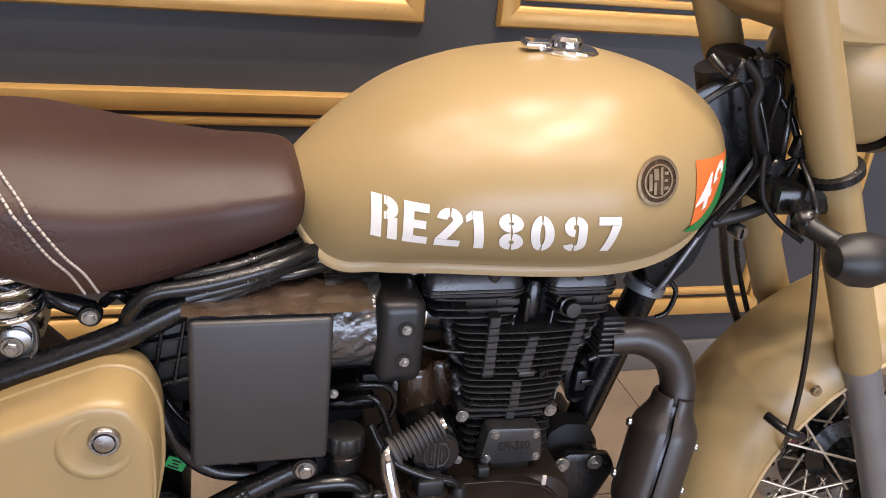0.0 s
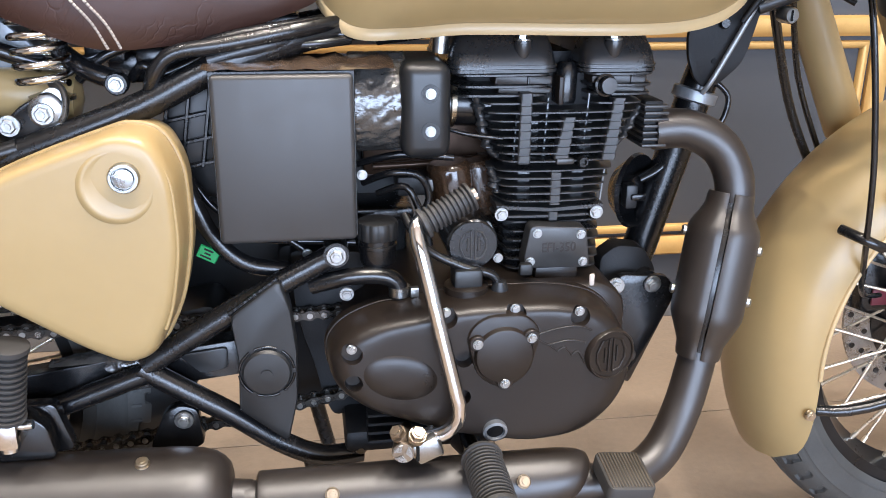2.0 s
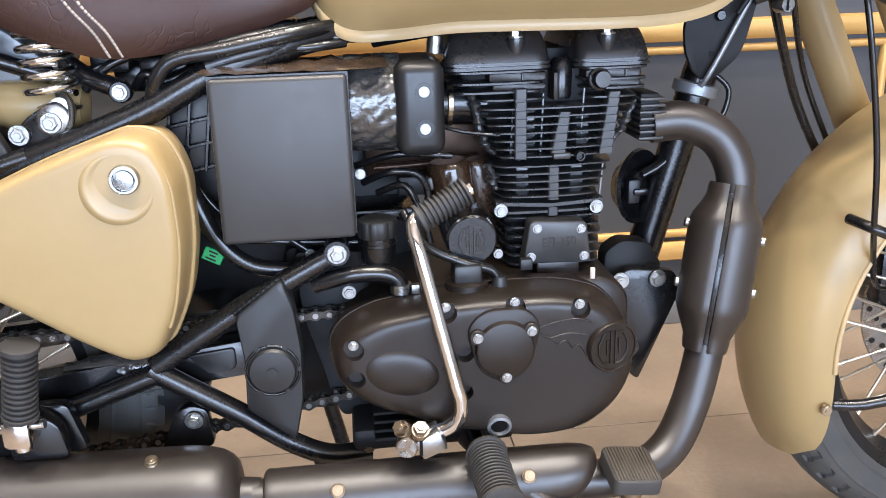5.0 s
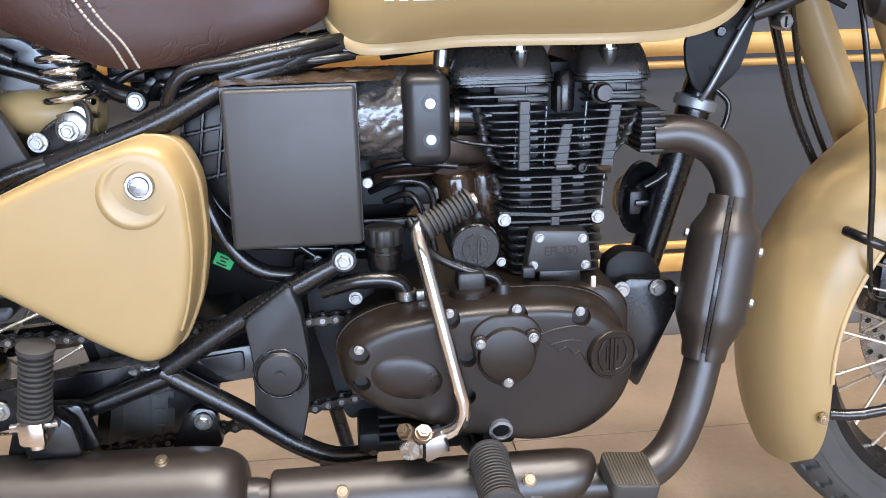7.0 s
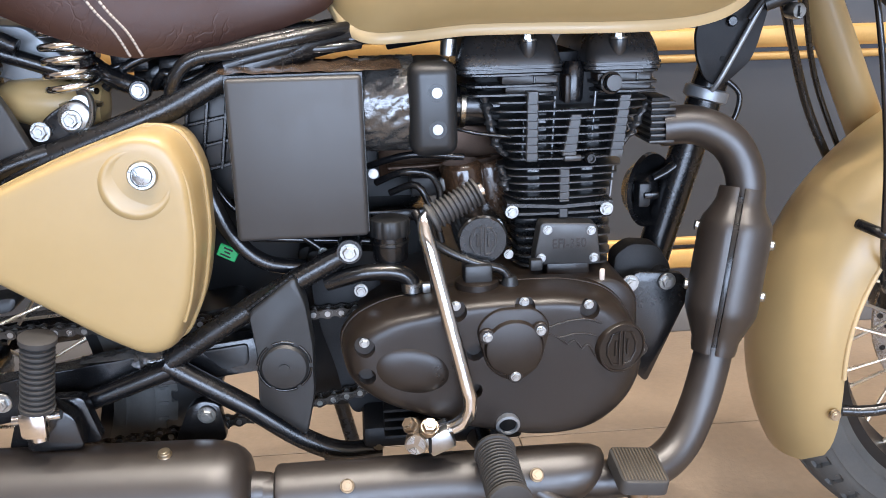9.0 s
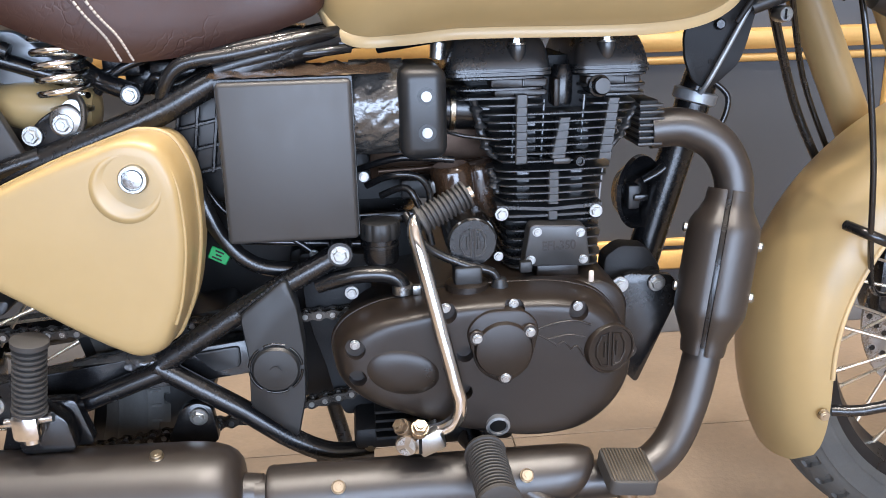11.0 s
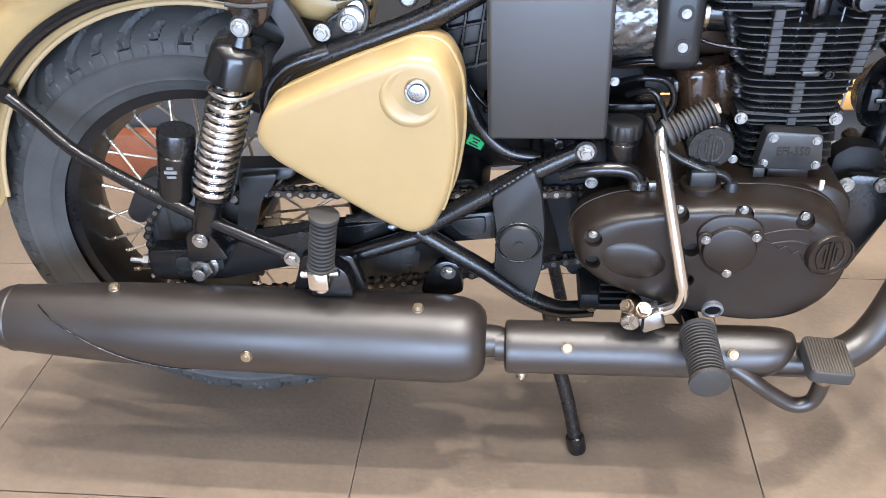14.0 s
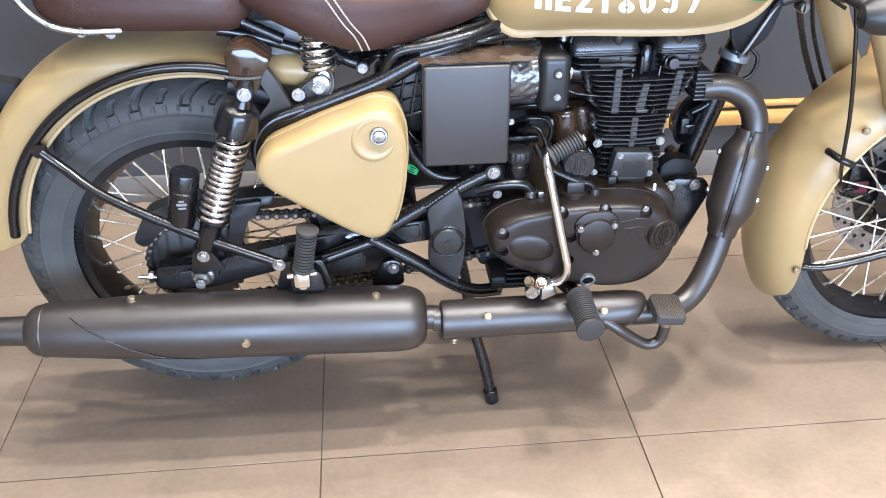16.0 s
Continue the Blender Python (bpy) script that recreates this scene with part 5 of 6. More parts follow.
# engine: crankcase
engine = part("engine_crankcase", slab(rounded([(0.52, 0.43), (0.56, 0.462), (0.655, 0.476), (0.83, 0.474), (0.855, 0.45), (0.855, 0.37), (0.80, 0.318), (0.60, 0.31), (0.54, 0.345)], 0.03), -0.130, 0.14, 0.012), ENGINE, bike, "black cast crankcase")
cov_out = rounded([(0.512, 0.428), (0.528, 0.450), (0.560, 0.466), (0.655, 0.481), (0.765, 0.480), (0.815, 0.466), (0.842, 0.430), (0.849, 0.385), (0.832, 0.345), (0.795, 0.314), (0.735, 0.306), (0.64, 0.326), (0.548, 0.362), (0.515, 0.392)], 0.03, 5)
COVER_BOLTS = ((0.636, 0.471), (0.709, 0.472), (0.779, 0.465), (0.839, 0.408), (0.811, 0.328), (0.538, 0.436))
COVER_HOLES = ((0.539, 0.400), (0.655, 0.421), (0.653, 0.376))


def cover_y(x, z):
    return pillow_y(cov_out, -0.194, -0.136, 0.36, 2.4, x, z)


def pierced(name, bm, cutter, material):
    """A cast cover with sunk bolt seats cut into it."""
    tmp = [bpy.data.objects.new(n, finish(n, b, material, 60)) for n, b in (("solid", bm), ("cutter", cutter))]
    for ob in tmp:
        scene.collection.objects.link(ob)
    mod = tmp[0].modifiers.new("cut", "BOOLEAN")
    mod.object, mod.operation, mod.solver = tmp[1], "DIFFERENCE", "EXACT"
    me = bpy.data.meshes.new_from_object(tmp[0].evaluated_get(bpy.context.evaluated_depsgraph_get()))
    me.name = name
    for ob in tmp:
        bpy.data.objects.remove(ob)
    for p in me.polygons:
        p.use_smooth = True
    me.set_sharp_from_angle(angle=radians(40))
    return me


cutter = bmesh.new()
for x, z in COVER_BOLTS[:3] + COVER_BOLTS[5:]:
    y = cover_y(x, z)
    lathe([(0.0105, -0.0075), (0.0122, 0.020)], (x, y, z - 0.003), (0, -1, 0), 24, cutter)
for x, z in COVER_HOLES:
    lathe([(0.0088, -0.014), (0.0104, 0.012)], (x, cover_y(x, z), z), (0, -1, 0), 24, cutter)
case = part("clutch_cover", pierced("clutch_cover", pillow(cov_out, -0.194, -0.136, 0.36, 2.4, 20), cutter, ENGINE), None, bike, "satin black clutch cover with sunk bolt seats")
part("cover_flange", slab([(0.678 + (x - 0.678) * 1.012, 0.395 + (z - 0.395) * 1.012) for x, z in cov_out], -0.138, -0.125, 0.002), ENGINE, case)
part("filter_cover", lathe([(0.0325, -0.02), (0.0318, 0.003), (0.0300, 0.007), (0.0275, 0.008)], (0.696, -0.197, 0.426), (0.0, -1, 0.0), 40), ENGINE, case)
part("filter_lug", slab(rounded([(0.655, 0.45), (0.675, 0.47), (0.72, 0.47), (0.737, 0.45), (0.725, 0.40), (0.697, 0.382), (0.668, 0.40)], 0.015), -0.1985, -0.18, 0.004), ENGINE, case)
for x, z in ((0.667, 0.442), (0.724, 0.446), (0.697, 0.395)):
    part("bolt_boss", lathe([(0.009, -0.012), (0.0085, 0.004), (0.0075, 0.005)], (x, -0.1985, z), (0, -1, 0), 18), ENGINE, case)
    bolt(BOLT_S, x, -0.204, z, case)
for i, (x, z) in enumerate(COVER_BOLTS):
    y = cover_y(x, z)
    if i in (3, 4):
        part("bolt_boss", lathe([(0.0105, -0.03), (0.0090, 0.001), (0.008, 0.002)], (x, y, z), (0, -1, 0), 18), ENGINE, case)
        bolt(BOLT_S, x, y - 0.001, z, case)
    else:
        bolt(BOLT_S, x, y + 0.0045, z + 0.001, case)
bm = bmesh.new()
rings = []
for i in range(9):
    t = i / 8
    s = math.cos(t * math.pi / 2 * 0.97) ** 0.7
    rings.append([V(0.588 + 0.045 * s * math.cos(a), -0.187 - 0.0115 * math.sin(t * math.pi / 2), 0.404 + 0.030 * s * math.sin(a) - 0.15 * 0.044 * s * math.cos(a)) for a in (2 * math.pi * j / 32 for j in range(32))])
ring_skin(bm, rings)
part("kick_boss", bm, ENGINE, case, angle=60)
part("oil_window", lathe([(0.0135, -0.02), (0.0135, 0.003), (0.0105, 0.004), (0.0095, 0.0005)], (0.690, pillow_y(cov_out, -0.194, -0.136, 0.36, 2.4, 0.690, 0.331), 0.333), (0, -1, -0.25), 24), GREY, case, "oil level window")
part("window_glass", lathe([(0.0094, 0.0), (0.0092, 0.0012), (0.004, 0.0022)], (0.690, pillow_y(cov_out, -0.194, -0.136, 0.36, 2.4, 0.690, 0.331), 0.333), (0, -1, -0.25), 20), VOID, case)
# roundel on the cover: a ring with a plain raised device
part("roundel", lathe([(0.0290, -0.014), (0.0288, 0.0015), (0.0278, 0.0030), (0.0262, 0.0030), (0.0255, 0.0010)], (0.815, cover_y(0.812, 0.416) + 0.0005, 0.416), (0.24, -1, 0.0), 44), ENGINE, case)


def device(cx, cy, cz, s, parent, material, tilt=0.0):
    bm = bmesh.new()
    for sgn in (-1, 1):
        loop = [(0.10, -0.72), (0.10, 0.72), (0.42, 0.62), (0.62, 0.2), (0.62, -0.2), (0.42, -0.62), (0.10, -0.72)]
        tube([V(cx + sgn * a * s, cy + tilt * sgn * a * s, cz + b * s) for a, b in loop], 0.0013, 6, 1, bm)
        tube([V(cx + sgn * a * s, cy + tilt * sgn * a * s, cz + b * s) for a, b in ((0.26, -0.3), (0.26, 0.35))], 0.0013, 6, 1, bm)
    return part("raised_device", bm, material, parent)


device(0.815, cover_y(0.812, 0.416) - 0.0013, 0.416, 0.027, case, ENGINE, 0.24)
bm = bmesh.new()
for line in (((0.731, 0.440), (0.745, 0.432), (0.755, 0.424)), ((0.755, 0.424), (0.763, 0.428), (0.771, 0.418)), ((0.771, 0.418), (0.778, 0.422), (0.786, 0.408)),
             ((0.786, 0.408), (0.791, 0.412), (0.796, 0.398)), ((0.731, 0.444), (0.752, 0.450), (0.775, 0.452), (0.792, 0.446)), ((0.745, 0.432), (0.768, 0.436), (0.786, 0.432))):
    tube([V(x, cover_y(x, z) - 0.0004, z) for x, z in line], 0.0011, 6, 4, bm)
part("relief_line", bm, ENGINE, case)
part("oil_filler", box((0.649, -0.160, 0.482), (0.680, -0.130, 0.507), 0.004), MATT, bike, "black oil filler cap")
part("oil_filler_neck", lathe([(0.024, 0), (0.024, 0.012), (0.020, 0.014)], (0.6645, -0.145, 0.474), (0, 0, 1), 24), ENGINE, bike)
part("sensor_lead", tube([(0.70, -0.15, 0.478), (0.692, -0.15, 0.497), (0.66, -0.15, 0.508), (0.62, -0.14, 0.528), (0.60, -0.12, 0.56)], 0.005, 8, 5), BLACK, bike)
part("sensor_plug", lathe([(0.009, 0), (0.010, 0.008), (0.007, 0.018)], (0.70, -0.15, 0.472), (0, 0, 1), 14), MATT, bike)
part("engine_tab", box((0.725, -0.14, 0.49), (0.739, -0.13, 0.503), 0.002), MATT, bike)
part("lead_tag", box((0.801, -0.150, 0.478), (0.807, -0.146, 0.492), 0.002), THREAD, bike, "white cable tag")
# dull black on rail and ribs paints the shade below the cover
part("sump_rail", box((0.53, -0.13, 0.276), (0.72, 0.12, 0.305), 0.008), TAPE_SHADE, bike)
for i in range(4):
    part("cooling_rib", box((0.555, -0.150, 0.300 + i * 0.011), (0.60, -0.12, 0.304 + i * 0.011), 0.001, 1), TAPE_SHADE, bike)
BRONZE = mat("brown_anodised_metal", (0.06, 0.036, 0.022), 0.35, 0.6, 0.25, 30)
GLOSS = mat("gloss_black_lacquer", (0.006, 0.006, 0.006), 0.12, 0.0, 0.2, 30, spec=0.8)
# black gloss bodies; their brown base holds the gilt wall's reflection
for at, r, h in ((V(0.664, -0.062, 0.540), 0.025, 0.062), (V(0.700, -0.040, 0.535), 0.022, 0.064)):
    part("starter_body", lathe([(r * 0.9, 0), (r, 0.004), (r, h - 0.008), (r * 0.94, h - 0.003), (r * 0.8, h)], at, (-0.12, 0, 1), 30), SHOCKCAP, bike, "glossy black starter body with the wall's reflection coloured in")
starter = part("starter_motor", lathe([(0.0285, -0.10), (0.0285, 0.0), (0.0275, 0.006), (0.024, 0.009)], (0.672, -0.132, 0.529), (0, -1, 0), 36), GLOSS, bike, "gloss black starter motor with round cap")
part("starter_ring", lathe([(0.0255, 0.007), (0.0255, 0.0098), (0.0235, 0.0098)], (0.672, -0.132, 0.529), (0, -1, 0), 36), BLACK, starter)
# paler BOXMAT puts the black device's highlights into its colour
device(0.672, -0.142, 0.529, 0.0225, starter, BOXMAT)
bolt(BOLT_S, 0.703, -0.125, 0.507, bike)
res = part("fluid_reservoir", lathe([(0.018, 0), (0.0195, 0.004), (0.0195, 0.030)], (0.572, -0.118, 0.506), (0, 0, 1), 26), BLACK, bike, "black fluid reservoir with ribbed cap")
bm = bmesh.new()
outl = []
for i in range(72):
    r = 0.0213 if i % 6 < 2 else 0.0224
    outl.append((r * math.cos(2 * math.pi * i / 72), r * math.sin(2 * math.pi * i / 72)))
ring_skin(bm, [[V(0.572 + x * k, -0.118 + y * k, z) for x, y in outl] for z, k in ((0.5345, 0.96), (0.536, 1.0), (0.5505, 1.0), (0.5530, 0.95), (0.5540, 0.86))])
part("cap_ring", lathe([(0.0195, 0.018), (0.0207, 0.019), (0.0207, 0.022), (0.0195, 0.023)], (0.572, -0.118, 0.506), (0, 0, 1), 26), BLACK, res)
part("ribbed_cap", bm, MATT, res)
bolt(BOLT_S, 0.557, -0.12, 0.604, bike)
for pts in (((0.56, -0.08, 0.585), (0.59, -0.10, 0.60), (0.62, -0.10, 0.595), (0.63, -0.10, 0.57), (0.615, -0.10, 0.54)),
            ((0.55, -0.06, 0.60), (0.60, -0.08, 0.615), (0.66, -0.08, 0.61)),
            ((0.575, -0.09, 0.575), (0.605, -0.105, 0.585), (0.622, -0.11, 0.55), (0.63, -0.11, 0.52)),
            ((0.42, -0.09, 0.53), (0.48, -0.09, 0.525), (0.55, -0.09, 0.52)),
            ((0.45, -0.085, 0.545), (0.50, -0.095, 0.51), (0.52, -0.09, 0.47)),
            ((0.38, -0.09, 0.60), (0.40, -0.095, 0.57), (0.43, -0.09, 0.545))):
    part("cable", tube(pts, 0.004, 8, 5), BLACK, bike)
part("throttle_plate", box((0.565, -0.012, 0.575), (0.715, 0.004, 0.665), 0.003), BRONZE, bike, "brown metal plate behind the intake")
part("throttle_rail", tube([(0.575, -0.030, 0.590), (0.64, -0.030, 0.592), (0.70, -0.028, 0.596)], 0.0042, 10, 3), BRONZE, bike)
part("injector_block", box((0.60, -0.055, 0.560), (0.675, -0.02, 0.583), 0.004), MATT, bike)
part("injector_plug", box((0.632, -0.075, 0.570), (0.646, -0.055, 0.585), 0.003), GREY, bike)
# sheet added so the gap under the saddle stays in deep shade
part("gap_backing", box((0.34, 0.02, 0.415), (0.62, 0.05, 0.66), 0.01), MATT, bike, "added black sheet that darkens the frame gap")
part("battery_tray", box((0.40, -0.05, 0.53), (0.62, 0.08, 0.545), 0.004), BLACK, bike)
tag = part("green_tag", box((-0.011, -0.001, -0.0075), (0.011, 0.001, 0.0075), 0.001, 1), GREEN, bike, "green printed tag on the frame", at=Matrix.Translation((0.394, -0.111, 0.521)) @ Matrix.Rotation(radians(28), 4, "Y"))
for i, w in enumerate((0.007, 0.004, 0.006)):
    part("printed_bar", box((-w, -0.0016, -0.0048 + i * 0.004), (w * 0.7, -0.0008, -0.0030 + i * 0.004)), TAPE_SHADE, tag)
bolt(BOLT_S, 0.497, -0.1, 0.513, bike)

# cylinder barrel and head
# cores take the dull black, so shade between fins is in their colour
core = part("cylinder", lathe([(0.052, 0.47), (0.052, 0.72)], (0.777, 0, 0), (0, 0, 1), 32), TAPE_SHADE, bike, "black finned cylinder barrel and head")


def fin(name, x0, x1, near, z, thick, bow=0.009, round_off=0.020, droop=0.0):
    """A cooling fin with a bowed near edge and rounded corners."""
    out, n = [], 20
    for j in range(n + 1):
        s = 2 * j / n - 1
        corner = max(0.0, (abs(s) - 0.80) / 0.20)
        out.append((x0 + (x1 - x0) * (0.5 + 0.5 * s), near + bow * s * s + round_off * (1 - math.sqrt(max(0.0, 1 - corner * corner)))))
    out += [(x1, 0.09), (x0, 0.09)]
    mx = (x0 + x1) / 2
    bm = bmesh.new()
    ring_skin(bm, [[V(p[0] + (mx - p[0]) * k, p[1] * (1 - k), z + h - droop * ((p[0] - mx) / (x1 - mx)) ** 2) for p in out] for k, h in ((0.020, -thick / 2), (0.0, -thick * 0.28), (0.0, thick * 0.28), (0.020, thick / 2))])
    return part(name, bm, FINMAT, core)


# head: three thick fins on each side of the plug channel, with plain cast faces between
for x0, x1, f0, f1 in ((0.655, 0.765, 0.700, 0.763), (0.800, 0.879, 0.806, 0.868)):
    for i, z in enumerate((0.7015, 0.6895, 0.6800)):
        fin("fin", x0 + 0.002 * i, x1 - 0.001 * i, -0.103, z, 0.0036, 0.006, 0.026)
    part("head_face", slab(rounded([(f0, 0.6915), (f1, 0.6915), (f1, 0.6995), (f0, 0.6995)], 0.002), -0.0985, 0.06, 0.002), ENGINE, core)
    part("head_face", slab(rounded([(f0 + 0.004, 0.6820), (f1, 0.6820), (f1, 0.6875), (f0 + 0.004, 0.6875)], 0.002), -0.0975, 0.06, 0.002), ENGINE, core)
for x, z in ((0.735, 0.6955), (0.849, 0.6955)):
    part("face_tick", box((x, -0.1005, z - 0.004), (x + 0.0022, -0.096, z + 0.004), 0.0005, 1), FINMAT, core)
fin("fin", 0.686, 0.764, -0.106, 0.6720, 0.0030, 0.006, 0.024)
fin("fin", 0.806, 0.866, -0.106, 0.6710, 0.0030, 0.006, 0.024)
HEAD_Z = [0.6625 - 0.0088 * i for i in range(7)]
for i, z in enumerate(HEAD_Z):
    t = i / 6
    fin("fin", 0.684 + 0.019 * t + 0.0010 * math.sin(i * 2.3), 0.866 - 0.031 * t ** 0.9, -0.111, z, 0.0028, 0.008, 0.026)
BARREL_Z = [0.5980 - 0.0086 * i for i in range(5)]
for i, z in enumerate(BARREL_Z):
    t = i / 4
    fin("fin", 0.700 + 0.008 * t, 0.843 - 0.016 * t, -0.106, z, 0.0028, 0.008, 0.026)
for i in range(6):
    fin("fin", 0.716 + 0.001 * (i % 2), 0.836 - 0.002 * (i % 2), -0.092, 0.5355 - 0.0112 * i, 0.0030, 0.005, 0.022)
fin("barrel_foot", 0.706, 0.832, -0.098, 0.5440, 0.0046, 0.004, 0.016)
# the thick lowest fin of the barrel dips to its middle
bm = bmesh.new()
for a, b in (((0.706, 0.5560), (0.768, 0.5515)), ((0.768, 0.5515), (0.828, 0.5545))):
    ring_skin(bm, [[V(p[0], y, p[1] + h) for y, h in ((-0.095, -0.0034), (-0.0985, -0.0020), (-0.0985, 0.0020), (-0.095, 0.0034), (0.05, 0.0034), (0.05, -0.0034))] for p in (a, b)])
part("dipped_fin", bm, FINMAT, core)
part("head_core", slab(rounded([(0.668, 0.703), (0.872, 0.703), (0.862, 0.66), (0.832, 0.605), (0.708, 0.605), (0.694, 0.66)], 0.01), -0.070, 0.08, 0.01), TAPE_SHADE, core)
part("barrel_core", slab(rounded([(0.716, 0.612), (0.828, 0.612), (0.822, 0.48), (0.722, 0.48)], 0.01), -0.066, 0.08, 0.01), TAPE_SHADE, core)
for x, z0, z1 in ((0.7575, 0.612, 0.676), (0.803, 0.630, 0.680), (0.724, 0.612, 0.660), (0.826, 0.560, 0.597)):
    part("fin_stud", tube([(x, -0.093, z0), (x + 0.003, -0.093, z1)], 0.0013, 8, 1), GREY, core)
for x, z0, z1 in ((0.738, 0.560, 0.600), (0.800, 0.560, 0.600), (0.745, 0.612, 0.66), (0.806, 0.612, 0.65)):
    part("core_lug", slab(rounded([(x - 0.009, z0), (x + 0.009, z0), (x + 0.009, z1), (x - 0.009, z1)], 0.004), -0.088, -0.06, 0.006), FINMAT, core)


def damper(xa, xb, za, xc, xd, zc, near, levels):
    """A rubber strip pressed between the fins: proud in the gaps, notched where the fins pass."""
    bm = bmesh.new()
    marks = sorted({zc, za} | {z + d for z in levels if zc < z < za for d in (-0.0017, 0.0017)})
    rings = []
    for lo, hi in zip(marks, marks[1:]):
        at_fin = any(abs((lo + hi) / 2 - z) < 0.001 for z in levels)
        y = near + (0.0022 if at_fin else 0.0)
        for z in (lo + 0.0001, hi - 0.0001):
            t = (z - zc) / (za - zc)
            l, r = xc + (xa - xc) * t, xd + (xb - xd) * t
            rings.append([V(l, near + 0.016, z), V(l, y + 0.0012, z), V(l + 0.0012, y, z), V(r - 0.0012, y, z), V(r, y + 0.0012, z), V(r, near + 0.016, z)])
    ring_skin(bm, rings)
    part("fin_damper", bm, FINEDGE, core, "grey rubber fin damper strip")


LEVELS = [0.6720] + HEAD_Z + BARREL_Z
damper(0.726, 0.7385, 0.684, 0.725, 0.7385, 0.6085, -0.1125, LEVELS)
damper(0.774, 0.7865, 0.658, 0.765, 0.781, 0.6135, -0.1135, LEVELS)
damper(0.829, 0.842, 0.677, 0.819, 0.8345, 0.610, -0.1105, LEVELS)
damper(0.7635, 0.7755, 0.5985, 0.7635, 0.7755, 0.560, -0.1085, LEVELS)
damper(0.7655, 0.7765, 0.549, 0.7655, 0.7765, 0.539, -0.0990, LEVELS)
part("fin_plug", box((0.767, -0.1145, 0.6065), (0.787, -0.095, 0.6135), 0.002), FINEDGE, core)
bm = lathe([(0.0062, 0), (0.0062, 0.012), (0.0052, 0.014), (0.0035, 0.014), (0.0030, 0.011)], (0.796, -0.102, 0.609), (0.1, -1, 0), 16)
part("fin_plug", bm, BLACK, core)
# uneven flash and rubber beading down the two flanks of the head
for rows, seed in ((((0.681, 0.682), (0.687, 0.662), (0.692, 0.640), (0.698, 0.622), (0.708, 0.610)), 3), (((0.868, 0.668), (0.862, 0.652), (0.852, 0.634), (0.840, 0.618), (0.832, 0.608)), 8), (((0.700, 0.600), (0.705, 0.585), (0.709, 0.570)), 5)):
    path = spline([(x, -0.082, z) for x, z in rows], 14)
    bm = bmesh.new()
    rings = []
    for i, p in enumerate(path):
        r = 0.0040 + 0.0034 * noise.noise(V(p.z * 160, seed, 0)) + 0.0010 * noise.noise(V(p.z * 420, seed, 4))
        dx = 0.004 * noise.noise(V(p.z * 110, seed, 9))
        rings.append([p + V(dx + r * math.cos(g) * 1.3, 1.6 * r * math.sin(g), 0) for g in (2 * math.pi * k / 10 for k in range(10))])
    ring_skin(bm, rings)
    part("rubber_beading", bm, FINEDGE, core, "uneven rubber beading along the fin ends")
# finned clamp on the exhaust port
for i in range(7):
    w = 0.003 * math.sin(math.pi * i / 6)
    fin_at = box((0.866 + 0.0012 * (i % 2), -0.104, 0.6205 + i * 0.0072), (0.8945 + w * 0.5, -0.045, 0.6242 + i * 0.0072), 0.0012, 2)
    part("clamp_fin", fin_at, FINEDGE, core)
part("clamp_body", box((0.868, -0.0985, 0.6185), (0.8905, -0.05, 0.6715), 0.003), TAPE_SHADE, core)
# head: domed rocker covers with a dark plug channel between
for x0, x1, xm in ((0.652, 0.769, 0.731), (0.795, 0.880, 0.831)):
    bm = bmesh.new()
    rings = []
    for z, inset in ((0.7075, 0.0), (0.7125, 0.0005), (0.720, 0.0022), (0.728, 0.0050), (0.736, 0.0090), (0.744, 0.0145), (0.751, 0.022), (0.756, 0.032), (0.759, 0.044)):
        lo, hi = V(x0 + inset * 0.8, -0.0985 + inset * 1.5, 0), V(x1 - inset * 0.6, 0.085 - inset * 1.5, 0)
        rings.append([V(p.x, p.y, z) for p in rounded([(lo.x, lo.y), (hi.x, lo.y), (hi.x, hi.y), (lo.x, hi.y)], 0.018, 6)])
    ring_skin(bm, rings)
    rc = part("rocker_cover", bm, FINMAT, bike, "black domed rocker cover", 50)
    bm = bmesh.new()
    for z0, z1, e in ((0.7035, 0.7070, 0.001), (0.7072, 0.7088, -0.0012), (0.7090, 0.7112, 0.0012)):
        o = rounded([(x0 - e, -0.0985 - e), (x1 + e, -0.0985 - e), (x1 + e, 0.085 + e), (x0 - e, 0.085 + e)], 0.018, 6)
        ring_skin(bm, [[V(p.x, p.y, z) for p in o] for z in (z0, z1)])
    part("cover_rim", bm, FINMAT, rc)
    part("bolt_pillar", lathe([(0.003, 0.708), (0.0070, 0.716), (0.0095, 0.727), (0.0104, 0.7345), (0.0100, 0.7360)], (xm, -0.0885, 0), (0, 0, 1), 22), FINMAT, rc, angle=60)
    bm = lathe([(0.0098, 0.736), (0.0098, 0.7380)], (xm, -0.0885, 0), (0, 0, 1), 20)
    lathe([(0.0068, 0.7380), (0.0064, 0.7435)], (xm, -0.0885, 0), (0, 0, 1), 6, bm)
    part("cover_bolt", bm, STEEL, rc)
part("plug_shroud", box((0.7705, -0.098, 0.668), (0.7765, -0.05, 0.699), 0.002), ENGINE, bike)
part("plug_cap", lathe([(0.011, 0), (0.0125, 0.004), (0.0125, 0.034), (0.009, 0.044)], (0.782, -0.080, 0.668), (0.05, 0.1, 1), 20), BLACK, bike, "black spark plug cap")
plug = part("decomp_plug", lathe([(0.0122, -0.02), (0.0122, 0.001), (0.0100, 0.002), (0.0096, 0.009), (0.0085, 0.0105), (0.004, 0.0108)], (0.820, -0.104, 0.690), (0.05, -1, 0.08), 24), BLACK, bike, "round black head plug")
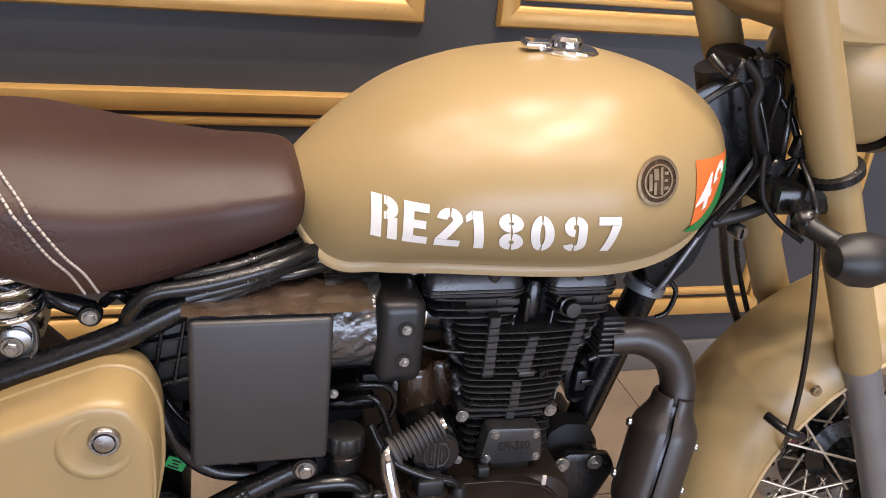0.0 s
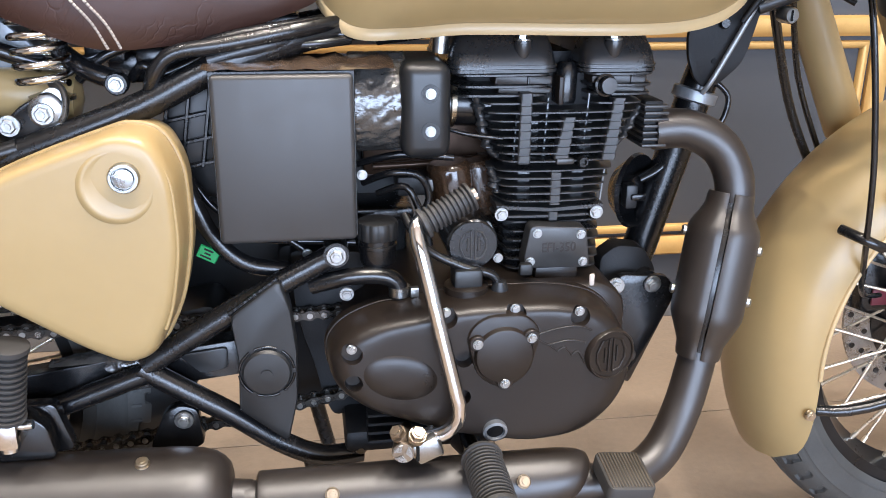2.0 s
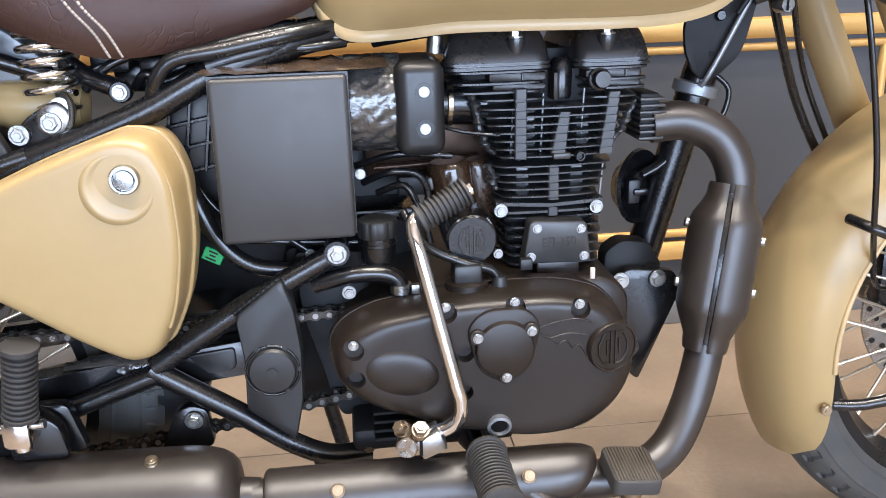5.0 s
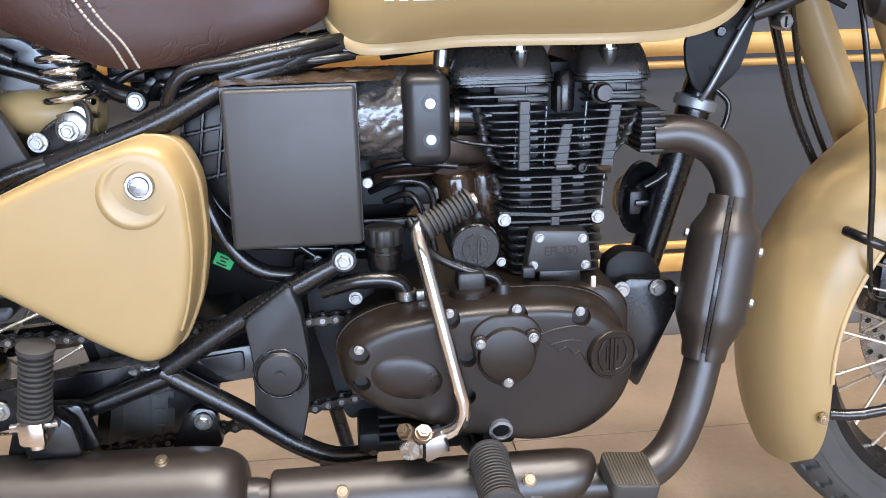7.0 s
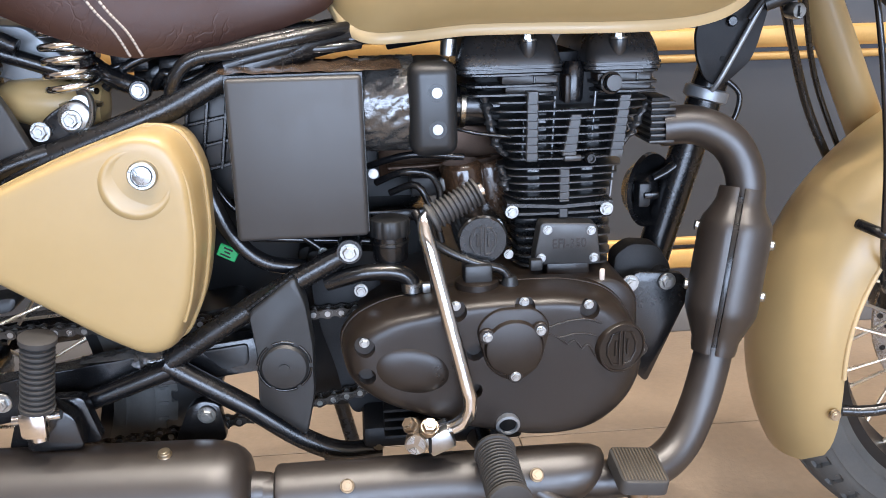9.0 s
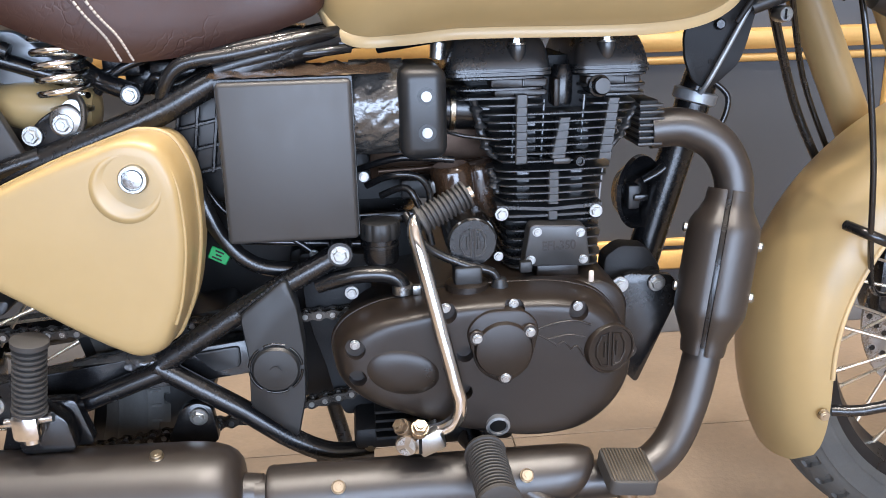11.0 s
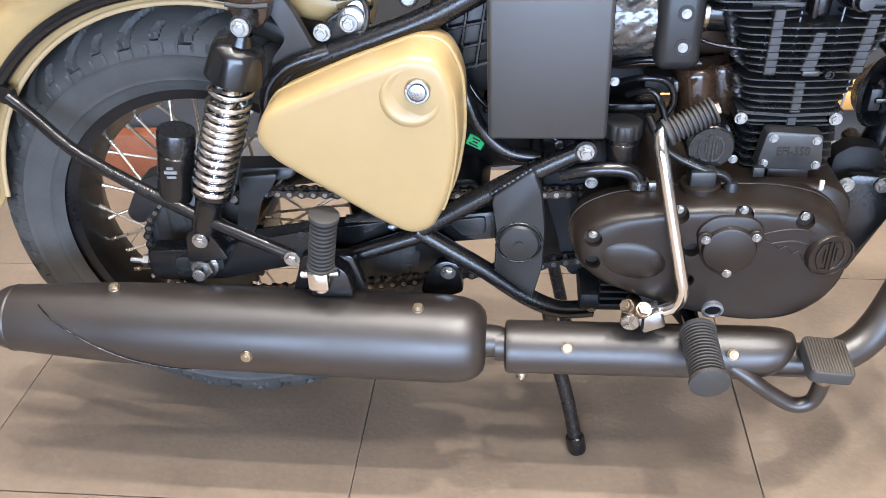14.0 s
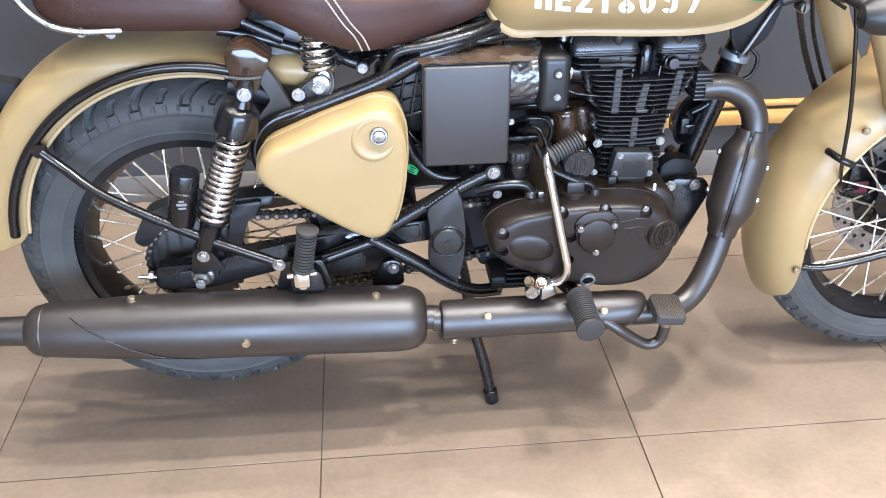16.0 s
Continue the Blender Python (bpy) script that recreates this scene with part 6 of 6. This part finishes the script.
part("plug_face", lathe([(0.0090, 0.0098), (0.0086, 0.0116), (0.004, 0.0119)], (0.820, -0.104, 0.690), (0.05, -1, 0.08), 24), BOXMAT, plug)
bolt(BOLT_M, 0.711, -0.100, 0.549, bike)
bolt(BOLT_M, 0.821, -0.098, 0.547, bike)
# side plate of the barrel
plate = part("barrel_plate", slab(rounded([(0.741, 0.539), (0.806, 0.535), (0.812, 0.487), (0.733, 0.489)], 0.007), -0.116, -0.095, 0.003), FINEDGE, bike, "black cast side plate with raised lettering")
for x, z in ((0.749, 0.530), (0.799, 0.527), (0.803, 0.495), (0.742, 0.497)):
    bolt(BOLT_S, x, -0.1155, z, plate)
bm = glyph("EFI-350", 0.0155, 0.0002)
bmesh.ops.solidify(bm, geom=bm.faces, thickness=0.0018)
for v in bm.verts:
    v.co = V(0.774 + v.co.x * 0.85, -0.1168 + v.co.z * -1, 0.508 + v.co.y)
part("raised_lettering", bm, ENGINE, plate)
part("plate_foot", box((0.75, -0.11, 0.472), (0.80, -0.08, 0.489), 0.003), ENGINE, plate)

# engine front mounting plate and horn
mount = part("engine_plate", slab(rounded([(0.850, 0.435), (0.866, 0.460), (0.926, 0.455), (0.937, 0.432), (0.886, 0.312), (0.86, 0.34)], 0.008), -0.076, -0.066, 0.002), BLACK, bike, "black engine mounting plate")
part("engine_bracket", slab(rounded([(0.846, 0.430), (0.848, 0.474), (0.868, 0.488), (0.902, 0.484), (0.920, 0.455), (0.918, 0.425)], 0.008), -0.050, -0.022, 0.003), TAPE_SHADE, mount)
bolt(BOLT_L, 0.859, -0.078, 0.447, mount)
bolt(BOLT_L, 0.905, -0.078, 0.447, mount)
part("engine_spacer", lathe([(0.012, 0), (0.012, 0.13)], (0.905, -0.066, 0.447), (0, 1, 0), 16), BLACK, mount)
horn = part("horn", lathe([(0.014, -0.025), (0.030, -0.02), (0.041, -0.006), (0.047, 0.0), (0.045, 0.005), (0.041, 0.003), (0.032, -0.010), (0.020, -0.012), (0.018, 0.002), (0.012, 0.004)], (0.900, -0.010, 0.545), (0.62, -0.78, 0.05), 32), BLACK, bike, "round black horn")
part("horn_hub", box((0.878, -0.040, 0.530), (0.893, -0.020, 0.560), 0.003), MATT, horn)
part("horn_terminal", box((0.884, -0.044, 0.541), (0.902, -0.030, 0.549), 0.002), BLACK, horn)
part("horn_bracket", tube([(0.905, -0.01, 0.56), (0.93, -0.012, 0.575), (0.945, -0.01, 0.60)], 0.006, 8, 3, flat=0.5), BLACK, horn)
part("lead", tube([(0.985, -0.015, 0.68), (1.005, -0.018, 0.66), (1.0, -0.018, 0.63), (0.985, -0.016, 0.62)], 0.0035, 8, 5), BLACK, bike)
part("lead", tube([(0.965, 0.02, 0.65), (0.955, 0.022, 0.56), (0.935, 0.02, 0.48)], 0.004, 8, 5), BLACK, bike)
part("bolt", lathe([(0.0065, 0), (0.0065, 0.004), (0.005, 0.006)], (0.980, -0.036, 0.748), (0, -1, 0), 16), BLACK, bike)

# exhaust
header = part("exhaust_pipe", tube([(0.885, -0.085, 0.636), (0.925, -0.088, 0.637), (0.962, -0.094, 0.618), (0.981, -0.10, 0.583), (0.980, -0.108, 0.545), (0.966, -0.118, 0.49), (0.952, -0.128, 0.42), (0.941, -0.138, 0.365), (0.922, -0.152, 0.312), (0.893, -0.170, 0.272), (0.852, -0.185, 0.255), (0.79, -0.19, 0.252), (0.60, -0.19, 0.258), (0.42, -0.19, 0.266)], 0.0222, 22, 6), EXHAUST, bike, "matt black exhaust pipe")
c0, c1 = V(0.977, -0.108, 0.566), V(0.941, -0.139, 0.368)
cd = (c1 - c0).normalized()
u = V(-0.42, -0.9, 0)
u = (u - cd * u.dot(cd)).normalized()
SHELL = [(0.0250, 0.0), (0.0262, 0.004), (0.0268, 0.014), (0.0310, 0.024), (0.0385, 0.037), (0.0405, 0.043), (0.0412, 0.052), (0.0412, 0.136), (0.0405, 0.144), (0.0385, 0.150), (0.0300, 0.170), (0.0268, 0.178), (0.0262, 0.188), (0.0250, 0.194)]


def half_shell(a0, a1):
    """One pressed half of the heat shield, with a rolled edge."""
    bm = bmesh.new()
    rings = []
    for r, h in SHELL:
        c = c0 + cd * h
        d0, d1 = a0 + 0.0035 / r, a1 - 0.0035 / r
        ring = []
        for k in range(25):
            g = d0 + (d1 - d0) * k / 24
            e = min(k, 24 - k)
            rr = r - (0.0022 if e == 0 else 0.0005 if e == 1 else 0.0)
            ring.append(c + (u * math.cos(g) + cd.cross(u) * math.sin(g)) * rr)
        for k in reversed(range(25)):
            g = d0 + (d1 - d0) * k / 24
            ring.append(c + (u * math.cos(g) + cd.cross(u) * math.sin(g)) * (r - 0.0042))
        rings.append(ring)
    ring_skin(bm, rings)
    return bm


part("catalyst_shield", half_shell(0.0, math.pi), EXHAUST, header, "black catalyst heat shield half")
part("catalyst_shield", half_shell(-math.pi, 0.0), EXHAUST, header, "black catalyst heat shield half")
part("catalyst_body", lathe([(0.021, 0.01), (0.023, 0.03), (0.034, 0.045), (0.034, 0.14), (0.023, 0.165), (0.021, 0.185)], c0, cd, 28), BLACK, header)
for h, ang in ((0.05, 1.55), (0.12, 1.55), (0.06, -1.6), (0.12, -1.6)):
    w = (u * math.cos(ang) + cd.cross(u) * math.sin(ang)).normalized()
    p = c0 + cd * h + w * 0.040
    part("bolt", lathe([(0.006, 0), (0.006, 0.004), (0.004, 0.006)], p, w, 12), STEEL, header)

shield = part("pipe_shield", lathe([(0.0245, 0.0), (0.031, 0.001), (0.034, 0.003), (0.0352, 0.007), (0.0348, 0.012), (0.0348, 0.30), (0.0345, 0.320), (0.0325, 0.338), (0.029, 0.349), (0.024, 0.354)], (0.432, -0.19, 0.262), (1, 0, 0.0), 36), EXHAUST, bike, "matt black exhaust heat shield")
for v in shield.data.vertices:
    v.co.x += 0.020 * (v.co.z - 0.262) / 0.035 * min(1.0, max(0.0, (v.co.x - 0.70) / 0.05))
bolt(BOLT_DOME, 0.512, -0.222, 0.288, shield, Matrix.Rotation(radians(-38), 4, "X"))
bolt(BOLT_DOME, 0.717, -0.222, 0.284, shield, Matrix.Rotation(radians(-38), 4, "X"))
bolt(BOLT_DOME, 0.455, -0.21, 0.232, shield, Matrix.Rotation(radians(50), 4, "X"))
m0 = V(0.408, -0.188, 0.269)
md = V(-1, 0, 0.031).normalized()
prof = [(0.020, -0.02), (0.022, 0.0), (0.032, 0.0005), (0.040, 0.003), (0.047, 0.009), (0.0525, 0.018), (0.0560, 0.030), (0.0578, 0.045), (0.0585, 0.06), (0.0580, 0.38), (0.0545, 0.50), (0.0490, 0.59), (0.0450, 0.645), (0.0430, 0.655), (0.039, 0.663), (0.033, 0.669), (0.029, 0.672), (0.027, 0.673)]
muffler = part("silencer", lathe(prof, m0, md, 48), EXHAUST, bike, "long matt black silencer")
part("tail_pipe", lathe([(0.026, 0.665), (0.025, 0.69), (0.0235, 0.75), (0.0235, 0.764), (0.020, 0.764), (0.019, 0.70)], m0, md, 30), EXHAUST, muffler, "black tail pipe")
bolt(BOLT_DOME, 0.102, -0.246, 0.281, muffler)
bolt(BOLT_DOME, 0.322, -0.200, 0.3275, muffler, Matrix.Rotation(radians(-75), 4, "X"))
bolt(BOLT_DOME, -0.086, -0.185, 0.339, muffler, Matrix.Rotation(radians(-80), 4, "X"))
pts = []
for i in range(15):
    t = i / 14
    a = radians(60 - 150 * t)
    hx = 0.50 + 0.09 * (1 - t) - 0.19 * t ** 1.5
    c = m0 + md * hx
    rr = curve([(p[1], p[0]) for p in prof[8:14]], hx) + 0.0008
    pts.append(c + V(0, -math.cos(a) * rr, math.sin(a) * rr))
part("weld_seam", tube(pts, 0.0011, 6, 2), BLACK, muffler)
part("end_band", lathe([(0.0452, 0.640), (0.0462, 0.6415), (0.0462, 0.6435), (0.0450, 0.645)], m0, md, 40), EXHAUST, muffler)
part("silencer_bracket", slab(rounded([(0.17, 0.385), (0.235, 0.385), (0.25, 0.33), (0.15, 0.325)], 0.008), -0.165, -0.150, 0.002), BLACK, bike)


# foot rests
def ribbed(a, b, r, ribs, parent, name, material, label=""):
    a, b = Vector(a), Vector(b)
    L = (b - a).length
    prof = [(r * 0.8, 0), (r * 1.04, L * 0.01), (r * 1.08, L * 0.06), (r * 0.85, L * 0.075)]
    for i in range(ribs):
        h0 = L * (0.09 + 0.80 * i / ribs)
        s = L * 0.80 / ribs
        prof += [(r * 0.80, h0), (r, h0 + s * 0.15), (r * 1.02, h0 + s * 0.35), (r, h0 + s * 0.55), (r * 0.80, h0 + s * 0.75)]
    prof += [(r * 0.9, L * 0.91), (r * 1.12, L * 0.925), (r * 1.12, L * 0.985), (r * 0.95, L)]
    return part(name, lathe(prof, a, b - a, 22), material, parent, label)


peg = ribbed((0.204, -0.206, 0.394), (0.219, -0.212, 0.476), 0.0165, 11, bike, "pillion_footrest", GRIP, "folded ribbed rubber pillion footrest")
bm = box((0.188, -0.222, 0.366), (0.216, -0.190, 0.398), 0.006)
tube([(0.178, -0.205, 0.382), (0.226, -0.205, 0.386)], 0.005, 10, 1, bm)
lathe([(0.009, 0), (0.009, 0.03)], (0.202, -0.206, 0.36), (0, 0, 1), 12, bm)
part("footrest_clamp", bm, CHROME, peg, "chrome footrest clamp")
part("footrest_plate", slab(rounded([(0.180, 0.385), (0.205, 0.395), (0.232, 0.372), (0.238, 0.335), (0.180, 0.335)], 0.008), -0.188, -0.170, 0.003), BLACK, bike)
fpeg = ribbed((0.673, -0.205, 0.309), (0.676, -0.292, 0.296), 0.0215, 14, bike, "rider_footrest", GRIP, "ribbed black rubber rider footrest")
part("footrest_bar", tube([(0.672, -0.06, 0.285), (0.672, -0.14, 0.292), (0.672, -0.21, 0.304)], 0.011, 12, 2), BLACK, fpeg)

# brake pedal
pad = part("pedal_pad", slab(rounded([(-0.027, -0.031), (0.027, -0.031), (0.027, 0.031), (-0.027, 0.031)], 0.010), -0.008, 0.009, 0.003), GRIP, bike, "square ribbed rubber brake pedal", at=Matrix.Translation((0.829, -0.225, 0.283)) @ Matrix.Rotation(radians(8), 4, "X") @ Matrix.Rotation(radians(6), 4, "Y"))
for v in pad.data.vertices:
    v.co = V(v.co.x, v.co.z, -v.co.y)
for i in range(13):
    part("pad_rib", box((-0.0238 + i * 0.0037, -0.0275, 0.0070), (-0.0218 + i * 0.0037, 0.0275, 0.0095), 0.0006, 1), PADRUB, pad)
part("pedal_stub", lathe([(0.0115, 0), (0.0115, 0.026)], (0.830, -0.226, 0.250), (0, 0, 1), 18), KNUCKLE, bike)
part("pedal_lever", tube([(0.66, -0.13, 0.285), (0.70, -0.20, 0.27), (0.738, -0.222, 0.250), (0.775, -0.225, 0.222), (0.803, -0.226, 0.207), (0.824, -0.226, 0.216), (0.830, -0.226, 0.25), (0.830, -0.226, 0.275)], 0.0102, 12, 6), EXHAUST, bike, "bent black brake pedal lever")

# kick starter
kick = part("kick_lever", tube([(0.668, -0.170, 0.594), (0.615, -0.176, 0.572), (0.606, -0.186, 0.560), (0.613, -0.198, 0.525), (0.640, -0.214, 0.405), (0.646, -0.216, 0.375), (0.642, -0.215, 0.356), (0.628, -0.212, 0.344), (0.606, -0.208, 0.338)], 0.0078, 14, 6), CHROME, bike, "chrome kick-start lever")
ribbed((0.664, -0.170, 0.592), (0.612, -0.178, 0.566), 0.0145, 9, kick, "kick_rubber", GRIP, "ribbed black rubber")
hub_axis = V(-0.18, -1.0, 0.05).normalized()
hub_at = V(0.587, -0.221, 0.332)
bm = lathe([(0.0110, -0.045), (0.0122, -0.010), (0.0122, 0.0), (0.0112, 0.0025), (0.0100, 0.0025)], hub_at, hub_axis, 28)
knuckle = part("kick_knuckle", bm, KNUCKLE, kick, "polished kick-start knuckle")
ux = hub_axis.orthogonal().normalized()
uz = hub_axis.cross(ux)
for k in range(3):
    bm = bmesh.new()
    rim = [(0.0016, 0.0)] + [(0.0092, radians(-46 + 92 * j / 8)) for j in range(9)]
    turn = 2 * math.pi * k / 3 + 0.5
    off = ux * math.cos(turn) * 0.0012 + uz * math.sin(turn) * 0.0012
    rings = [[hub_at + hub_axis * h + off + q * r * (ux * math.cos(a + turn) + uz * math.sin(a + turn)) for r, a in rim] for h, q in ((0.002, 1.0), (0.0036, 1.0), (0.0042, 0.94))]
    part("hub_sector", ring_skin(bm, rings), STEEL, knuckle)
for at, ax, r in ((V(0.602, -0.222, 0.352), V(0.05, -0.62, 0.78), 0.0082), (V(0.582, -0.216, 0.352), V(-0.45, -0.55, 0.70), 0.0078)):
    bm = lathe([(r * 1.2, -0.012), (r * 1.2, -0.001), (r * 1.12, 0.0)], at, ax, 22)
    lathe([(r, -0.001), (r, 0.005), (r * 0.88, 0.0065)], at, ax, 6, bm)
    lathe([(r * 0.55, 0.006), (r * 0.5, 0.0085)], at, ax, 14, bm)
    part("clamp_nut", bm, KNUCKLE, knuckle)
part("clamp_block", box((-0.015, -0.014, -0.012), (0.014, 0.014, 0.012), 0.003, 2), STEEL, knuckle, at=Matrix.Translation((0.613, -0.211, 0.333)) @ Matrix.Rotation(radians(-24), 4, "Y"))
part("clamp_slot", box((0.600, -0.2255, 0.3225), (0.6035, -0.200, 0.340), 0.0004, 1), VOID, knuckle)

# centre stand
part("centre_stand", tube([(0.49, -0.095, 0.262), (0.505, -0.10, 0.17), (0.525, -0.11, 0.09), (0.541, -0.12, 0.008)], 0.0105, 14, 3), BLACK, bike, "black centre stand leg")
part("stand_foot", lathe([(0.013, 0), (0.014, 0.004), (0.014, 0.028), (0.012, 0.03)], (0.5425, -0.1205, 0.0), (-0.19, 0.12, 1), 18), BLACK, bike)
part("centre_stand", tube([(0.49, 0.095, 0.262), (0.525, 0.11, 0.09), (0.541, 0.12, 0.002)], 0.0105, 14, 3), BLACK, bike, "black centre stand leg")
part("stand_tang", tube([(0.44, -0.10, 0.36), (0.438, -0.105, 0.33), (0.446, -0.11, 0.30), (0.462, -0.11, 0.28)], 0.006, 10, 4), BLACK, bike)
bolt(BOLT_DOME, 0.548, -0.122, 0.280, bike)

HANGER = mat("dull_black_plastic", (0.010, 0.011, 0.013), 0.62, 0.0, 0.2, 12, 0.1, 600, spec=0.3)
# number plate hanger and rear indicator
hang = part("plate_hanger", slab(rounded([(-0.245, 0.655), (-0.29, 0.56), (-0.33, 0.42), (-0.385, 0.400), (-0.50, 0.42), (-0.52, 0.56), (-0.48, 0.66), (-0.36, 0.672)], 0.015), -0.004, 0.03, 0.004), HANGER, bike, "black plastic number plate hanger")
part("plate_back", box((-0.60, -0.09, 0.42), (-0.52, 0.10, 0.60), 0.006), GREY, hang)
part("plate_bracket", tube([(-0.350, -0.06, 0.56), (-0.362, -0.075, 0.53), (-0.370, -0.08, 0.480), (-0.358, -0.08, 0.464), (-0.325, -0.075, 0.482)], 0.008, 10, 5, flat=0.45), GREY, hang, "grey steel plate bracket")
rind = part("rear_indicator", lathe([(0.0, -0.04), (0.018, -0.034), (0.028, -0.018), (0.030, 0.0), (0.024, 0.02), (0.010, 0.03)], (-0.352, -0.13, 0.575), (-0.8, -0.6, 0.0), 24), MATT, bike, "dark teardrop turn indicator")
part("stalk", tube([(-0.285, -0.03, 0.625), (-0.305, -0.07, 0.61), (-0.335, -0.115, 0.585)], 0.012, 12, 3), MATT, rind)

# timber block on the floor behind the rear wheel
tagged(part("timber_board", box((-0.80, 0.735, 0.0), (-0.42, 0.784, 0.112), 0.004), DARKWOOD), "red-brown wooden board on the floor against the wall", "wooden board")

# ---- floor tiles ----
tile_mesh = finish("tile", box((0.0010, 0.0010, -0.012), (0.5990, 0.5990, 0.0), 0.0008, 1), TILE)
for i in range(-6, 9):
    for j in range(-8, 2):
        x, y = 0.205 + 0.6 * i, -0.246 + 0.6 * j
        if x < 5.1 and y + 0.6 < 1.0:
            part("tile", tile_mesh, None, floor, at=V(x, y, 0))
